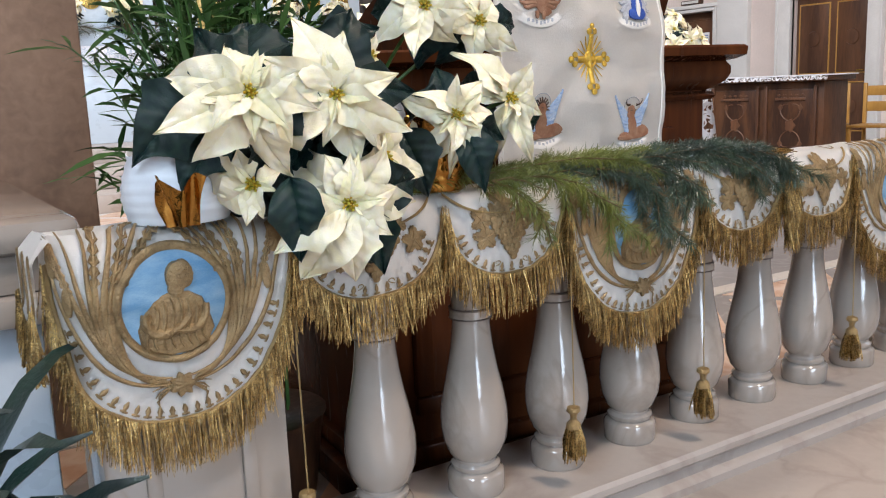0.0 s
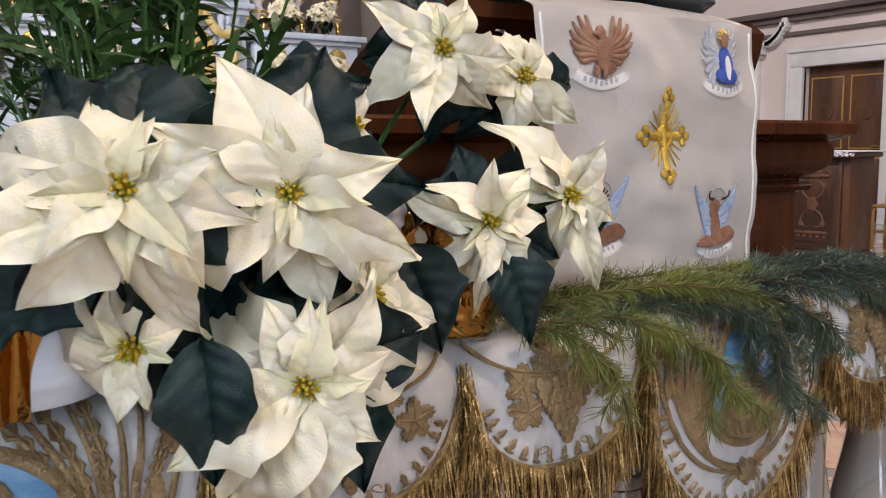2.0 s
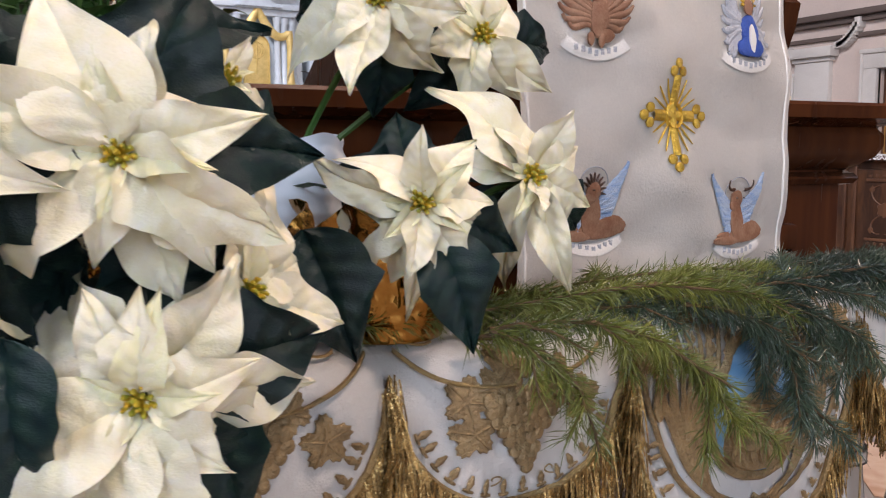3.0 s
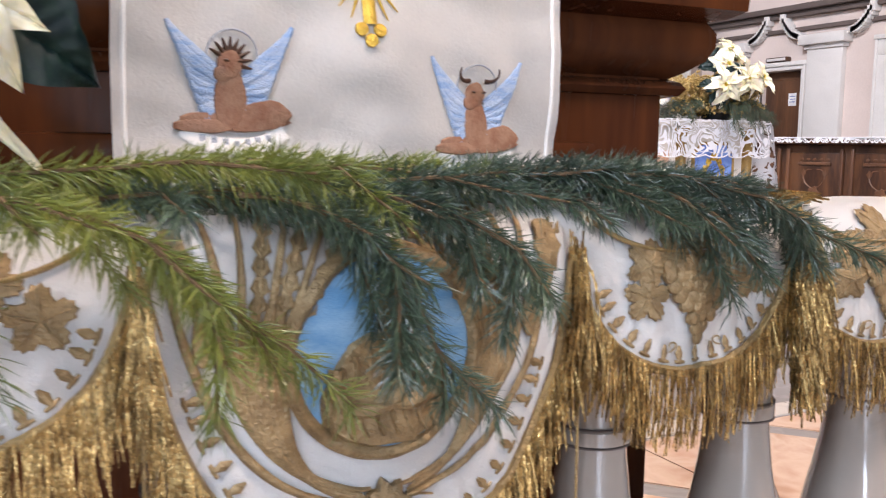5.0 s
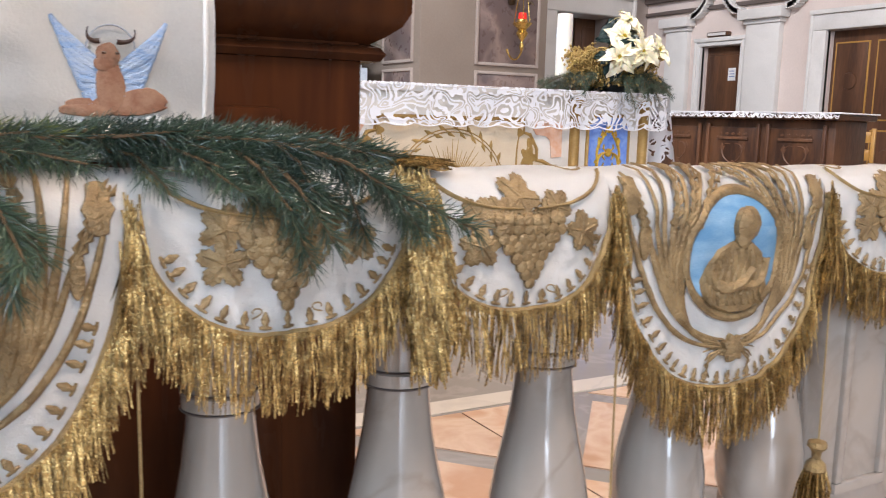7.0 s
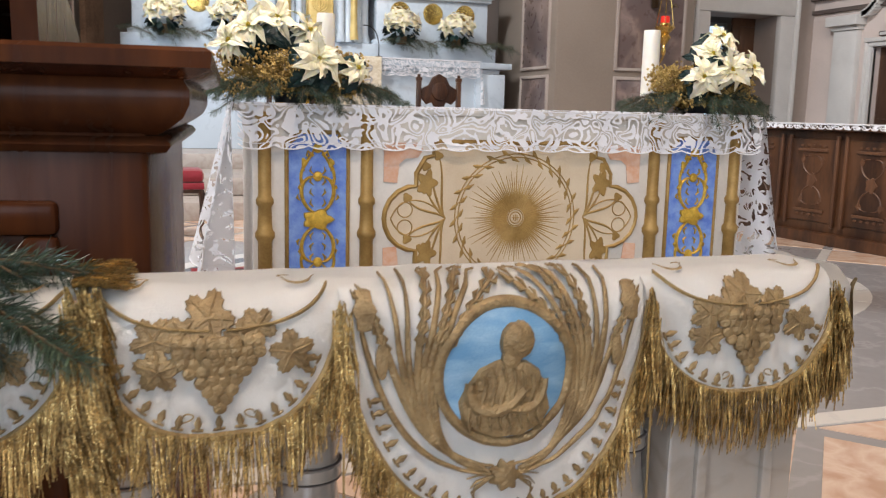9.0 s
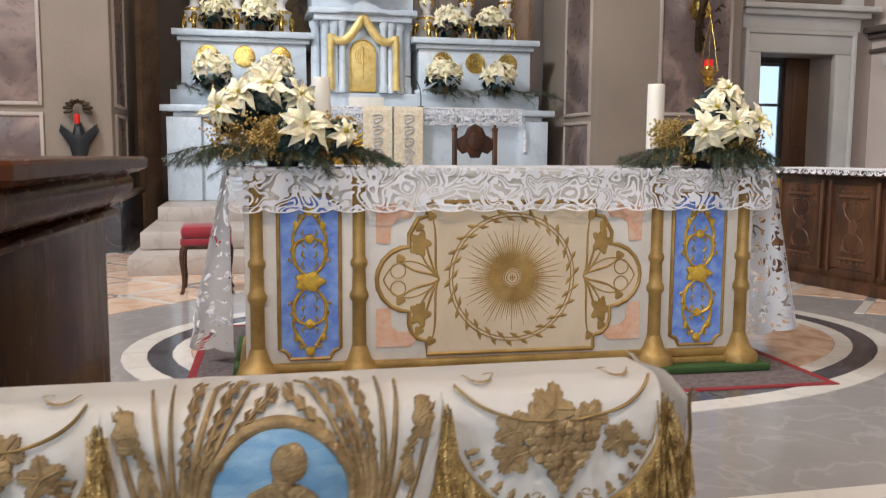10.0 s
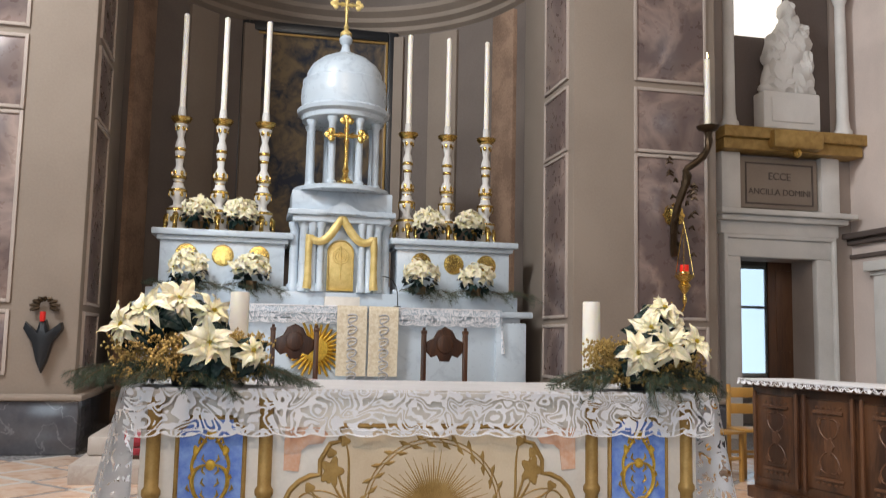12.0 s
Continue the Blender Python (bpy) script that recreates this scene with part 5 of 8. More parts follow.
poinsettia((-2.66, 0.10, TOP), 0.085, 0.13, FOIL,
           [((-2.674, -0.012, 0.950), (-0.42, -0.9, 0.1), 0.095, 8, 4, 0.0,
             ((128, .084, .042, 12), (90, .074, .036, 18), (62, .078, .05, 0), (165, .122, .042, 2), (198, .118, .066, -4), (238, .128, .042, 0), (258, .07, .04, 15), (268, .118, .026, -6), (300, .08, .046, 8), (5, .068, .046, 5), (335, .09, .04, -10))),
            ((-2.528, 0.012, 0.974), (-0.30, -0.93, 0.1), 0.09, 8, 3, 0.0,
             ((130, .142, .07, 0), (100, .088, .06, 8), (60, .078, .05, 10), (20, .064, .042, 10), (342, .074, .038, 5), (288, .142, .042, 0), (248, .156, .037, -6), (268, .05, .03, 20), (170, .09, .05, -10), (312, .09, .04, -12)))], 23,
           "cream poinsettia in gold foil beside the fir garland", "crumpled gold foil")
poinsettia((-2.72, 0.27, TOP + 0.08), 0.085, 0.14, WRAP,
           [((-2.672, 0.089, 1.160), (-0.42, -0.9, 0.1), 0.10, 8, 4, 0.0, ((200, .130, .066, 2), (258, .112, .062, 6), (300, .10, .06, 0), (345, .09, .05, 5), (60, .09, .05, -5), (100, .09, .05, 0), (150, .11, .05, -8), (228, .07, .045, 15))),
            ((-2.545, 0.087, 1.130), (-0.3, -0.93, 0.1), 0.085, 8, 3, 0.0, ((250, .092, .042, 5), (282, .078, .05, 5), (320, .10, .055, -5), (200, .065, .042, 5), (90, .09, .05, -5), (130, .10, .06, -5), (40, .08, .05, 0)))], 35,
           "cream poinsettia in white foil raised behind the others", "white wrapping paper")
big_leaf(first, (-3.16, 0.0, 1.0), (-3.275, -0.02, 0.935), (-0.5, -0.8, 0.3), 1)
big_leaf(first, (-3.13, 0.0, 0.95), (-3.20, -0.03, 0.86), (-0.5, -0.8, 0.1), 0)
big_leaf(first, (-3.10, -0.02, 0.93), (-3.02, -0.06, 0.86), (-0.4, -0.85, 0.2), 2)
big_leaf(second, (-3.05, -0.09, 0.87), (-3.03, -0.11, 0.745), (-0.45, -0.85, 0.1), 2)
big_leaf(second, (-3.0, 0.0, 1.05), (-3.10, 0.0, 1.10), (-0.4, -0.8, 0.5), 0)
big_leaf(second, (-2.93, 0.0, 1.08), (-2.83, 0.02, 1.13), (-0.2, -0.8, 0.5), 2)
big_leaf(second, (-2.90, -0.06, 0.80), (-2.87, -0.09, 0.70), (-0.3, -0.9, 0.1), 2)
big_leaf(second, (-2.93, -0.02, 0.95), (-2.90, -0.07, 0.84), (-0.4, -0.9, 0.1), 1)
big_leaf(second, (-2.80, -0.02, 0.93), (-2.76, -0.06, 0.82), (-0.4, -0.9, 0.1), 0)
big_leaf(second, (-2.66, -0.01, 0.92), (-2.62, -0.05, 0.82), (-0.3, -0.9, 0.1), 2)
st = thing("flower_stand", -2.72, 0.27, 0, "small dark wooden stand under a poinsettia", "stand")
part("top", lathe(bmesh.new(), [(0.0, 0.86), (0.12, 0.86), (0.125, 0.872), (0.12, TOP + 0.08), (0.0, TOP + 0.08)], 0, 0, 20), WALNUT, st)
part("post", lathe(bmesh.new(), [(0.03, 0.03), (0.02, 0.4), (0.03, 0.86)], 0, 0, 14), WALNUT, st)
part("foot", lathe(bmesh.new(), [(0.0, 0.0), (0.13, 0.0), (0.13, 0.02), (0.04, 0.04), (0.0, 0.04)], 0, 0, 20), WALNUT, st)
# a scrap of gold foil that stands up at the rim of the first pot
ob = thing("foil_collar", -3.20, 0.0, TOP, "torn collar of gold foil at the white pot", "foil")
part("collar", sheet(bmesh.new(), lambda u, v: Vector(((0.042 + 0.007 * math.sin(15 * u + 4 * v)) * math.cos(1.9 * u - 2.9) * (0.7 + 0.5 * v), (0.04 + 0.008 * math.sin(13 * u + 1)) * math.sin(1.9 * u - 2.9) * (0.7 + 0.5 * v), 0.002 + 0.085 * v * (0.85 + 0.15 * math.sin(9 * u)))), 40, 12), FOIL, ob)


# ---- needles and blades ----
def mesh_from(name, verts, faces, mat):
    me = bpy.data.meshes.new(name)
    me.from_pydata(verts, [], faces)
    me.materials.append(mat)
    return me


def needles(stem_lists, per_metre, length, spread, seed, width=0.0007):
    rnd = random.Random(seed)
    vs, fs = [], []
    for pts in stem_lists:
        pts = [Vector(p) for p in pts]
        for a, b in zip(pts, pts[1:]):
            d = b - a
            t = d.normalized()
            for k in range(max(1, int(d.length * per_metre))):
                p = a + d * rnd.random()
                r = Vector((rnd.gauss(0, 1), rnd.gauss(0, 1), rnd.gauss(0, 1)))
                r -= r.dot(t) * t
                r.normalize()
                w = (t * rnd.uniform(0.2, 1.2) + r * spread * rnd.uniform(0.6, 1.2) + Vector((rnd.gauss(0, .2), rnd.gauss(0, .2), rnd.gauss(0, .2)))).normalized()
                ln = length * rnd.uniform(0.6, 1.15)
                side = w.cross(Vector((rnd.random(), rnd.random(), rnd.random() + 0.1))).normalized() * width
                up = w.cross(side).normalized() * width
                mid = p + w * ln * 0.55 + Vector((0, 0, -0.002))
                i = len(vs)
                vs += [p + side * .6, p - side * .6, mid + side, mid - side, mid + up, p + w * ln + Vector((0, 0, -0.006))]
                fs += [(i, i + 1, i + 3, i + 2), (i + 2, i + 3, i + 5), (i + 2, i + 4, i + 5), (i + 3, i + 5, i + 4), (i, i + 2, i + 4), (i + 1, i + 4, i + 3)]
    return vs, fs


def fir_branch(parent, p0, p1, p2, p3, mat, seed, side=7, twig=0.09, name="fir_branch", length=0.031, dens=1500, spread=0.9):
    rnd = random.Random(seed)
    main = [Vector(q) for q in bez(p0, p1, p2, p3, 14)]
    lists = [main]
    side = int(side * 1.6)
    for k in range(side):
        f = 0.06 + 0.88 * k / side
        i = int(f * 14)
        t = (main[i + 1] - main[i]).normalized()
        r = Vector((rnd.gauss(0, 1), rnd.gauss(0, 1), rnd.gauss(-0.15, 0.4)))
        r = (r - r.dot(t) * t).normalized()
        r.z = min(r.z, 0.08)
        ln = twig * rnd.uniform(0.6, 1.2)
        q = main[i]
        bend = Vector((rnd.gauss(0, .15), rnd.gauss(0, .15), rnd.uniform(-0.35, 0.05)))
        lists.append([q, q + (t * 0.8 + r * 0.6) * ln * 0.5, q + (t * 0.9 + r * 0.75 + bend) * ln])
    bm = bmesh.new()
    for l in lists:
        tube(bm, l, [0.0028] + [0.002] * (len(l) - 2) + [0.001], 5)
    st = part(name, bm, TWIG, parent)
    vs, fs = needles(lists, dens, length, spread, seed)
    nd = part("needles", mesh_from("needles", vs, fs, mat), None, st)
    nd["kind"] = "stuff"
    return st


gar = thing("fir_garland", -2.2, 0.05, TOP, "green fir garland lying along the rail cloth", "garland")
G = lambda x, y, z: (x + 2.2, y - 0.05, z - TOP - 0.012)
fir_branch(gar, G(-2.75, 0.06, 0.83), G(-2.5, 0.0, 0.84), G(-2.3, 0.04, 0.87), G(-2.14, 0.02, 0.845), FIR_YELLOW, 1, 9, 0.12)
fir_branch(gar, G(-2.6, -0.02, 0.83), G(-2.45, -0.05, 0.85), G(-2.36, -0.07, 0.80), G(-2.31, -0.085, 0.70), FIR_YELLOW, 2, 7, 0.07)
fir_branch(gar, G(-2.62, 0.0, 0.82), G(-2.56, -0.04, 0.83), G(-2.52, -0.07, 0.80), G(-2.50, -0.075, 0.70), FIR_YELLOW, 3, 4, 0.05, dens=900)
fir_branch(gar, G(-2.5, 0.1, 0.84), G(-2.3, 0.10, 0.855), G(-2.15, 0.10, 0.86), G(-2.02, 0.06, 0.84), FIR_YELLOW, 4, 6, 0.09)
fir_branch(gar, G(-2.42, 0.05, 0.825), G(-2.2, 0.0, 0.84), G(-2.0, 0.05, 0.85), G(-1.80, 0.05, 0.84), FIR, 5, 12, 0.12, dens=1700)
fir_branch(gar, G(-2.1, 0.12, 0.84), G(-1.95, 0.09, 0.855), G(-1.8, 0.09, 0.855), G(-1.67, 0.05, 0.825), FIR, 6, 10, 0.10, dens=1700)
fir_branch(gar, G(-1.95, 0.02, 0.84), G(-1.85, -0.02, 0.86), G(-1.74, -0.02, 0.83), G(-1.69, -0.055, 0.745), FIR, 7, 8, 0.08, dens=1700)
fir_branch(gar, G(-2.32, -0.01, 0.83), G(-2.25, -0.06, 0.83), G(-2.18, -0.075, 0.78), G(-2.165, -0.08, 0.655), FIR, 8, 7, 0.06, dens=1900)
fir_branch(gar, G(-2.25, 0.0, 0.83), G(-2.18, -0.04, 0.84), G(-2.10, -0.065, 0.81), G(-2.07, -0.075, 0.74), FIR, 9, 6, 0.07, dens=1900)
fir_branch(gar, G(-2.0, 0.06, 0.83), G(-1.9, 0.02, 0.85), G(-1.85, -0.02, 0.835), G(-1.79, -0.045, 0.775), FIR, 10, 6, 0.08, dens=1700)


def blades(name, cx, cy, z0, n, hmin, hmax, lean, width, seed, mat, label, category):
    """A tuft of long arching leaves."""
    rnd = random.Random(seed)
    pl = thing(name, cx, cy, z0, label, category)
    bm = bmesh.new()
    for i in range(n):
        a, r0 = rnd.uniform(0, 6.283), rnd.uniform(0, 0.09)
        h, ln = rnd.uniform(hmin, hmax), rnd.uniform(0.1, lean)
        pts = bez((r0 * math.cos(a), r0 * math.sin(a), 0), (r0 * math.cos(a), r0 * math.sin(a), h * 0.6),
                  ((r0 + ln * 0.4) * math.cos(a), (r0 + ln * 0.4) * math.sin(a), h), ((r0 + ln) * math.cos(a), (r0 + ln) * math.sin(a), h * rnd.uniform(0.75, 1.0)), 8)
        rows = []
        tw = rnd.uniform(-0.6, 0.6)
        for k, p in enumerate(pts):
            w = width * rnd.uniform(0.9, 1.1) * math.sin(math.pi * (0.12 + 0.86 * k / 8)) ** 0.8
            s = Vector((-math.sin(a + tw), math.cos(a + tw), 0)) * w
            rows.append((bm.verts.new(Vector(p) + s), bm.verts.new(Vector(p) - Vector((0, 0, w * 0.4))), bm.verts.new(Vector(p) - s)))
        for q, s in zip(rows, rows[1:]):
            bm.faces.new((q[0], q[1], s[1], s[0]))
            bm.faces.new((q[1], q[2], s[2], s[1]))
    return pl, bm


def leafy_stems(parent, n, seed):
    """Arching canes set with lance-shaped leaflets."""
    rnd = random.Random(seed)
    vs, fs, bm = [], [], bmesh.new()
    for i in range(n):
        a, r0, ln, h = rnd.uniform(0, 6.283), rnd.uniform(0, 0.08), rnd.uniform(0.03, 0.24), rnd.uniform(0.5, 1.2)
        c, s = math.cos(a), math.sin(a)
        pts = [Vector(q) for q in bez((r0 * c, r0 * s, 0), (r0 * c, r0 * s, h * 0.5), ((r0 + ln * 0.5) * c, (r0 + ln * 0.5) * s, h * 0.9), ((r0 + ln) * c, (r0 + ln) * s, h), 14)]
        tube(bm, pts, 0.0022, 4)
        for k in range(4, 15):
            for m in range(2):
                t = (pts[k] - pts[k - 1]).normalized()
                d = Vector((rnd.gauss(0, 1), rnd.gauss(0, 1), rnd.gauss(0, 0.5)))
                d = (t * rnd.uniform(0.4, 1.0) + d.normalized() * 0.8).normalized()
                w = d.cross(Vector((rnd.gauss(0, .3), rnd.gauss(0, .3), 1))).normalized() * rnd.uniform(0.005, 0.0095)
                L, g = rnd.uniform(0.07, 0.13), Vector((0, 0, -1))
                b = len(vs)
                p = pts[k]
                vs += [p, p + d * L * 0.35 + w, p + d * L * 0.35 - w + g * 0.004, p + d * L * 0.7 + w * 0.7 + g * 0.012, p + d * L * 0.7 - w * 0.7 + g * 0.016, p + d * L + g * 0.03]
                fs += [(b, b + 1, b + 2), (b + 1, b + 3, b + 4, b + 2), (b + 3, b + 5, b + 4)]
    part("cane", bm, LEAF_GREEN, parent)["kind"] = "stuff"
    part("foliage", mesh_from("foliage", vs, fs, LEAF_GREEN), None, parent)["kind"] = "stuff"


pl = thing("leafy_plant", -2.96, 0.42, 0.30, "tall plant with narrow arching green leaves in a pot", "plant")
leafy_stems(pl, 125, 5)
part("pot", lathe(bmesh.new(), [(0.0, -0.30), (0.11, -0.30), (0.15, -0.02), (0.16, 0.0), (0.14, 0.0), (0.0, -0.03)], 0, 0, 24), WALNUT, pl, "dark plant pot")
pl, bm = blades("broad_leaf_plant", -3.66, -0.16, -0.02, 26, 0.35, 0.72, 0.34, 0.05, 8, LEAF_DARK, "dark broad-leaved plant on the nave floor", "plant")
part("foliage", bm, LEAF_DARK, pl)["kind"] = "stuff"
part("pot", lathe(bmesh.new(), [(0.0, -0.065), (0.10, -0.065), (0.13, 0.1), (0.12, 0.1), (0.0, 0.08)], 0, 0, 24), BLACK, pl, "black plant pot")


# ---- ambo ----
AX = -2.11
ambo = thing("ambo", AX, 0.80, 0, "polished dark mahogany ambo with moulded cornice", "ambo", rz=-4)
part("body", boxed(-0.545, 0.545, -0.44, 0.46, 0.10, 0.97, 0.012), MAHOGANY, ambo)
part("base", box(boxed(-0.60, 0.60, -0.50, 0.50, 0.0, 0.08, 0.012), -0.57, 0.57, -0.47, 0.48, 0.08, 0.13, 0.012), MAHOGANY, ambo)


def square_run(bm, profile, hx, hy0, hy1):
    """A moulding round a box: profile of (out, z)."""
    rings = []
    for o, z in profile:
        rings.append([bm.verts.new(p) for p in ((-hx - o, hy0 - o, z), (hx + o, hy0 - o, z), (hx + o, hy1 + o, z), (-hx - o, hy1 + o, z))])
    for a, b in zip(rings, rings[1:]):
        for i in range(4):
            bm.faces.new((a[i], a[(i + 1) % 4], b[(i + 1) % 4], b[i]))
    bm.faces.new(list(reversed(rings[0])))
    bm.faces.new(rings[-1])
    return bm


part("cornice", square_run(bmesh.new(), [(0.0, 0.935), (0.025, 0.94), (0.032, 0.95), (0.025, 0.96), (0.012, 0.965), (0.03, 0.975), (0.05, 0.99), (0.06, 1.01), (0.06, 1.03), (0.05, 1.045), (0.07, 1.05), (0.09, 1.06), (0.092, 1.082), (0.085, 1.088)], 0.545, -0.42, 0.44), MAHOGANY, ambo)
bm = bmesh.new()
for q in ((-0.42, 0.42, 0.20, 0.25), (-0.42, 0.42, 0.82, 0.87), (-0.42, -0.37, 0.25, 0.82), (0.37, 0.42, 0.25, 0.82)):
    box(bm, q[0], q[1], -0.46, -0.43, q[2], q[3], 0.01)
part("front_panel", bm, MAHOGANY, ambo)
for sx in (-0.40, 0.365):
    desk, vs = bmesh.new(), []
    for y, z in ((-0.42, 1.085), (-0.425, 1.16), (-0.45, 1.22), (-0.46, 1.262), (-0.43, 1.285), (-0.22, 1.20), (0.0, 1.085)):
        vs.append((sx, y, z))
    a = [desk.verts.new(v) for v in vs]
    b = [desk.verts.new((v[0] + 0.035, v[1], v[2])) for v in vs]
    for i in range(len(a)):
        desk.faces.new((a[i], a[(i + 1) % len(a)], b[(i + 1) % len(a)], b[i]))
    desk.faces.new(list(reversed(a)))
    desk.faces.new(b)
    part("desk_cheek", desk, MAHOGANY, ambo)
bm = bmesh.new()
a = [bm.verts.new(v) for v in ((-0.37, -0.45, 1.255), (0.37, -0.45, 1.255), (0.37, -0.03, 1.075), (-0.37, -0.03, 1.075))]
b = [bm.verts.new(v.co + Vector((0, -0.006, 0.025))) for v in a]
for i in range(4):
    bm.faces.new((a[i], a[(i + 1) % 4], b[(i + 1) % 4], b[i]))
bm.faces.new(list(reversed(a)))
bm.faces.new(b)
part("desk_top", bm, MAHOGANY, ambo)

bk = thing("book", AX, 0.56, 1.30, "black bound book lying on the ambo", "book")
for nm, mt, z0, z1, g in (("cover", BLACK, 0.0, 0.012, 0.0), ("pages", PAPER, 0.012, 0.05, 0.012), ("upper_cover", BLACK, 0.05, 0.06, 0.0)):
    ob = part(nm, boxed(-0.27 + g, 0.27 - g, -0.21 + g, 0.20 - g, z0, z1, 0.003), mt, bk)
bk.matrix_world = pose(AX, 0.555, 1.235, -23.2, 0, -4)

# ambo cloth
fal = thing("ambo_cloth", AX, 0.25, 0.82, "white satin ambo cloth with embroidered cross and emblems", "cloth")


def fall_point(u, v, h=0.0):
    """u across -0.27..0.27, v height in the world 0.80..1.30."""
    dv = max(0.0, v - 1.10)
    y = 0.25 - 0.006 * math.sin(9 * u + 2) + 0.004 * math.sin(23 * u + 11 * v) + 0.55 * dv * dv - 0.010 * (1 - (u / 0.27) ** 2) + 0.003 * math.sin(31 * v + 7 * u) + 0.012 * noise.noise((u * 10, v * 10, 3.0)) + 0.006 * noise.noise((u * 9 + v * 20, v * 7 - u * 9, 5.0))
    if v > 1.265:
        y += (v - 1.265) * 2.4
        v = 1.265 + (v - 1.265) * 0.9
    return Vector((u, y - 0.25 - h, v - 0.82))


bm = sheet(bmesh.new(), lambda u, v: fall_point((2 * u - 1) * 0.275, 0.80 + 0.51 * v), 40, 44)
bmesh.ops.solidify(bm, geom=bm.faces[:], thickness=-0.002)
part("cloth", bm, SATIN, fal)
for s in (-1, 1):
    part("hem", ribbon(bmesh.new(), [(s * 0.263, 0.80 + 0.5 * k / 20) for k in range(21)], 0.006, fall_point, 0.002), SATIN, fal)
bm = bmesh.new()
CZ = 1.055
FP = lambda u, v, h: fall_point(u, v, h + 0.002)
ribbon(bm, [(0, CZ + k * 0.015) for k in range(-4, 5)], 0.017, FP, 0.004)
ribbon(bm, [(k * 0.012, CZ) for k in range(-4, 5)], 0.017, FP, 0.004)
for dx, dz in ((0, 1), (0, -1), (1, 0), (-1, 0)):
    r = 0.066 if dz else 0.055
    for a, b in ((0, 0.012), (0.011, 0), (-0.011, 0)):
        slab(bm, disc(dx * (r + b) + dz * a, CZ + dz * (r + b) + dx * a, 0.008, 0.008, 12), FP, 0.004)
ribbon(bm, [(0.019 * math.cos(0.3 * k), CZ + 0.019 * math.sin(0.3 * k)) for k in range(23)], 0.004, FP, 0.005)
for sx in (-1, 1):
    for sz in (-1, 1):
        for a in (0.45, 0.79, 1.12):
            ribbon(bm, [(sx * 0.018 * math.cos(a), CZ + sz * 0.018 * math.sin(a)), (sx * 0.036 * math.cos(a), CZ + sz * 0.040 * math.sin(a)), (sx * 0.052 * math.cos(a), CZ + sz * 0.060 * math.sin(a))], [0.002, 0.0042, 0.0012], FP, 0.002)
part("cross", bm, GOLD_BRIGHT, fal, "bright gold embroidered cross")


def feathered(cx, cz, s, wing, tips, root=0.012, wide=0.013):
    """Two wings, each a fan of stitched feathers that end at tips."""
    for sx in (-1, 1):
        bm = bmesh.new()
        for k, (tx, tz) in enumerate(tips):
            p0 = (cx + sx * root * s, cz + (0.008 - 0.005 * k) * s)
            p3 = (cx + sx * tx * s, cz + tz * s)
            ribbon(bm, bez(p0, (p0[0] + sx * 0.016 * s, p0[1] + 0.010 * s), (p3[0] - sx * 0.006 * s, p3[1] - 0.018 * s), p3, 8), taper(8, wide * s, 0.35), FP, 0.0022 + 0.0004 * (k % 3))
        part("wing", bm, wing, fal, "stitched wing")


def emblem(shapes, cx, cz, s, mat, lift=0.0):
    bm = bmesh.new()
    for n, (u, v, ru, rv) in enumerate(shapes):
        slab(bm, disc(cx + u * s, cz + v * s, ru * s, rv * s, 18, 0.05, 5), lambda a, b, h, n=n: FP(a, b, h + lift + 0.0006 * n), 0.0035)
    return part("emblem", bm, mat, fal, "plain embroidered emblem")


def stroke(bm, cx, cz, s, pts, w, lift=0.0):
    return ribbon(bm, [(cx + u * s, cz + v * s) for u, v in pts], w, lambda a, b, h: FP(a, b, h + lift), 0.0022)


RAISED = [(0.070 - 0.005 * k, 0.064 - 0.013 * k) for k in range(9)]
for cx, cz, horns in ((-0.155, 0.925, False), (0.148, 0.905, True)):
    feathered(cx, cz, 0.95, EMB_BLUE, RAISED)
    emblem([(0.004, -0.044, 0.064, 0.012), (0.040, -0.036, 0.030, 0.017), (-0.030, -0.050, 0.036, 0.008), (-0.002, -0.020, 0.019, 0.034), (-0.004, 0.018, 0.015, 0.017), (-0.011, 0.008, 0.011, 0.009)], cx, cz, 0.95, EMB_BROWN)
    bm = bmesh.new()
    if horns:
        for sx in (-1, 1):
            stroke(bm, cx, cz, 0.95, bez((sx * 0.010 - 0.004, 0.036), (sx * 0.020 - 0.004, 0.034), (sx * 0.032, 0.038), (sx * 0.028, 0.052), 7), [0.006, 0.006, 0.005, 0.005, 0.004, 0.003, 0.002, 0.001], 0.006)
    else:
        for k in range(9):
            a = 0.35 * k - 0.2
            stroke(bm, cx, cz, 0.95, [(-0.004 + 0.012 * math.cos(a), 0.020 + 0.014 * math.sin(a)), (-0.004 + 0.026 * math.cos(a), 0.020 + 0.028 * math.sin(a))], [0.006, 0.002], 0.003)
    for u in (-0.012, 0.004):
        stroke(bm, cx, cz, 0.95, [(u, 0.022), (u + 0.005, 0.022)], 0.003, 0.008)
    part("dark_stitching", bm, WALNUT, fal)["kind"] = "stuff"
    part("halo", ribbon(bmesh.new(), [(cx + 0.028 * math.cos(0.3 * k), cz + 0.026 + 0.028 * math.sin(0.3 * k)) for k in range(22)], 0.002, FP, 0.001), EMB_GREY, fal)
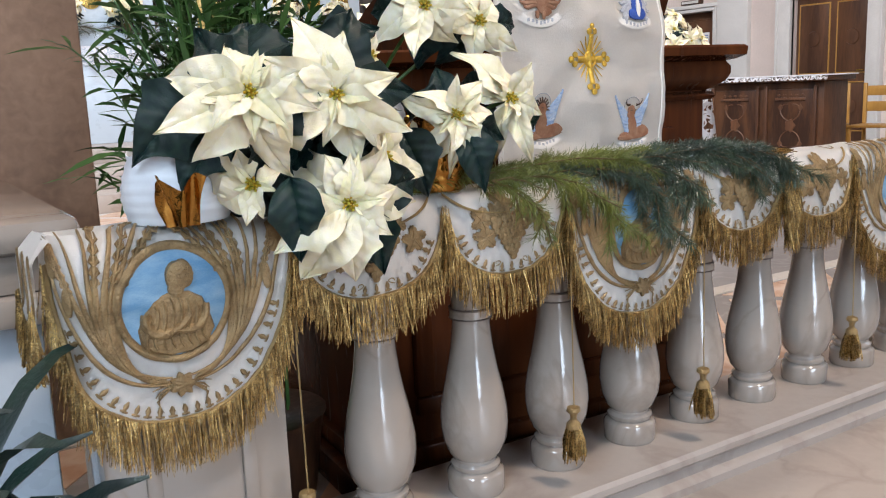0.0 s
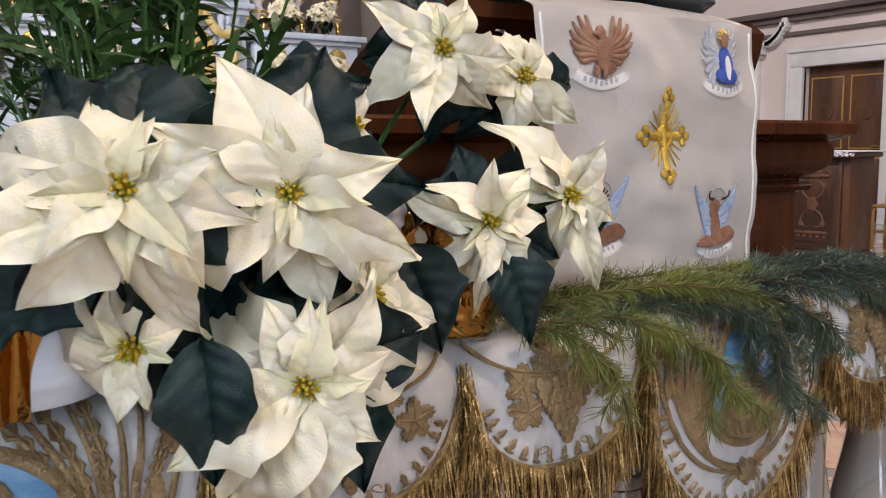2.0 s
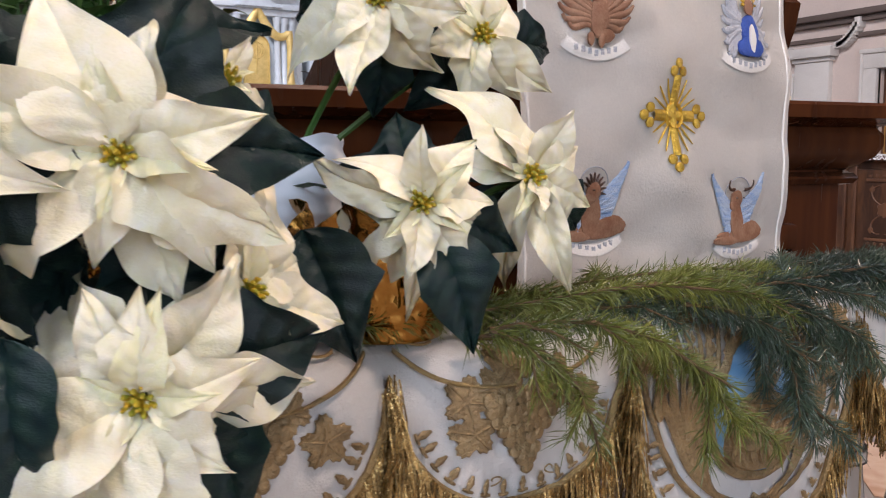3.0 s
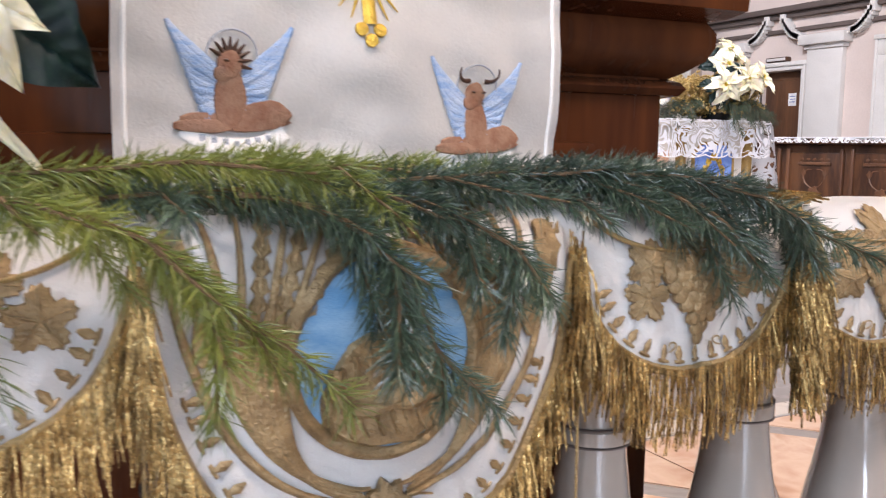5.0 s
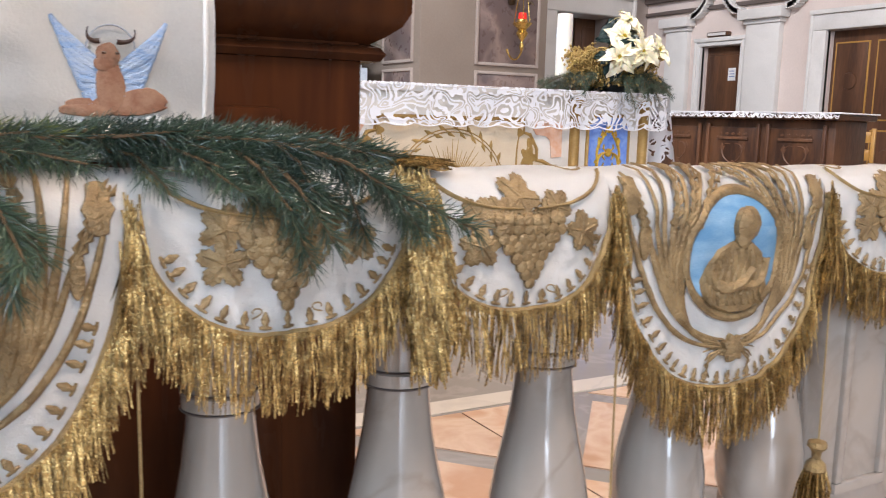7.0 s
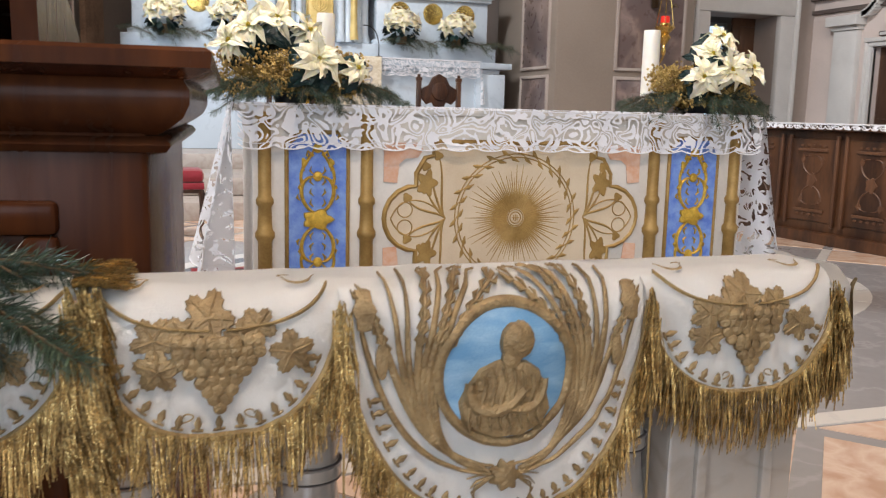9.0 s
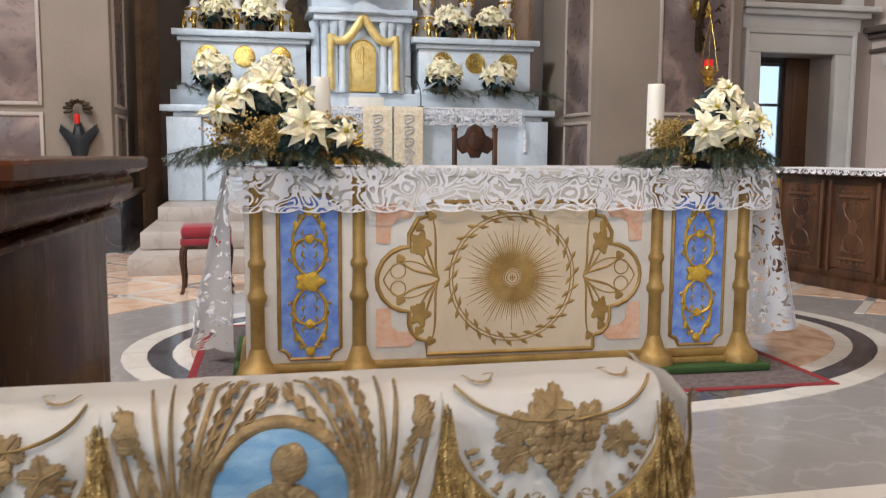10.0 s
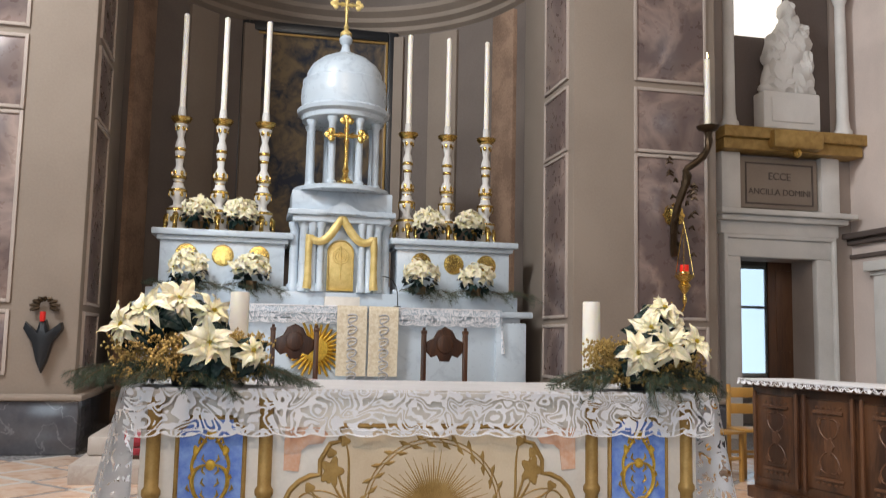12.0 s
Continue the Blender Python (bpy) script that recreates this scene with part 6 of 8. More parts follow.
# the bird of prey with lifted wings
feathered(-0.15, 1.200, 1.0, EMB_BROWN, [(0.026, 0.052), (0.040, 0.050), (0.052, 0.040), (0.058, 0.026), (0.058, 0.010), (0.054, -0.006), (0.046, -0.018)], 0.010, 0.0115)
emblem([(0.002, -0.010, 0.016, 0.030), (0.016, -0.034, 0.016, 0.010), (-0.004, 0.024, 0.009, 0.012), (-0.013, 0.022, 0.008, 0.004), (-0.014, -0.040, 0.006, 0.010), (0.006, -0.042, 0.006, 0.010)], -0.15, 1.200, 1.0, EMB_BROWN, 0.001)
# the angel in a royal blue robe under grey folded wings
feathered(0.155, 1.205, 0.9, EMB_GREY, [(0.030, 0.056), (0.042, 0.046), (0.050, 0.030), (0.054, 0.010), (0.056, -0.012), (0.056, -0.034), (0.052, -0.054), (0.044, -0.060)], 0.016, 0.014)
emblem([(0.0, -0.016, 0.022, 0.030), (-0.012, -0.046, 0.020, 0.016), (0.012, -0.046, 0.020, 0.016), (0.0, -0.050, 0.030, 0.012)], 0.155, 1.205, 0.9, EMB_NAVY, 0.002)
emblem([(0.0, -0.030, 0.008, 0.026)], 0.155, 1.205, 0.9, SATIN, 0.005)
emblem([(0.0, 0.026, 0.011, 0.015)], 0.155, 1.205, 0.9, EMB_BROWN, 0.003)
bm = bmesh.new()
for k in range(8):
    a = 0.45 * k
    stroke(bm, 0.155, 1.205, 0.9, [(0.011 * math.cos(a), 0.030 + 0.013 * math.sin(a)), (0.019 * math.cos(a), 0.030 + 0.021 * math.sin(a))], [0.006, 0.003], 0.004)
part("gold_hair", bm, GOLD_BRIGHT, fal)
for cx, cz in ((-0.15, 1.145), (0.155, 1.14), (-0.15, 0.862), (0.15, 0.84)):
    ban = part("scroll", ribbon(bmesh.new(), bez((cx - 0.055, cz + 0.012), (cx - 0.03, cz - 0.012), (cx + 0.03, cz - 0.012), (cx + 0.055, cz + 0.012), 10), 0.017, FP, 0.0008), SATIN, fal, "white scroll with dark stitched bars")
    bm = bmesh.new()
    for k in range(7):
        box(bm, *(lambda p: (p.x - 0.003, p.x + 0.003, p.y - 0.0035, p.y - 0.002, p.z - 0.004, p.z + 0.004))(fall_point(cx - 0.036 + 0.012 * k, cz - 0.004 + 0.012 * abs(k - 3) / 3 * 0.6)))
    part("bar", bm, EMB_GREY, ban)


# ---- altar ----
ALT = pose(0.066, 2.97, 0, 0, 0, -1.8)
altar = thing("altar", 0, 0, 0, "painted altar with gilt pilasters, blue panels and sunburst field", "altar")
altar.matrix_world = ALT
part("carpet_step", boxed(-1.34, 1.34, -0.12, 1.0, 0.009, 0.045, 0.01), CARPET_GREEN, altar, "green carpeted step")
part("body", boxed(-1.27, 1.27, 0.0, 0.80, 0.045, 0.99, 0.006), ALTAR_WHITE, altar)
part("plinth", box(boxed(-1.31, 1.31, -0.05, 0.84, 0.045, 0.075, 0.008), -1.29, 1.29, -0.03, 0.82, 0.075, 0.115, 0.012), GILT_DULL, altar, "gilt moulded plinth")
AF = lambda u, v, h: Vector((u, -0.002 - h, v))
for cx in (-1.215, -0.745, 0.745, 1.215):
    p = part("pilaster", lathe(bmesh.new(), [(0.034, 0.11), (0.032, 0.40), (0.045, 0.42), (0.045, 0.44), (0.034, 0.46), (0.03, 0.56), (0.04, 0.575), (0.04, 0.595), (0.03, 0.61), (0.03, 0.95), (0.045, 0.97), (0.045, 0.99)], cx, -0.005, 14), GILT_DULL, altar, "gilt half-round pilaster")
    part("pilaster_foot", lathe(bmesh.new(), [(0.10, 0.045), (0.10, 0.08), (0.085, 0.10), (0.055, 0.13), (0.036, 0.19)], cx, -0.005, 12), GILT_DULL, p)


def notched(x0, x1, z0, z1, r):
    out = []
    for (cx, cz, a0) in ((x1, z1, 270), (x0, z1, 0), (x0, z0, 90), (x1, z0, 180)):
        for k in range(7):
            a = radians(a0 - 15 * k)
            out.append((cx + r * math.cos(a), cz + r * math.sin(a)))
    return out


def flat(outline, depth, out=0.0):
    bm = bmesh.new()
    n = len(outline)
    a = [bm.verts.new(AF(u, v, out)) for u, v in outline]
    b = [bm.verts.new(AF(u, v, out + depth)) for u, v in outline]
    for i in range(n):
        bm.faces.new((a[i], a[(i + 1) % n], b[(i + 1) % n], b[i]))
    bm.faces.new(b)
    return bm


def closed_band(outline, w, depth, out=0.0):
    pts = list(outline) + [outline[0], outline[1]]
    return ribbon(bmesh.new(), pts, w, lambda u, v, h: AF(u, v, h + out), depth)


for s in (-1, 1):
    c = s * 0.975
    o = notched(c - 0.14, c + 0.14, 0.135, 0.90, 0.045)
    pan = part("blue_panel", flat(o, 0.006), ALTAR_BLUE, altar, "blue panel with gilt scrollwork")
    part("panel_frame", closed_band(o, 0.022, 0.012), GILT_DULL, pan)
    bm = bmesh.new()
    B = lambda u, v, h: AF(u, v, h + 0.006)
    for m in (-1, 1):
        for f in (-1, 1):
            z0 = 0.50
            ribbon(bm, bez((c + m * 0.015, z0 + f * 0.03), (c + m * 0.10, z0 + f * 0.08), (c + m * 0.09, z0 + f * 0.20), (c + m * 0.015, z0 + f * 0.20), 14), taper(14, 0.019, 0.4), B, 0.012)
            ribbon(bm, bez((c + m * 0.07, z0 + f * 0.15), (c + m * 0.10, z0 + f * 0.24), (c + m * 0.03, z0 + f * 0.27), (c + m * 0.012, z0 + f * 0.34), 12), taper(12, 0.016, 0.4), B, 0.010)
            slab(bm, disc(c + m * 0.062, z0 + f * 0.262, 0.014, 0.022, 12, 0.2, 3), B, 0.012)
            for q in range(4):
                e = (c + m * (0.083 - 0.008 * q), z0 + f * (0.09 + 0.045 * q))
                ribbon(bm, [e, (e[0] + m * 0.012, e[1] + f * 0.012), (e[0] + m * 0.008, e[1] + f * 0.028)], [0.006, 0.013, 0.003], B, 0.010)
                ribbon(bm, [(c + m * 0.02, z0 + f * (0.06 + 0.05 * q)), (c + m * 0.035, z0 + f * (0.075 + 0.05 * q)), (c + m * 0.03, z0 + f * (0.095 + 0.05 * q))], [0.005, 0.011, 0.003], B, 0.009)
            ribbon(bm, [(c + m * 0.02, z0 + f * 0.295), (c + m * 0.045, z0 + f * 0.315), (c + m * 0.05, z0 + f * 0.29)], 0.014, B, 0.01)
    slab(bm, disc(c, 0.50, 0.068, 0.045, 20, 0.18, 5), B, 0.018)
    for dz in (-0.20, 0.20, 0.33, -0.33):
        slab(bm, disc(c, 0.50 + dz, 0.022, 0.024, 12), B, 0.013)
    part("scrollwork", bm, GOLD_BRIGHT, pan, "gilt carved scrollwork")

# salmon corner pieces and cream field
FX, FZ0, FZ1, CZF = 0.66, 0.135, 0.90, 0.50
for s in (-1, 1):
    for f in (-1, 1):
        zc = 0.175 if f < 0 else 0.86
        o = [(s * 0.665, zc), (s * 0.50, zc), (s * 0.475, zc - f * 0.03), (s * 0.50, zc - f * 0.07), (s * 0.56, zc - f * 0.075), (s * 0.59, zc - f * 0.10), (s * 0.60, zc - f * 0.19), (s * 0.665, zc - f * 0.185)]
        part("salmon_panel", flat(o if s * f > 0 else o[::-1], 0.005), ALTAR_PINK, altar, "salmon painted corner panel")


def field_outline():
    right = []
    right += [(0.42, FZ0)]
    right += [(0.42, 0.20)] + [(0.42 + 0.085 * math.sin(radians(a)), 0.20 + 0.085 * (1 - math.cos(radians(a)))) for a in (30, 60, 90)]
    right += [(0.505, 0.345)]
    right += [(0.505 + 0.155 * math.cos(radians(a)) * 1.0, CZF + 0.155 * math.sin(radians(a))) for a in (-75, -55, -35, -15, 0, 15, 35, 55, 75)]
    right += [(x, 2 * CZF - z) for x, z in [(0.505, 0.345), (0.505, 0.285), (0.4625, 0.211), (0.42, 0.20), (0.42, FZ0)]]
    left = [(-x, z) for x, z in reversed(right)]
    return right + left


fo = field_outline()
fld = part("field", flat(fo, 0.006), CREAM, altar, "cream field with gold sunburst and garlands")
part("field_frame", closed_band(fo, 0.026, 0.012), GILT_DULL, fld)
FB = lambda u, v, h: AF(u, v, h + 0.006)
bm = bmesh.new()
rnd = random.Random(9)
for k in range(96):
    a = 2 * math.pi * k / 96
    r1 = 0.262 if k % 8 == 0 else (0.245 if k % 2 == 0 else 0.19) * rnd.uniform(0.85, 1.1)
    ribbon(bm, [(0.045 * math.cos(a), CZF + 0.045 * math.sin(a)), (0.5 * r1 * math.cos(a), CZF + 0.5 * r1 * math.sin(a)), (r1 * math.cos(a), CZF + r1 * math.sin(a))], [0.004, 0.0085, 0.002], FB, 0.0012 + 0.0004 * (k % 2))
part("sunburst", bm, GILT_DULL, fld, "gold painted sunburst")["kind"] = "stuff"
bm = bmesh.new()
for r in (0.04, 0.028):
    ribbon(bm, [(r * math.cos(0.2 * k), CZF + r * math.sin(0.2 * k)) for k in range(33)], 0.006, FB, 0.004)
for q in ((-0.018, 0.018, 0, 0), (0, 0, -0.018, 0.018), (-0.009, -0.009, -0.014, 0.014), (0.009, 0.009, -0.014, 0.014)):
    ribbon(bm, [(q[0], CZF + q[2]), (q[1], CZF + q[3])], 0.005, FB, 0.004)
part("monogram", bm, GILT_DULL, fld)
bm = bmesh.new()
for k in range(2):
    r = 0.297 + 0.016 * k
    ribbon(bm, [(r * math.cos(0.1 * j), CZF + r * math.sin(0.1 * j)) for j in range(64)], 0.006, FB, 0.003)
for j in range(26):
    a = 2 * math.pi * j / 26
    for t in (-1, 1):
        c, s = math.cos(a), math.sin(a)
        p = (0.305 * c, CZF + 0.305 * s)
        q = (p[0] - t * 0.055 * math.cos(a + 0.9), p[1] - t * 0.055 * math.sin(a + 0.9))
        ribbon(bm, [p, ((p[0] + q[0]) / 2 - s * 0.006, (p[1] + q[1]) / 2 + c * 0.006), q], [0.004, 0.021, 0.004], FB, 0.003)
part("wreath", bm, GILT_DULL, fld, "gold painted leaf wreath")
for s in (-1, 1):
    bm = bmesh.new()
    for f in (-1, 1):
        for k, (ex, ez) in enumerate(((0.46, 0.25), (0.40, 0.30), (0.46, 0.14), (0.55, 0.10))):
            ribbon(bm, bez((s * 0.36, CZF), (s * 0.40, CZF + f * 0.04), (s * (ex - 0.04), CZF + f * (ez - 0.08)), (s * ex, CZF + f * ez), 12), taper(12, 0.012, 0.4), FB, 0.004)
            slab(bm, disc(s * ex, CZF + f * ez, 0.022, 0.022, 15, 0.2, 3), FB, 0.004)
        o = [(s * 0.455 + 0.045 * math.cos(j * 0.21) * (1 + 0.28 * math.cos(5 * j * 0.21)), CZF + f * 0.17 + 0.055 * math.sin(j * 0.21) * (1 + 0.28 * math.cos(5 * j * 0.21))) for j in range(30)]
        slab(bm, o, FB, 0.006)
        ribbon(bm, [(s * (0.56 + 0.036 * math.cos(0.25 * j)), CZF + f * 0.042 + 0.036 * math.sin(0.25 * j)) for j in range(27)], 0.006, FB, 0.003)
        ribbon(bm, bez((s * 0.37, CZF + f * 0.01), (s * 0.44, CZF + f * 0.10), (s * 0.58, CZF + f * 0.13), (s * 0.63, CZF), 14), 0.007, FB, 0.003)
    part("arabesque", bm, GILT_DULL, fld, "gold painted vine arabesque")

# altar cloth with lace
cl = thing("altar_cloth", 0, 0, 0, "white linen altar cloth with a deep lace border", "altar cloth")
cl.matrix_world = ALT @ pose(0, 0, 1.0)
bm = bmesh.new()
sheet(bm, lambda u, v: Vector((-1.335 + 2.67 * u, -0.055 + 0.95 * v, 0.028 + 0.002 * math.sin(40 * u) * math.sin(9 * v))), 40, 16)
bmesh.ops.solidify(bm, geom=bm.faces[:], thickness=-0.006)
part("linen_top", bm, LINEN, cl)
part("mensa", boxed(-1.32, 1.32, -0.04, 0.88, -0.012, 0.024, 0.006), ALTAR_WHITE, cl)


def lace_strip(parent, p0, p1, z0, drop, waves, out, name="lace", flare=0.0, cols=120, front=0.5):
    """A hanging lace border from p0 to p1 with a scalloped hem and soft folds."""
    a, b = Vector(p0), Vector(p1)
    d = b - a
    n = Vector((d.y, -d.x, 0)).normalized()

    def fn(u, v):
        sc = abs(math.sin(math.pi * waves * u))
        dep = drop(u) if callable(drop) else drop
        ln = dep - 0.022 * (1 - sc ** 0.5)
        fold = (0.012 * math.sin(2 * math.pi * waves * 0.5 * u) + 0.006 * math.sin(31 * u) + (0.03 * math.sin(19 * u + 1) if flare else 0.0)) * v
        return a + d * u + n * (out + fold + flare * v * (0.55 + 0.45 * math.cos(6.283 * (u - front)) + 0.25 * math.sin(11 * u))) + Vector((0, 0, z0 - ln * v))
    ln = d.length
    bm = sheet(bmesh.new(), fn, cols, 8, lambda u, v: (u * ln, v * (drop(u) if callable(drop) else drop)))
    ob = part(name, bm, LACE_DENSE if name == "side_lace" else LACE, parent, "white openwork lace")
    bm = bmesh.new()
    tube(bm, [fn(k / cols, 1.0) for k in range(cols + 1)], 0.0035, 5)
    tube(bm, [fn(k / cols, 0.88) + n * 0.001 for k in range(cols + 1)], 0.002, 4)
    tube(bm, [fn(k / cols, 0.06) + n * 0.001 for k in range(cols + 1)], 0.0025, 4)
    part("hem_cord", bm, LINEN, ob)
    return ob, fn


ob, fn = lace_strip(cl, (-1.335, -0.055, 0), (1.335, -0.055, 0), 0.03, 0.205, 17, 0.004)
ob, fn = lace_strip(cl, (-1.335, 0.60, 0), (-1.335, -0.055, 0), 0.03, lambda u: 0.55 + 0.37 * math.sin(math.pi * min(1, 0.2 + 0.7 * u)), 5, 0.015, "side_lace", 0.17, 50, 0.9)
ob, fn = lace_strip(cl, (1.335, -0.055, 0), (1.335, 0.60, 0), 0.03, lambda u: 0.55 + 0.36 * math.sin(math.pi * min(1, 0.25 + 0.5 * u)), 5, 0.015, "side_lace", 0.13, 50, 0.1)

rug = thing("rug", 0.05, 3.3, 0.0, "grey patterned rug with red border under the altar", "rug")
rug.matrix_world = pose(0.06, 3.30, 0.0, 0, 0, -1.8)
part("field", boxed(-1.50, 1.50, -0.70, 1.15, 0.001, 0.007), CARPET, rug)
bm = bmesh.new()
for q in ((-1.54, 1.54, -0.74, -0.70), (-1.54, 1.54, 1.15, 1.19), (-1.54, -1.50, -0.70, 1.15), (1.50, 1.54, -0.70, 1.15)):
    box(bm, *q, 0.001, 0.009)
part("border", bm, CARPET_RED, rug)


def candle(x, y, z, r, h, group, label):
    c = thing("candle", x, y, z, label, "candle", group)
    part("wax", lathe(bmesh.new(), [(0.0, 0.0), (r, 0.0), (r, h * 0.6), (r * 0.98, h - 0.012), (r * 0.93, h), (r * 0.75, h - 0.006), (r * 0.3, h - 0.010), (0.0, h - 0.010)], 0, 0, 24), WAX, c)
    part("wick", tube(bmesh.new(), [(0, 0, h - 0.012), (0.001, 0, h - 0.002), (0.003, 0, h + 0.008)], 0.0015, 5), BLACK, c)
    return c


candle(-0.82, 3.30, 1.032, 0.045, 0.43, "altar candles", "thick white pillar candle on the altar")
candle(0.915, 3.21, 1.032, 0.045, 0.43, "altar candles", "thick white pillar candle on the altar")


def arrangement(x, y, z, heads, seed, label, width):
    ar = thing("flower_arrangement", x, y, z, label, "flowers", "flower arrangements on the altar")
    rnd = random.Random(seed)
    part("tray", lathe(bmesh.new(), [(0.0, 0.0), (0.07, 0.0), (0.08, 0.04), (0.07, 0.045), (0.0, 0.04)], 0, 0, 20), BLACK, ar)
    for i in range(16):
        a = 2 * math.pi * i / 16 + rnd.uniform(-.2, .2)
        ln = rnd.uniform(0.32, 0.50) * width
        e = (ln * math.cos(a), ln * math.sin(a) * 0.55, rnd.uniform(-0.01, 0.05))
        fir_branch(ar, (0, 0, 0.04), (e[0] * 0.3, e[1] * 0.3, 0.12), (e[0] * 0.7, e[1] * 0.7, 0.11), e, FIR, seed + i, 8, 0.10, dens=1000, length=0.032)
    vs, fs, bm = [], [], bmesh.new()
    for i in range(760):
        a = rnd.uniform(0, 6.283)
        rr = rnd.uniform(0.04, 0.31) * width
        top = Vector((rr * math.cos(a), rr * 0.62 * math.sin(a), rnd.uniform(0.04, 0.23)))
        tube(bm, [top * 0.5 + Vector((0, 0, 0.01)), top * 0.8, top], 0.001, 3)
        for k in range(6):
            c = top + Vector((rnd.gauss(0, 0.012), rnd.gauss(0, 0.012), rnd.gauss(0, 0.012)))
            s = rnd.uniform(0.0045, 0.0085)
            tube(bm, [c - Vector((0, 0, s)), c, c + Vector((0, 0, s))], [0.001, s, 0.001], 4)
    part("gold_spray", bm, GOLD_DRY, ar, "gilded dried flower sprays")["kind"] = "stuff"
    for i, (hx, hy, hz, d, r) in enumerate(heads):
        star = [(33 * k + rnd.uniform(-9, 9), r * rnd.uniform(0.75, 1.15), r * rnd.uniform(0.36, 0.5), rnd.uniform(-14, 16)) for k in range(11)]
        poinsettia_head(ar, (x + hx, y + hy, z + hz), d, r, seed + 50 + i, 7, 5, 0.4 * i, star)
    return ar


arrangement(-1.02, 3.08, 1.032, [(-0.19, -0.06, 0.33, (-0.4, -0.7, 0.6), 0.13), (-0.06, 0.02, 0.38, (0.0, -0.7, 0.7), 0.14), (0.09, 0.02, 0.33, (0.4, -0.7, 0.5), 0.12), (0.09, -0.24, 0.19, (0.1, -0.97, 0.25), 0.135), (0.27, -0.20, 0.16, (0.3, -0.9, 0.3), 0.085), (-0.28, -0.10, 0.26, (-0.6, -0.8, 0.3), 0.10)], 70,
            "poinsettias with gilded sprays and fir on the altar", 1.15)
arrangement(1.12, 3.02, 1.032, [(0.10, 0.0, 0.40, (0.1, -0.6, 0.8), 0.13), (0.02, -0.21, 0.22, (0.1, -0.97, 0.2), 0.13), (-0.13, -0.20, 0.18, (-0.3, -0.9, 0.25), 0.115), (0.18, -0.16, 0.24, (0.3, -0.9, 0.3), 0.10), (0.16, 0.0, 0.33, (0.5, -0.7, 0.5), 0.10), (-0.02, -0.10, 0.30, (-0.2, -0.9, 0.4), 0.10)], 90,
            "poinsettias with gilded sprays and fir on the altar", 1.0)


# ---- high altar ----
HX, HY = 0.30, 10.2
ha = thing("high_altar", HX, HY, 0, "pale grey marble high altar with tabernacle and domed temple", "high altar")
for i, (y0, z1, w) in enumerate(((-3.3, 0.17, 2.5), (-2.75, 0.34, 2.45), (-1.5, 0.50, 2.4))):
    part("step", boxed(-w, w, y0, 0.6, 0.0 if i == 0 else z1 - 0.165, z1, 0.015), MARBLE_STEP, ha, "worn marble step")
part("body", boxed(-2.10, 2.10, -0.30, 0.6, 0.50, 1.50, 0.012), MARBLE_BLUE, ha)
part("mensa", box(boxed(-2.45, 2.45, -0.42, 0.6, 1.56, 1.64, 0.015), -2.30, 2.30, -0.36, 0.6, 1.50, 1.56, 0.012), MARBLE_BLUE, ha)
for s in (-1, 1):
    part("end_block", boxed(min(s * 1.98, s * 2.38), max(s * 1.98, s * 2.38), -0.36, 0.6, 0.50, 1.50, 0.012), MARBLE_BLUE, ha)
part("predella", boxed(-2.35, 2.35, -0.06, 0.6, 1.64, 1.84, 0.012), MARBLE_BLUE, ha)
for s in (-1, 1):
    x0, x1 = (-2.22, -0.70) if s < 0 else (0.74, 2.26)
    g = part("gradine", boxed(x0, x1, 0.05, 0.6, 1.84, 2.45, 0.015), MARBLE_BLUE, ha)
    part("gradine_cornice", box(boxed(x0 - 0.04, x1 + 0.04, 0.0, 0.6, 2.43, 2.49, 0.015), x0 - 0.10, x1 + 0.10, -0.05, 0.6, 2.49, 2.57, 0.015), MARBLE_BLUE, g)
    part("gradine_foot", boxed(x0 - 0.05, x1 + 0.05, 0.0, 0.6, 1.84, 1.90, 0.012), MARBLE_BLUE, g)
    for k in range(3):
        c = (x0 + x1) / 2 + (k - 1) * 0.44
        part("gilt_medallion", slab(bmesh.new(), disc(c, 2.26, 0.135, 0.135, 28), lambda u, v, h: Vector((u, 0.048 - h, v)), 0.02), GOLD, g, "round gilt medallion")
tab = part("tabernacle", boxed(-0.52, 0.52, -0.02, 0.6, 1.84, 2.86, 0.012), MARBLE_BLUE, ha, "pale marble tabernacle with fluted pilasters")
for s in (-1, 1):
    for dx, r, dy in ((0.36, 0.055, -0.05), (0.47, 0.06, -0.02), (0.585, 0.06, 0.08), (0.26, 0.045, -0.08)):
        part("column", lathe(bmesh.new(), [(r * 1.3, 1.84), (r * 1.3, 1.92), (r, 1.95), (r * 0.9, 2.62), (r * 1.3, 2.68), (r * 1.3, 2.72)], s * dx, dy, 12), MARBLE_BLUE, tab)
part("entablature", box(box(boxed(-0.62, 0.62, -0.14, 0.6, 2.72, 2.80, 0.01), -0.68, 0.68, -0.18, 0.6, 2.80, 2.87, 0.012), -0.64, 0.64, -0.10, 0.6, 2.87, 3.12, 0.015), MARBLE_BLUE, tab)
bm = bmesh.new()
a = [bm.verts.new(v) for v in ((-0.30, -0.21, 2.82), (0.30, -0.21, 2.82), (0.0, -0.21, 2.98))]
b = [bm.verts.new(v.co + Vector((0, 0.12, 0))) for v in a]
for i in range(3):
    bm.faces.new((a[i], a[(i + 1) % 3], b[(i + 1) % 3], b[i]))
bm.faces.new(a)
bm.faces.new(list(reversed(b)))
part("pediment", bm, MARBLE_BLUE, tab)
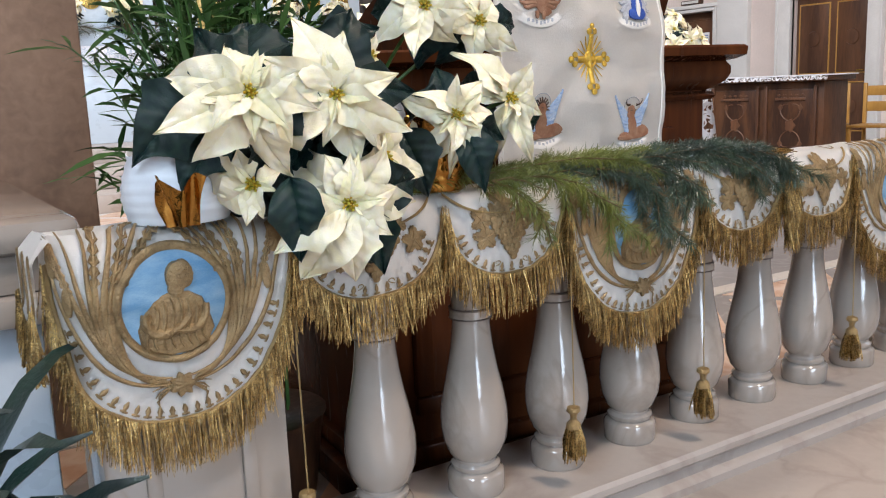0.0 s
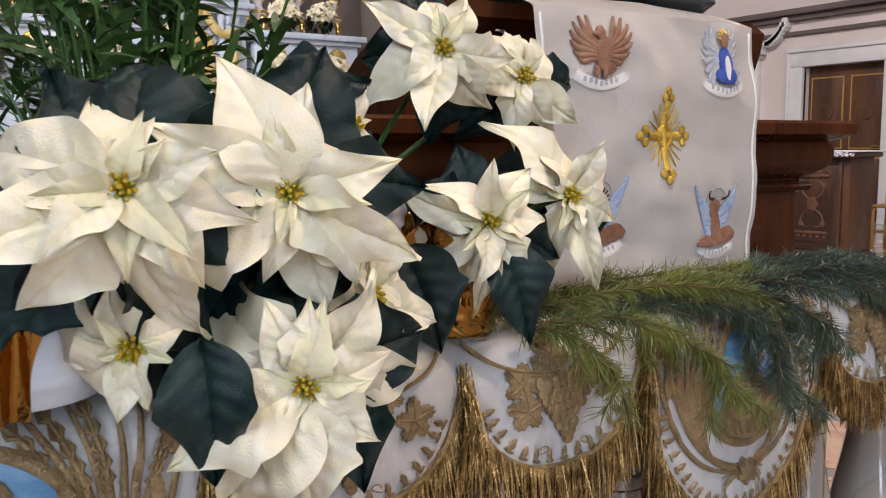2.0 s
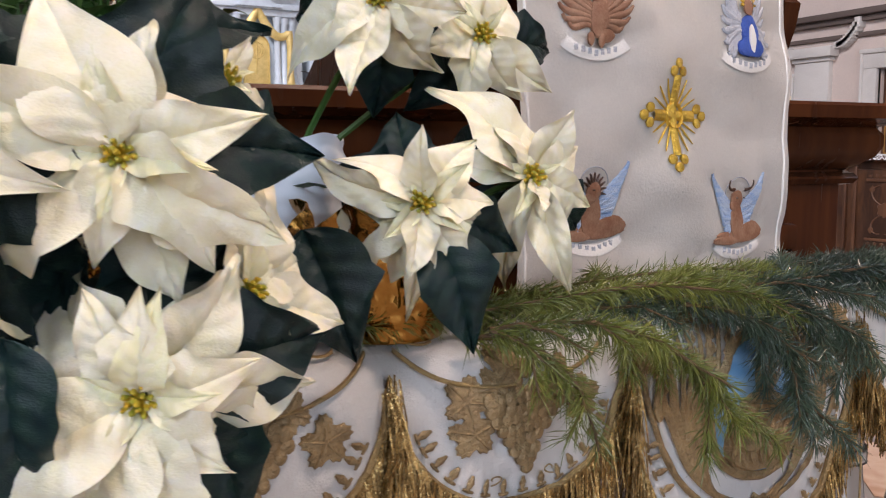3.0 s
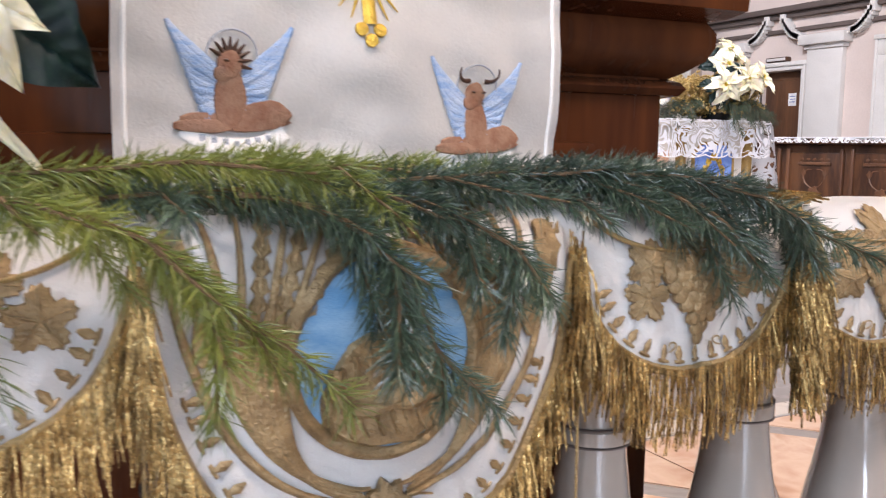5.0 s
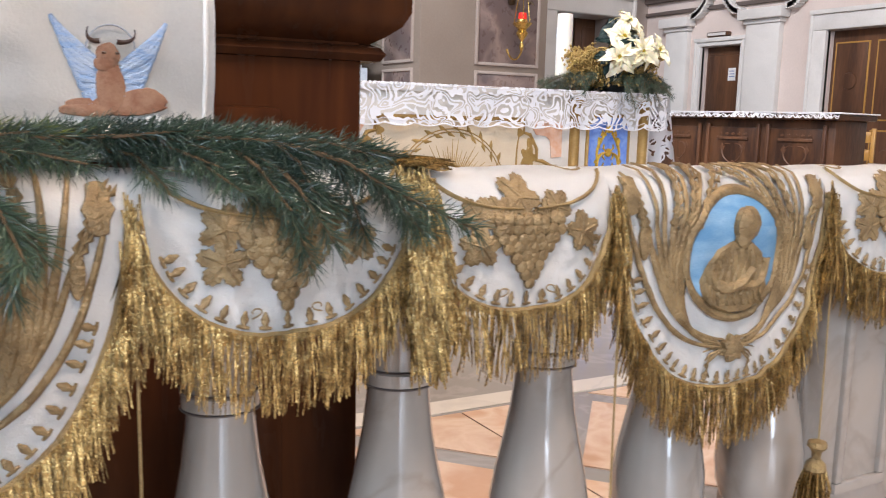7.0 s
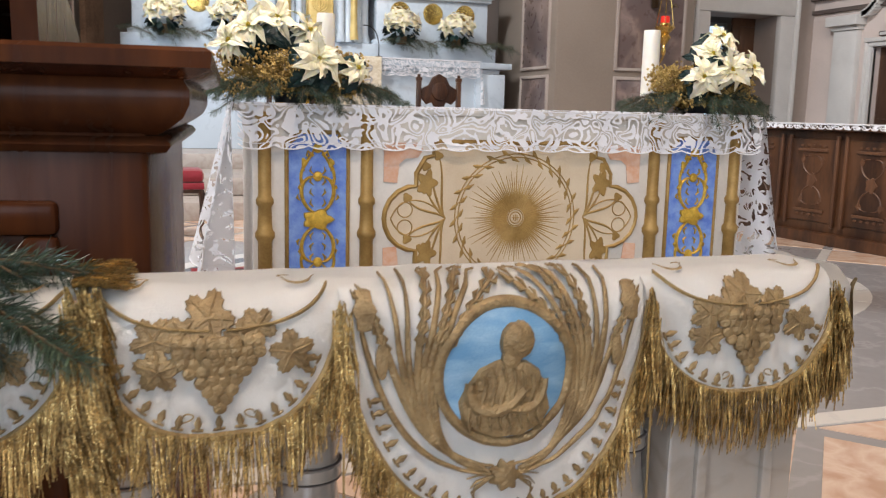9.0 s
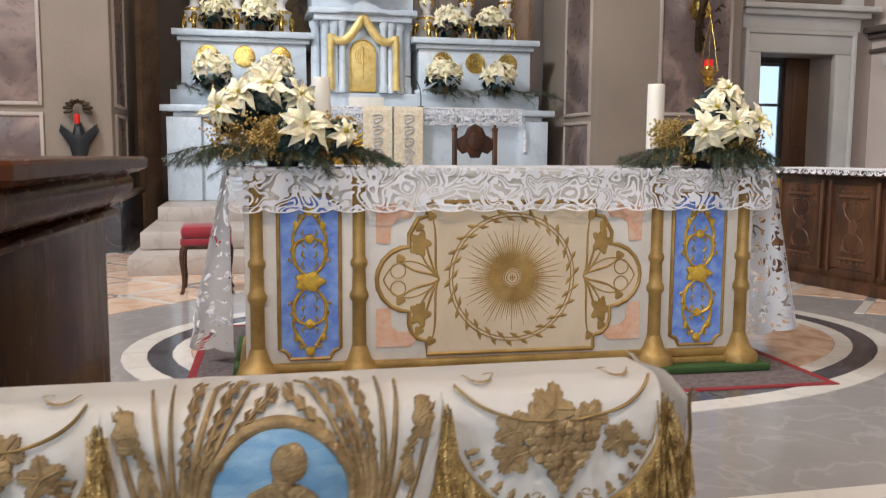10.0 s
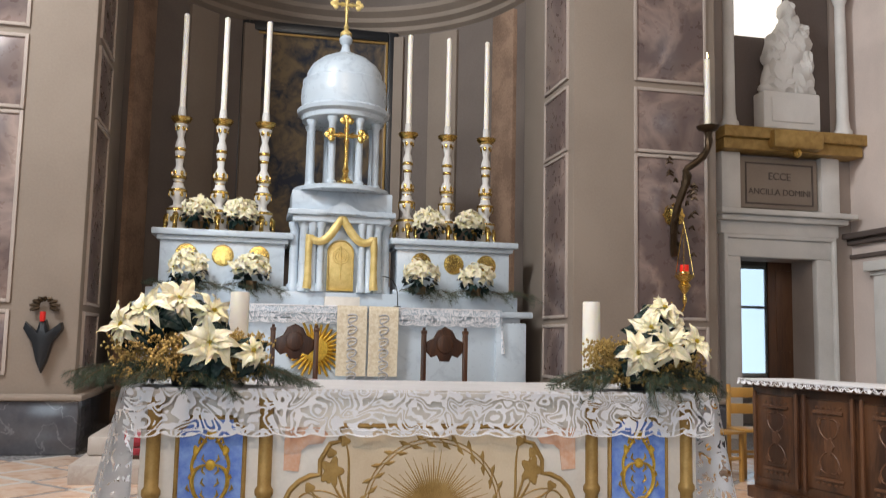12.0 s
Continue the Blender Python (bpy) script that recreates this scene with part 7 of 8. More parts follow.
door_o = [(-0.16, 1.86), (0.16, 1.86), (0.16, 2.34)] + [(0.16 * math.cos(radians(a)), 2.34 + 0.16 * math.sin(radians(a))) for a in range(15, 180, 15)] + [(-0.16, 2.34)]
TP = lambda u, v, h: Vector((u, -0.03 - h, v))
dr = part("tabernacle_door", slab(bmesh.new(), door_o, TP, 0.03), PALE_GILT, tab, "gilt arched tabernacle door")
bm = bmesh.new()
ribbon(bm, door_o + door_o[:2], 0.025, TP, 0.045)
for k in range(3):
    r = 0.10 - 0.03 * k
    ribbon(bm, [(r * math.cos(0.25 * j), 2.30 + r * math.sin(0.25 * j)) for j in range(27)], 0.012, lambda u, v, h: TP(u, v, h + 0.03), 0.01)
ribbon(bm, [(0, 2.0), (0, 2.2), (0, 2.42)], 0.02, lambda u, v, h: TP(u, v, h + 0.03), 0.012)
part("door_relief", bm, PALE_GILT, dr)
bm = bmesh.new()
DP = lambda u, v, h: Vector((u, -0.13 - h, v))
for s in (-1, 1):
    ribbon(bm, bez((0, 2.80), (s * 0.10, 2.62), (s * 0.22, 2.36), (s * 0.40, 2.52), 12), taper(12, 0.11, 0.8), DP, 0.03)
    ribbon(bm, bez((s * 0.40, 2.55), (s * 0.43, 2.3), (s * 0.40, 2.1), (s * 0.42, 1.87), 12), taper(12, 0.085, 1.3), DP, 0.03)
part("drapery", bm, PALE_GILT, tab, "yellow gilt carved drapery")

tmp = part("temple", lathe(bmesh.new(), [(0.62, 3.12), (0.62, 3.17), (0.56, 3.19), (0.0, 3.19)], 0, 0.2, 32), MARBLE_BLUE, ha, "small round marble temple with dome")
for k in range(8):
    a = radians(22.5 + 45 * k)
    part("temple_column", lathe(bmesh.new(), [(0.07, 3.19), (0.07, 3.23), (0.05, 3.25), (0.045, 3.98), (0.07, 4.03), (0.07, 4.06)], 0.45 * math.cos(a), 0.2 + 0.45 * math.sin(a), 12), MARBLE_BLUE, tmp)
part("dome", lathe(bmesh.new(), [(0.50, 4.06), (0.54, 4.08), (0.55, 4.14), (0.60, 4.17), (0.61, 4.22), (0.55, 4.26), (0.55, 4.28), (0.565, 4.38), (0.56, 4.50), (0.545, 4.56), (0.55, 4.59), (0.545, 4.62), (0.50, 4.65), (0.49, 4.74), (0.43, 4.84), (0.31, 4.94), (0.16, 5.01), (0.09, 5.03), (0.06, 5.08), (0.05, 5.15), (0.08, 5.18), (0.09, 5.23), (0.06, 5.28), (0.02, 5.30)], 0, 0.2, 40), MARBLE_BLUE, tmp)


def budded_cross(parent, cx, cy, z0, h, w, mat, name, label):
    bm = bmesh.new()
    P = lambda u, v, hh: Vector((cx + u, cy - hh, v))
    zc = z0 + h * 0.72
    for dep in (1, -1):
        Q = lambda u, v, hh, dep=dep: P(u, v, hh * dep)
        ribbon(bm, [(0, z0 + h * 0.22), (0, zc), (0, z0 + h * 0.96)], 0.05 * w / 0.2, Q, 0.02)
        ribbon(bm, [(-w, zc), (0, zc), (w, zc)], 0.05 * w / 0.2, Q, 0.02)
        for dx, dz in ((0, 1), (1, 0), (-1, 0)):
            ex, ez = dx * w, zc + dz * w
            for a, b in ((0, 0.035), (0.045, -0.012), (-0.045, -0.012)):
                slab(bm, disc(ex + dx * b * w / .2 + dz * a * w / .2, ez + dz * b * w / .2 + dx * a * w / .2, 0.046 * w / .2, None, 12), Q, 0.02)
        for k in range(8):
            a = math.pi / 4 * k + math.pi / 8
            ribbon(bm, [(0.03 * math.cos(a), zc + 0.03 * math.sin(a)), (w * .55 * math.cos(a), zc + w * .55 * math.sin(a))], [0.02, 0.004], Q, 0.012)
    lathe(bm, [(0.10 * w / .2, z0), (0.10 * w / .2, z0 + 0.03), (0.05 * w / .2, z0 + 0.07), (0.03 * w / .2, z0 + h * 0.15), (0.05 * w / .2, z0 + h * 0.2), (0.025 * w / .2, z0 + h * 0.25), (0.02 * w / .2, z0 + h * 0.4)], cx, cy, 14)
    return part(name, bm, mat, parent, label)


budded_cross(tmp, 0, -0.30, 3.19, 0.86, 0.20, GOLD, "gilt_cross", "gilt cross before the temple")
budded_cross(tmp, 0, 0.2, 5.28, 0.60, 0.16, PALE_GILT, "summit_cross", "pale gilt cross on the dome")

STICK = [(0.0, 0.0), (0.10, 0.0), (0.10, 0.04), (0.085, 0.06), (0.09, 0.20), (0.115, 0.24), (0.115, 0.27), (0.05, 0.31), (0.045, 0.37), (0.085, 0.43), (0.095, 0.50), (0.06, 0.56), (0.05, 0.62), (0.08, 0.67), (0.07, 0.74), (0.035, 0.82), (0.045, 0.93), (0.06, 1.03), (0.05, 1.12), (0.032, 1.18), (0.05, 1.28), (0.075, 1.35), (0.05, 1.37)]
st_mesh = mesh_of("shaft", lathe(bmesh.new(), STICK, 0, 0, 18), STUCCO)
bm = bmesh.new()
for r, z in ((0.118, 0.255), (0.098, 0.50), (0.052, 0.60), (0.083, 0.67), (0.05, 0.93), (0.063, 1.03)):
    lathe(bm, [(r * 0.9, z - 0.022), (r * 1.02, z - 0.012), (r * 1.02, z + 0.012), (r * 0.9, z + 0.022)], 0, 0, 18)
for k in range(3):
    a = 2.094 * k + 0.5
    tube(bm, bez((0.09 * math.cos(a), 0.09 * math.sin(a), 0.22), (0.18 * math.cos(a), 0.18 * math.sin(a), 0.16), (0.12 * math.cos(a), 0.12 * math.sin(a), 0.06), (0.17 * math.cos(a), 0.17 * math.sin(a), 0.0), 8), [0.015, 0.03, 0.035, 0.03, 0.025, 0.022, 0.022, 0.025, 0.03], 8)
for dz in (0.13, 0.45, 0.72, 1.30):
    for k in range(6):
        a = 1.047 * k
        rr = 0.092 if dz < .3 else (0.09 if dz < 0.5 else 0.073 if dz < 1 else 0.058)
        slab(bm, disc(0, dz, 0.02, 0.035, 8), lambda u, v, h, a=a, rr=rr: Vector(((rr + h) * math.cos(a + u / rr), (rr + h) * math.sin(a + u / rr), v)), 0.01)
band_mesh = mesh_of("gilt_band", bm, GOLD)
cup_mesh = mesh_of("drip_cup", lathe(bmesh.new(), [(0.03, 1.36), (0.10, 1.385), (0.13, 1.42), (0.135, 1.445), (0.12, 1.44), (0.06, 1.41), (0.0, 1.41)], 0, 0, 20), GOLD)
sleeve_mesh = mesh_of("sleeve", lathe(bmesh.new(), [(0.05, 1.41), (0.052, 1.45), (0.045, 1.58), (0.0, 1.58)], 0, 0, 14), STUCCO)
can_mesh = mesh_of("candle", lathe(bmesh.new(), [(0.038, 1.56), (0.036, 2.80), (0.02, 2.815), (0.0, 2.81)], 0, 0, 14), WAX)
for x in (-1.75, -1.24, -0.70, 1.18, 1.72, 2.26):
    cs = thing("candlestick", x, HY + 0.22, 2.57, "tall white and gilt candlestick with a long candle", "candlestick", "candlesticks on the high altar")
    for nm, me, fat in (("shaft", st_mesh, 1.15), ("gilt_band", band_mesh, 1.15), ("drip_cup", cup_mesh, 1.0), ("sleeve", sleeve_mesh, 1.0), ("candle", can_mesh, 1.0)):
        part(nm, me, None, cs).scale = (fat, fat, 1.0)

# small poinsettia pots on the high altar


def far_poinsettia(x, y, z, r, seed):
    rnd = random.Random(seed)
    pl = thing("poinsettia", x, y, z, "small cream poinsettia in a pot on the high altar", "poinsettia", "poinsettias on the high altar")
    part("pot", lathe(bmesh.new(), [(0.0, 0.0), (0.06, 0.0), (0.075, 0.10), (0.0, 0.09)], 0, 0, 14), TWIG, pl)
    for i in range(11):
        a, b = 2.4 * i + rnd.uniform(-.3, .3), (-0.25 + 1.6 * i / 11)
        n = Vector((math.cos(a) * math.cos(b) * 0.9, -abs(math.sin(a)) * math.cos(b) - 0.15, math.sin(b)))
        c = Vector((x, y, z + 0.10 + r * 0.6)) + Vector((n.x * r * 0.92, n.y * r * 0.6, n.z * r * 0.62))
        star = [(60 * k + rnd.uniform(-12, 12), r * rnd.uniform(0.42, 0.62), r * 0.26, rnd.uniform(-10, 14)) for k in range(6)]
        poinsettia_head(pl, c, n, r * 0.5, seed * 3 + i, 6, 0, rnd.uniform(0, 3), star)
    vs, fs = [], []
    for i in range(44):
        a, b = rnd.uniform(0, 6.283), rnd.uniform(-1.2, 0.3)
        n = Vector((math.cos(a) * math.cos(b), math.sin(a) * math.cos(b), math.sin(b)))
        c = Vector((0, 0, 0.08 + r * 0.6)) + n * r * 0.60
        t = (n + Vector((0, 0, -0.5))).normalized()
        s = t.cross(Vector((0.2, 0.3, 1))).normalized()
        ln, w = r * 0.5, r * 0.16
        k = len(vs)
        vs += [c, c + t * ln * 0.5 + s * w, c + t * ln, c + t * ln * 0.5 - s * w]
        fs += [(k, k + 1, k + 2), (k, k + 2, k + 3)]
    part("foliage", mesh_from("foliage", vs, fs, LEAF_DARK), None, pl)["kind"] = "stuff"


for i, (x, y, z, r) in enumerate(((-1.55, 10.05, 1.84, 0.25), (-0.80, 10.05, 1.84, 0.25), (1.32, 10.05, 1.84, 0.25), (2.05, 10.05, 1.84, 0.24),
                                  (-1.48, 10.25, 2.57, 0.22), (-0.96, 10.25, 2.57, 0.23), (1.46, 10.25, 2.57, 0.22), (2.0, 10.25, 2.57, 0.22))):
    far_poinsettia(x, y - 0.02, z, r, 300 + i)
for x0, x1 in ((-2.1, -0.5), (1.05, 2.75)):
    g = thing("fir_garland", (x0 + x1) / 2, HY - 0.16, 1.845, "dark fir garland along the high altar ledge", "garland")
    h = (x1 - x0) / 2
    for k in range(5):
        a = -h + 2 * h * k / 5
        fir_branch(g, (a, 0.02, 0.03), (a + 0.12, -0.05, 0.08), (a + 0.25, -0.05, 0.05), (a + 0.42, -0.08, -0.03), FIR, 400 + k, 8, 0.16, dens=450, length=0.06)

# cloth, stoles and emblem on the high altar
hc = thing("high_altar_cloth", HX, HY - 0.42, 1.645, "white cloth with lace border on the high altar", "altar cloth")
part("linen_top", boxed(-1.72, 2.0, -0.01, 0.34, 0.0, 0.012, 0.004), LINEN, hc)
ob, fn = lace_strip(hc, (-1.72, -0.012, 0), (2.0, -0.012, 0), 0.012, 0.22, 20, 0.004)
lace_strip(hc, (2.0, -0.012, 0), (2.02, 0.34, 0), 0.012, 0.55, 3, 0.03, "side_lace", 0.05, 24)
for i, x in enumerate((0.125, 0.515)):
    so = thing("stole", HX + x, HY - 0.45, 1.66, "cream brocade band with silver embroidery hanging from the altar", "stole", "brocade bands")
    part("band", sheet(bmesh.new(), lambda u, v: Vector(((u - .5) * 0.365, 0.10 * max(0, 0.1 - v) / 0.1 - 0.006 - 0.01 * math.sin(5 * v), -0.95 * max(0, v - 0.1))), 6, 24), BROCADE, so)
    bm = bmesh.new()
    SP = lambda u, v, h: Vector((u, -0.018 - h - 0.004, v))
    for k in range(6):
        z = -0.12 - 0.14 * k
        ribbon(bm, bez((-0.06, z), (0.10, z + 0.06), (0.10, z - 0.08), (-0.05, z - 0.09), 10), 0.016, SP, 0.005)
        ribbon(bm, bez((0.06, z - 0.03), (-0.08, z), (-0.08, z - 0.10), (0.04, z - 0.13), 10), 0.012, SP, 0.005)
    part("embroidery", bm, EMB_GREY, so)["kind"] = "stuff"
em = thing("sunburst_emblem", HX - 0.30, HY - 0.335, 1.12, "round gilt sunburst emblem on the altar front", "emblem")
bm = bmesh.new()
for k in range(28):
    a = 6.283 * k / 28
    ribbon(bm, [(0.14 * math.cos(a), 0.14 * math.sin(a)), ((0.36 if k % 2 else 0.31) * math.cos(a), (0.36 if k % 2 else 0.31) * math.sin(a))], [0.05, 0.03], lambda u, v, h: Vector((u, -h, v)), 0.03)
part("rays", bm, GOLD_BRIGHT, em)
part("disc", slab(bmesh.new(), disc(0, 0, 0.16, None, 24), lambda u, v, h: Vector((u, -h - 0.01, v)), 0.04), GOLD_BRIGHT, em)
mic = thing("microphone", HX + 0.72, HY - 0.2, 1.66, "thin black gooseneck microphone on the high altar", "microphone")
part("stem", tube(bmesh.new(), bez((0, 0, 0.0), (0.02, 0, 0.25), (-0.05, -0.05, 0.40), (-0.22, -0.1, 0.38), 12), 0.007, 8), BLACK, mic)
part("base", lathe(bmesh.new(), [(0.0, -0.005), (0.05, -0.005), (0.045, 0.02), (0.0, 0.025)], 0, 0, 18), BLACK, mic)
ms = thing("missal_stand", HX + 0.02, HY - 0.2, 1.657, "pale low book stand on the high altar", "book stand")
part("rest", boxed(-0.22, 0.22, -0.03, 0.03, 0.0, 0.12, 0.008), ALTAR_WHITE, ms)


# ---- chairs ----
def carved_chair(x, y, z, rz, label, seat=True):
    c = thing("carved_chair", x, y, z, label, "chair", "carved chairs", rz=rz)
    for sx in (-0.22, 0.22):
        part("back_post", box(box(boxed(sx - 0.025, sx + 0.025, 0.20, 0.25, 0.0, 0.98, 0.006), sx - 0.03, sx + 0.03, 0.195, 0.255, 0.98, 1.02, 0.008), sx - 0.015, sx + 0.015, 0.21, 0.24, 1.02, 1.05, 0.006), WALNUT, c)
        part("front_leg", lathe(bmesh.new(), [(0.02, 0.0), (0.028, 0.04), (0.018, 0.1), (0.03, 0.25), (0.02, 0.32), (0.03, 0.44)], sx, -0.2, 12), WALNUT, c)
    P = lambda u, v, h: Vector((u, 0.215 - h, v))
    bm = bmesh.new()
    slab(bm, [(-0.20, 0.80), (-0.14, 0.74), (-0.08, 0.76), (-0.05, 0.70), (0.05, 0.70), (0.08, 0.76), (0.14, 0.74), (0.20, 0.80), (0.20, 0.90), (0.12, 0.94), (0.08, 1.02), (0, 1.06), (-0.08, 1.02), (-0.12, 0.94), (-0.20, 0.90)], P, 0.02)
    slab(bm, disc(0, 0.88, 0.09, 0.10, 20), lambda u, v, h: P(u, v, h + 0.02), 0.02)
    part("crest", bm, WALNUT, c, "carved crest rail")
    part("seat", boxed(-0.25, 0.25, -0.23, 0.24, 0.43, 0.50, 0.02), RED_VELVET, c, "red velvet seat")
    part("rail", box(boxed(-0.22, 0.22, -0.205, -0.18, 0.36, 0.43, 0.005), -0.22, 0.22, 0.2, 0.24, 0.36, 0.43, 0.005), WALNUT, c)
    return c


carved_chair(1.20, 7.75, 0.34, 0, "carved walnut chair with oval crest before the high altar")
carved_chair(-0.33, 7.95, 0.34, 0, "carved walnut chair with oval crest before the high altar")
rs = thing("stool", -1.49, 6.12, 0.0, "low stool with red velvet seat and dark curved legs", "stool")
rs.matrix_world = pose(-1.49, 6.0, 0.0)
part("seat", box(boxed(-0.19, 0.19, -0.17, 0.17, 0.43, 0.53, 0.035), -0.19, 0.19, -0.17, 0.17, 0.38, 0.43, 0.006), RED_VELVET, rs, "padded red velvet seat")
part("apron", boxed(-0.18, 0.18, -0.165, 0.165, 0.35, 0.385, 0.005), WALNUT, rs)
for sx in (-1, 1):
    for sy in (-1, 1):
        part("leg", tube(bmesh.new(), bez((sx * 0.165, sy * 0.15, 0.37), (sx * 0.21, sy * 0.19, 0.25), (sx * 0.14, sy * 0.13, 0.1), (sx * 0.19, sy * 0.17, 0.0), 10), [0.022, 0.024, 0.022, 0.019, 0.016, 0.014, 0.013, 0.013, 0.013, 0.014, 0.017], 8), WALNUT, rs)


def yellow_chair(x, y, rz):
    c = thing("wooden_chair", x, y, 0, "plain yellow varnished wooden chair by the stall", "chair", "yellow chairs", rz=rz)
    for sx in (-0.19, 0.19):
        part("back_post", boxed(sx - 0.018, sx + 0.018, 0.17, 0.205, 0.0, 0.88, 0.005), PINE_WOOD, c)
        part("front_leg", boxed(sx - 0.018, sx + 0.018, -0.2, -0.165, 0.0, 0.44, 0.005), PINE_WOOD, c)
    for z in (0.80, 0.64):
        part("back_slat", boxed(-0.17, 0.17, 0.175, 0.195, z - 0.05, z + 0.05, 0.004), PINE_WOOD, c)
    part("seat", boxed(-0.21, 0.21, -0.22, 0.20, 0.44, 0.465, 0.008), PINE_WOOD, c)
    part("stretcher", box(boxed(-0.17, 0.17, -0.195, -0.175, 0.2, 0.23, 0.003), -0.17, 0.17, 0.175, 0.195, 0.2, 0.23, 0.003), PINE_WOOD, c)


for x, y, r in ((3.55, 6.75, 10), (4.1, 6.9, -8), (4.9, 4.3, -70), (4.95, 3.75, -80)):
    yellow_chair(x, y, r)

# ---- choir stall ----
SL = Vector((3.39, 5.88, 0))
stl = thing("choir_stall", 3.39, 5.88, 0, "dark carved walnut choir stall front with inlaid panels", "choir stall")
stl.matrix_world = pose(3.39, 5.88, 0, 0, 0, math.degrees(math.atan2(-2.38, 0.30)))
L_ = 2.40
part("body", boxed(0.02, L_ - 0.02, 0.05, 0.50, 0.0, 0.93, 0.01), WALNUT, stl)
part("top", boxed(-0.03, L_ + 0.03, -0.03, 0.56, 0.93, 0.975, 0.012), WALNUT, stl)
part("foot", boxed(0.0, L_, -0.01, 0.52, 0.0, 0.10, 0.012), WALNUT, stl)
for k in range(4):
    a, b = 0.06 + 0.58 * k, 0.06 + 0.58 * k + 0.52
    p = part("panel", boxed(a, b, 0.035, 0.06, 0.18, 0.86, 0.01), WALNUT, stl, "inlaid walnut panel")
    bm = bmesh.new()
    c = (a + b) / 2
    P = lambda u, v, h: Vector((u, 0.035 - h, v))
    for q in ((a, a + .03), (b - .03, b)):
        box(bm, q[0], q[1], 0.015, 0.04, 0.15, 0.89, 0.006)
    for f in (-1, 1):
        for m in (-1, 1):
            ribbon(bm, bez((c, 0.52 + f * 0.04), (c + m * 0.14, 0.52 + f * 0.08), (c + m * 0.12, 0.52 + f * 0.22), (c + m * 0.02, 0.52 + f * 0.20), 10), taper(10, 0.014, 0.4), P, 0.006)
            slab(bm, disc(c + m * 0.10, 0.52 + f * 0.17, 0.022, 0.03, 12, 0.2, 4), P, 0.006)
        box(bm, c - 0.15, c + 0.15, 0.02, 0.036, 0.52 + f * 0.25 - 0.012, 0.52 + f * 0.25 + 0.012, 0.004)
    slab(bm, disc(c, 0.52, 0.05, 0.06, 20, 0.15, 5), P, 0.008)
    for q in range(5):
        for w_ in (-1, 1):
            slab(bm, disc(c - 0.12 + 0.06 * q, 0.52 + w_ * 0.285, 0.018, 0.012, 8), P, 0.006)
    part("carving", bm, DOOR_WOOD, p)
sc = thing("stall_cloth", 3.39, 5.88, 0.977, "white linen runner with small lace edge on the stall", "cloth")
sc.matrix_world = stl.matrix_world @ pose(0, 0, 0.977)
part("runner", boxed(-0.05, L_ + 0.05, -0.045, 0.56, 0.0, 0.012, 0.005), LINEN, sc)
lace_strip(sc, (-0.05, -0.047, 0), (L_ + 0.05, -0.047, 0), 0.010, 0.045, 60, 0.002, "lace_edge", 0, 240)

# ---- wall sconces and sanctuary lamp ----
ws = thing("wall_sconce", 4.25, 8.9, 2.6, "bronze branch sconce with one lit candle on the pier", "sconce")
part("back_plate", slab(bmesh.new(), disc(0, 0.25, 0.14, 0.14, 20, 0.1, 8), lambda u, v, h: Vector((u, -0.03 - h, v)), 0.04), GOLD, ws)
part("arm", tube(bmesh.new(), bez((0, -0.05, -0.25), (-0.18, -0.25, 0.4), (0.1, -0.35, 0.6), (0.0, -0.35, 0.75), 14) + bez((0.02, -0.35, 0.78), (0.2, -0.4, 0.9), (0.32, -0.4, 1.0), (0.27, -0.4, 1.25), 10), [0.05, 0.05, 0.045, 0.05, 0.04, 0.05, 0.04, 0.05, 0.05, 0.045, 0.06, 0.05, 0.06, 0.05, 0.04, 0.04, 0.04, 0.045, 0.04, 0.05, 0.04, 0.04, 0.04, 0.05, 0.04, 0.06], 8), IRON, ws)
bm = bmesh.new()
rnd = random.Random(3)
for k in range(26):
    z = rnd.uniform(-0.3, 0.9)
    a = rnd.uniform(0, 6.283)
    c = Vector((0.10 * math.cos(a), -0.25 + 0.10 * math.sin(a), z))
    tube(bm, [c, c + Vector((0.05 * math.cos(a), 0.05 * math.sin(a), 0.03)), c + Vector((0.09 * math.cos(a), 0.09 * math.sin(a), -0.01))], [0.012, 0.022, 0.006], 6)
part("leaf_ornament", bm, IRON, ws)
part("pan", lathe(bmesh.new(), [(0.03, 1.22), (0.12, 1.26), (0.14, 1.30), (0.12, 1.30), (0.0, 1.27)], 0.27, -0.4, 18), IRON, ws)
part("candle", lathe(bmesh.new(), [(0.035, 1.27), (0.033, 2.13), (0.0, 2.14)], 0.27, -0.4, 14), WAX, ws)
part("flame", lathe(bmesh.new(), [(0.0, 2.14), (0.014, 2.17), (0.01, 2.20), (0.0, 2.23)], 0.27, -0.4, 10), glow("candle flame", (1.0, 0.72, 0.32), 12.0), ws)

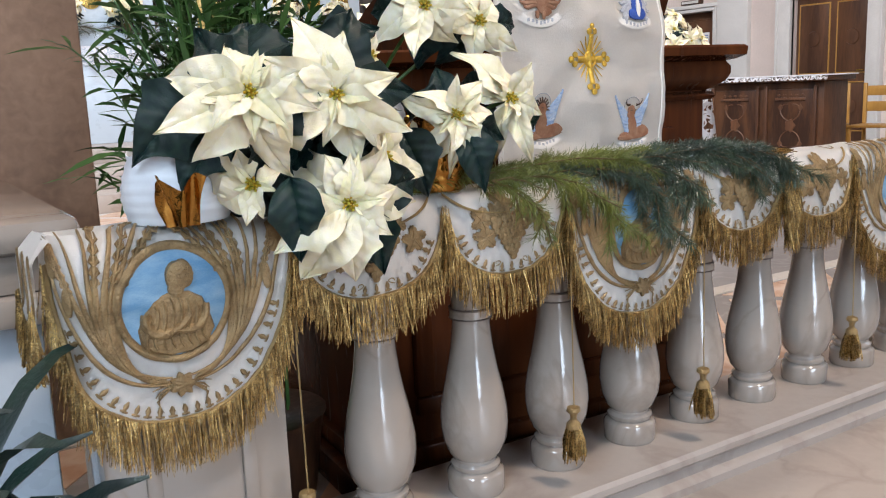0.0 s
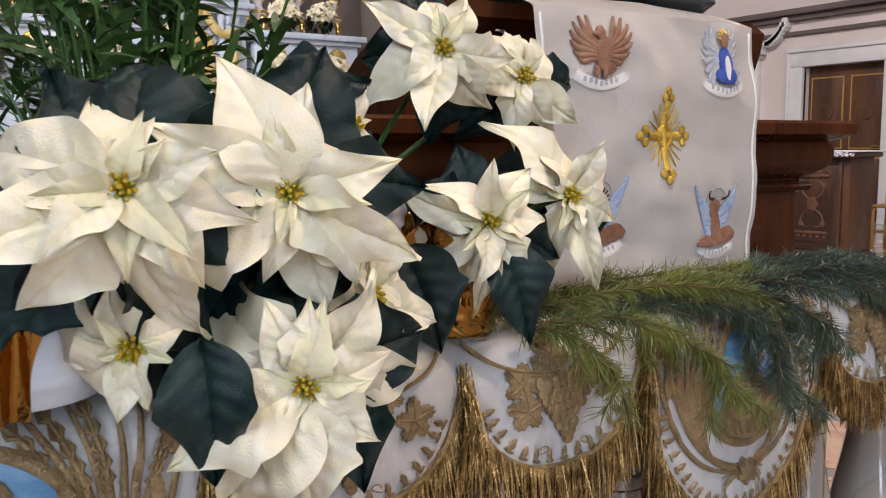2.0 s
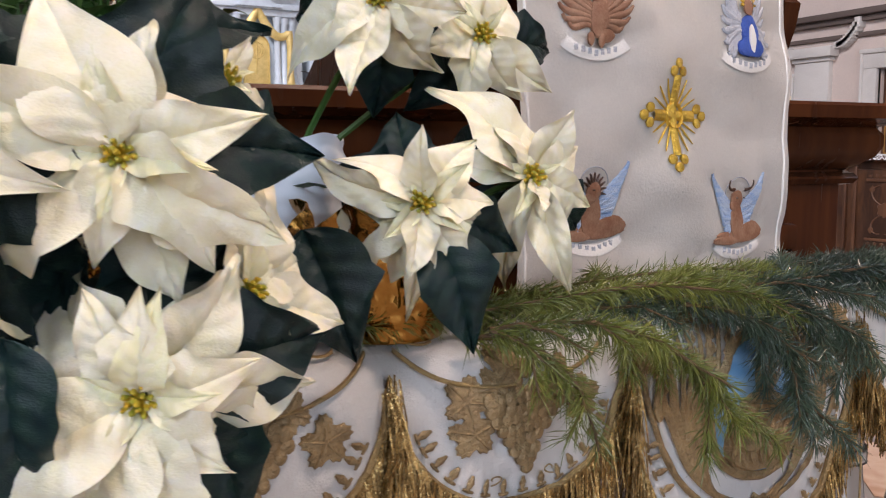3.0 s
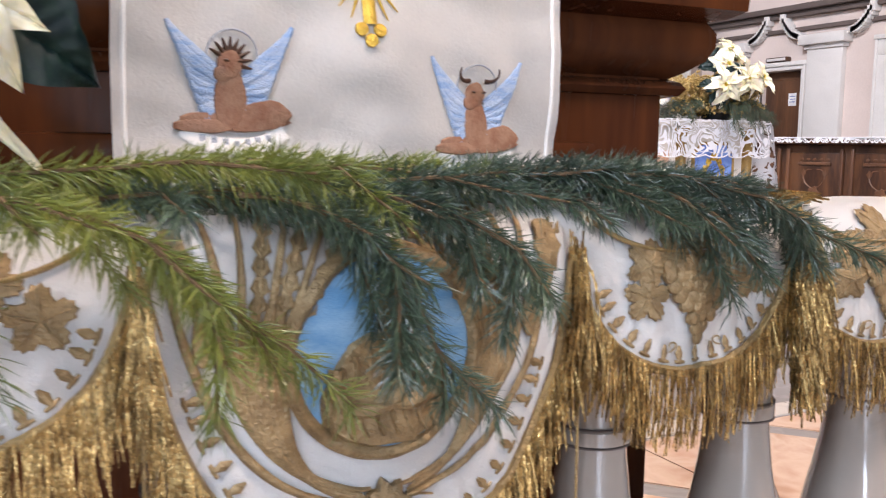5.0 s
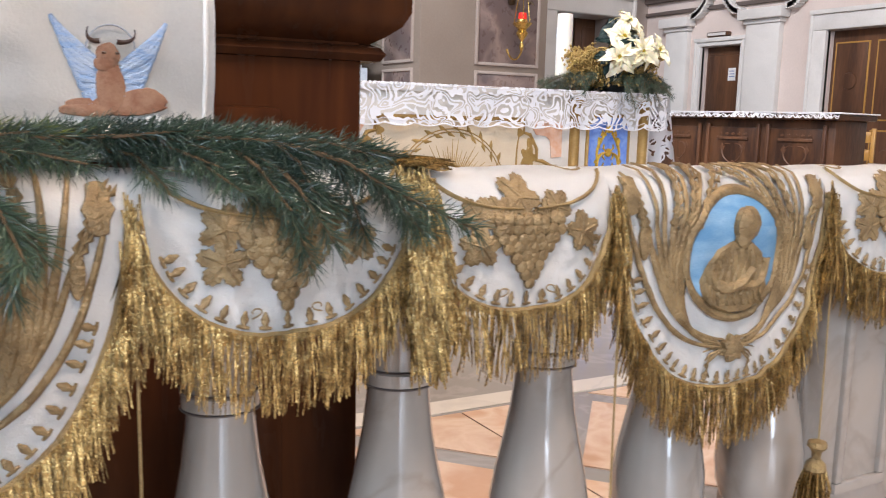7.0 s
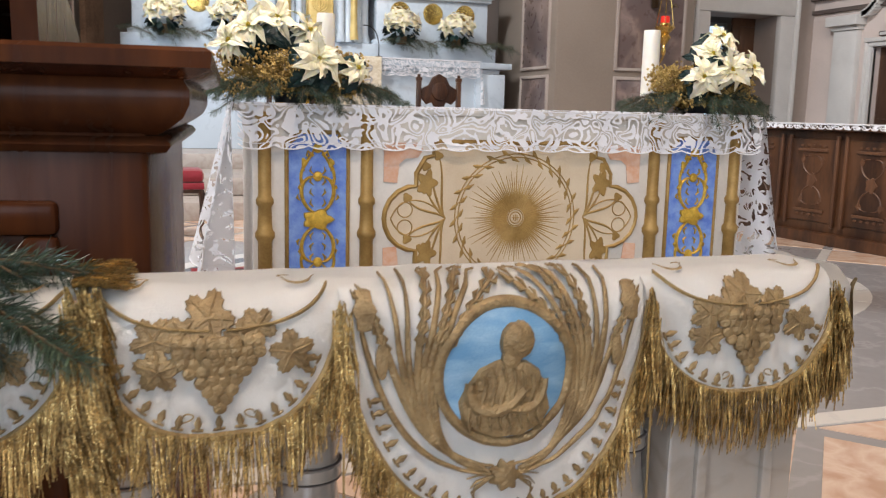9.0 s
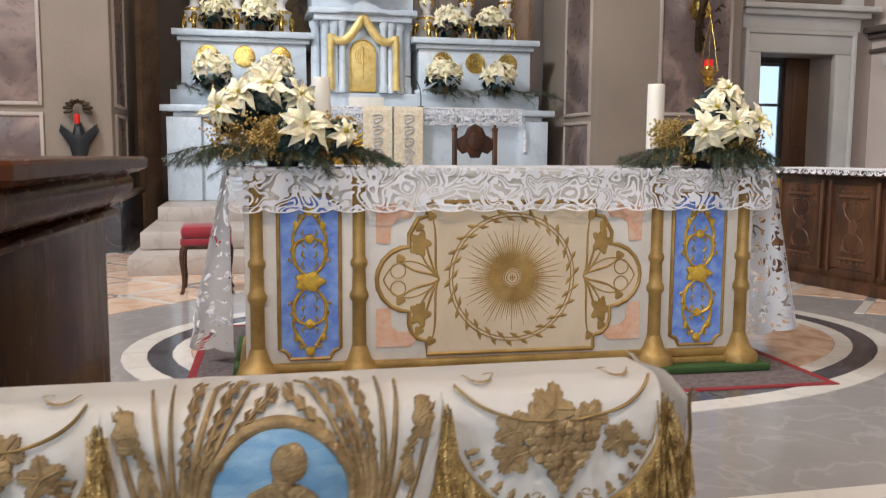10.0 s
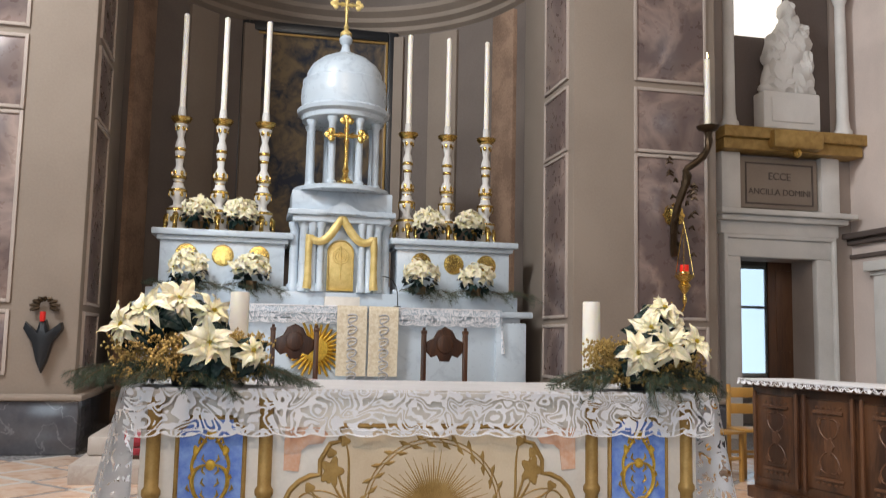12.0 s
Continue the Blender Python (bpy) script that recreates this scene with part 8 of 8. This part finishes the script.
sl = thing("sanctuary_lamp", 4.22, 8.55, 2.08, "gilt hanging lamp with red glass", "lamp")
part("bowl", lathe(bmesh.new(), [(0.0, -0.35), (0.02, -0.33), (0.03, -0.28), (0.015, -0.22), (0.05, -0.17), (0.08, -0.12), (0.05, -0.08), (0.09, -0.04), (0.13, 0.0), (0.07, 0.02), (0.06, 0.05)], 0, 0, 18), GOLD, sl)
part("red_glass", lathe(bmesh.new(), [(0.05, 0.05), (0.055, 0.07), (0.05, 0.13), (0.042, 0.12), (0.0, 0.06)], 0, 0, 16), glow("lit red glass", (0.7, 0.02, 0.01), 0.5), sl)
part("bracket", tube(bmesh.new(), bez((0, 0.0, -0.35), (0, 0.1, -0.5), (0, 0.25, -0.45), (0, 0.34, -0.3), 10), 0.012, 8), GOLD, sl)
for k in range(3):
    a = 2.094 * k
    part("chain", tube(bmesh.new(), [(0.12 * math.cos(a), 0.12 * math.sin(a), 0.0), (0.06 * math.cos(a), 0.06 * math.sin(a), 0.35), (0, 0, 0.62)], 0.006, 5), GOLD, sl)
part("hanger", tube(bmesh.new(), bez((0, 0, 0.62), (0, 0.02, 0.75), (0, 0.2, 0.78), (0, 0.36, 0.74), 8), 0.012, 8), GOLD, sl)

lw = thing("wall_sconce", -2.88, 8.86, 1.25, "dark bronze sconce with red glass on the pier", "sconce")
part("eagle_bracket", slab(bmesh.new(), [(0, -0.42), (0.05, -0.3), (0.10, -0.1), (0.20, 0.05), (0.18, 0.12), (0.06, 0.02), (0.03, 0.14), (-0.03, 0.14), (-0.06, 0.02), (-0.18, 0.12), (-0.20, 0.05), (-0.10, -0.1), (-0.05, -0.3)], lambda u, v, h: Vector((u, -h, v)), 0.10), BLACK, lw, "dark bronze wing-shaped bracket")
part("red_glass", lathe(bmesh.new(), [(0.02, 0.12), (0.03, 0.15), (0.028, 0.22), (0.0, 0.22)], 0, -0.10, 14), glow("lit red glass cup", (0.5, 0.015, 0.01), 0.25), lw)
bm = bmesh.new()
for k in range(9):
    a = -0.3 + k * 0.47
    tube(bm, [(0.05 * math.cos(a), -0.03, 0.28 + 0.05 * math.sin(a)), (0.09 * math.cos(a), -0.03, 0.28 + 0.08 * math.sin(a)), (0.15 * math.cos(a), -0.03, 0.27 + 0.11 * math.sin(a))], [0.01, 0.025, 0.012], 6)
part("gilt_spray", bm, IRON, lw)


# ---- marble inlay of the sanctuary floor ----
flo = bpy.data.objects["floor_sanctuary"]


def inlay(name, outline, z, mat, h=0.004):
    bm = bmesh.new()
    a = [bm.verts.new((u, v, z)) for u, v in outline]
    b = [bm.verts.new((u, v, z + h)) for u, v in outline]
    n = len(outline)
    for i in range(n):
        bm.faces.new((a[i], a[(i + 1) % n], b[(i + 1) % n], b[i]))
    bm.faces.new(b)
    bmesh.ops.recalc_face_normals(bm, faces=bm.faces[:])
    return part(name, bm, mat, flo, smooth=False)


def strip(name, x0, x1, y0, y1, z, mat):
    return inlay(name, [(x0, y0), (x1, y0), (x1, y1), (x0, y1)], z, mat)


# pink band with grey lozenges along the rail
C_ = 0.86
for k in range(-6, 8):
    x0 = -0.86 + C_ * k
    xa, xb, ya, yb, g = x0 + 0.003, x0 + C_ - 0.003, 0.30, 1.245, 0.075
    cx, cy = (xa + xb) / 2, (ya + yb) / 2
    hx, hy = (xb - xa) / 2, (yb - ya) / 2
    inlay("tile", [(cx - hx + g, cy), (cx, cy - hy + g), (cx + hx - g, cy), (cx, cy + hy - g)], 0.0, FLOOR_PINK)
    for sx in (-1, 1):
        for sy in (-1, 1):
            tri_ = [(cx + sx * hx, cy + sy * (g * 0.6)), (cx + sx * hx, cy + sy * hy), (cx + sx * g * 0.6, cy + sy * hy)]
            inlay("tile", tri_ if sx * sy > 0 else tri_[::-1], 0.0, FLOOR_PINK)
for k in range(8):
    strip("marble_strip", -4.6 + 1.5 * k, -4.6 + 1.5 * k + 1.496, 1.265, 1.365, 0.0, FLOOR_WHITE)


def ellipse_ring(r0, r1, mat, n=28):
    for k in range(n):
        a0, a1 = 2 * math.pi * k / n + 0.002, 2 * math.pi * (k + 1) / n - 0.002
        am = (a0 + a1) / 2
        P = lambda r, a: (0.42 + (2.28 - r) * math.cos(a), 3.86 + (1.62 - r) * math.sin(a))
        inlay("ring_piece", [P(r0, a0), P(r0, am), P(r0, a1), P(r1, a1), P(r1, am), P(r1, a0)], 0.0, mat)


ellipse_ring(0.0, 0.13, FLOOR_WHITE)
ellipse_ring(0.134, 0.26, FLOOR_BLACK)
ellipse_ring(0.264, 0.36, FLOOR_WHITE)
inlay("inner_field", [(0.42 + 1.915 * math.cos(2 * math.pi * k / 64), 3.86 + 1.255 * math.sin(2 * math.pi * k / 64)) for k in range(64)], -0.001, FLOOR_PINK)

# lozenges of pink marble between white strips beyond the altar
D_, GAP = 0.60, 0.075
tile_me = None
for i in range(-9, 10):
    for j in range(-9, 10):
        u, v = i * D_, j * D_
        x, y = (u - v) * 0.7071, 5.0 + (u + v) * 0.7071
        if not (-5.0 < x < 6.0 and 2.0 < y < 8.6):
            continue
        if ((x - 0.42) / 2.75) ** 2 + ((y - 3.86) / 2.1) ** 2 < 1 or (y < 2.6 and abs(x) < 3):
            continue
        if tile_me is None:
            h = (D_ - GAP) / 2
            tile_me = mesh_of("tile", boxed(-h, h, -h, h, 0.0, 0.005, 0.001), FLOOR_PINK, False)
        ob = part("tile", tile_me, None, flo)
        ob.matrix_local = pose(x, y, 0.0, 0, 0, 45)
        if (i + j) % 2 == 0:
            st_ = part("marble_strip", boxed(-D_ / 2, D_ / 2, -GAP / 2 + 0.004, GAP / 2 - 0.004, 0.0, 0.0045), FLOOR_WHITE, flo, smooth=False)
            st_.matrix_local = pose(x - 0.7071 * D_ / 2, y + 0.7071 * D_ / 2, 0, 0, 0, 45)
        else:
            st_ = part("marble_strip", boxed(-D_ / 2, D_ / 2, -GAP / 2 + 0.004, GAP / 2 - 0.004, 0.0, 0.0045), FLOOR_WHITE, flo, smooth=False)
            st_.matrix_local = pose(x + 0.7071 * D_ / 2, y + 0.7071 * D_ / 2, 0, 0, 0, -45)
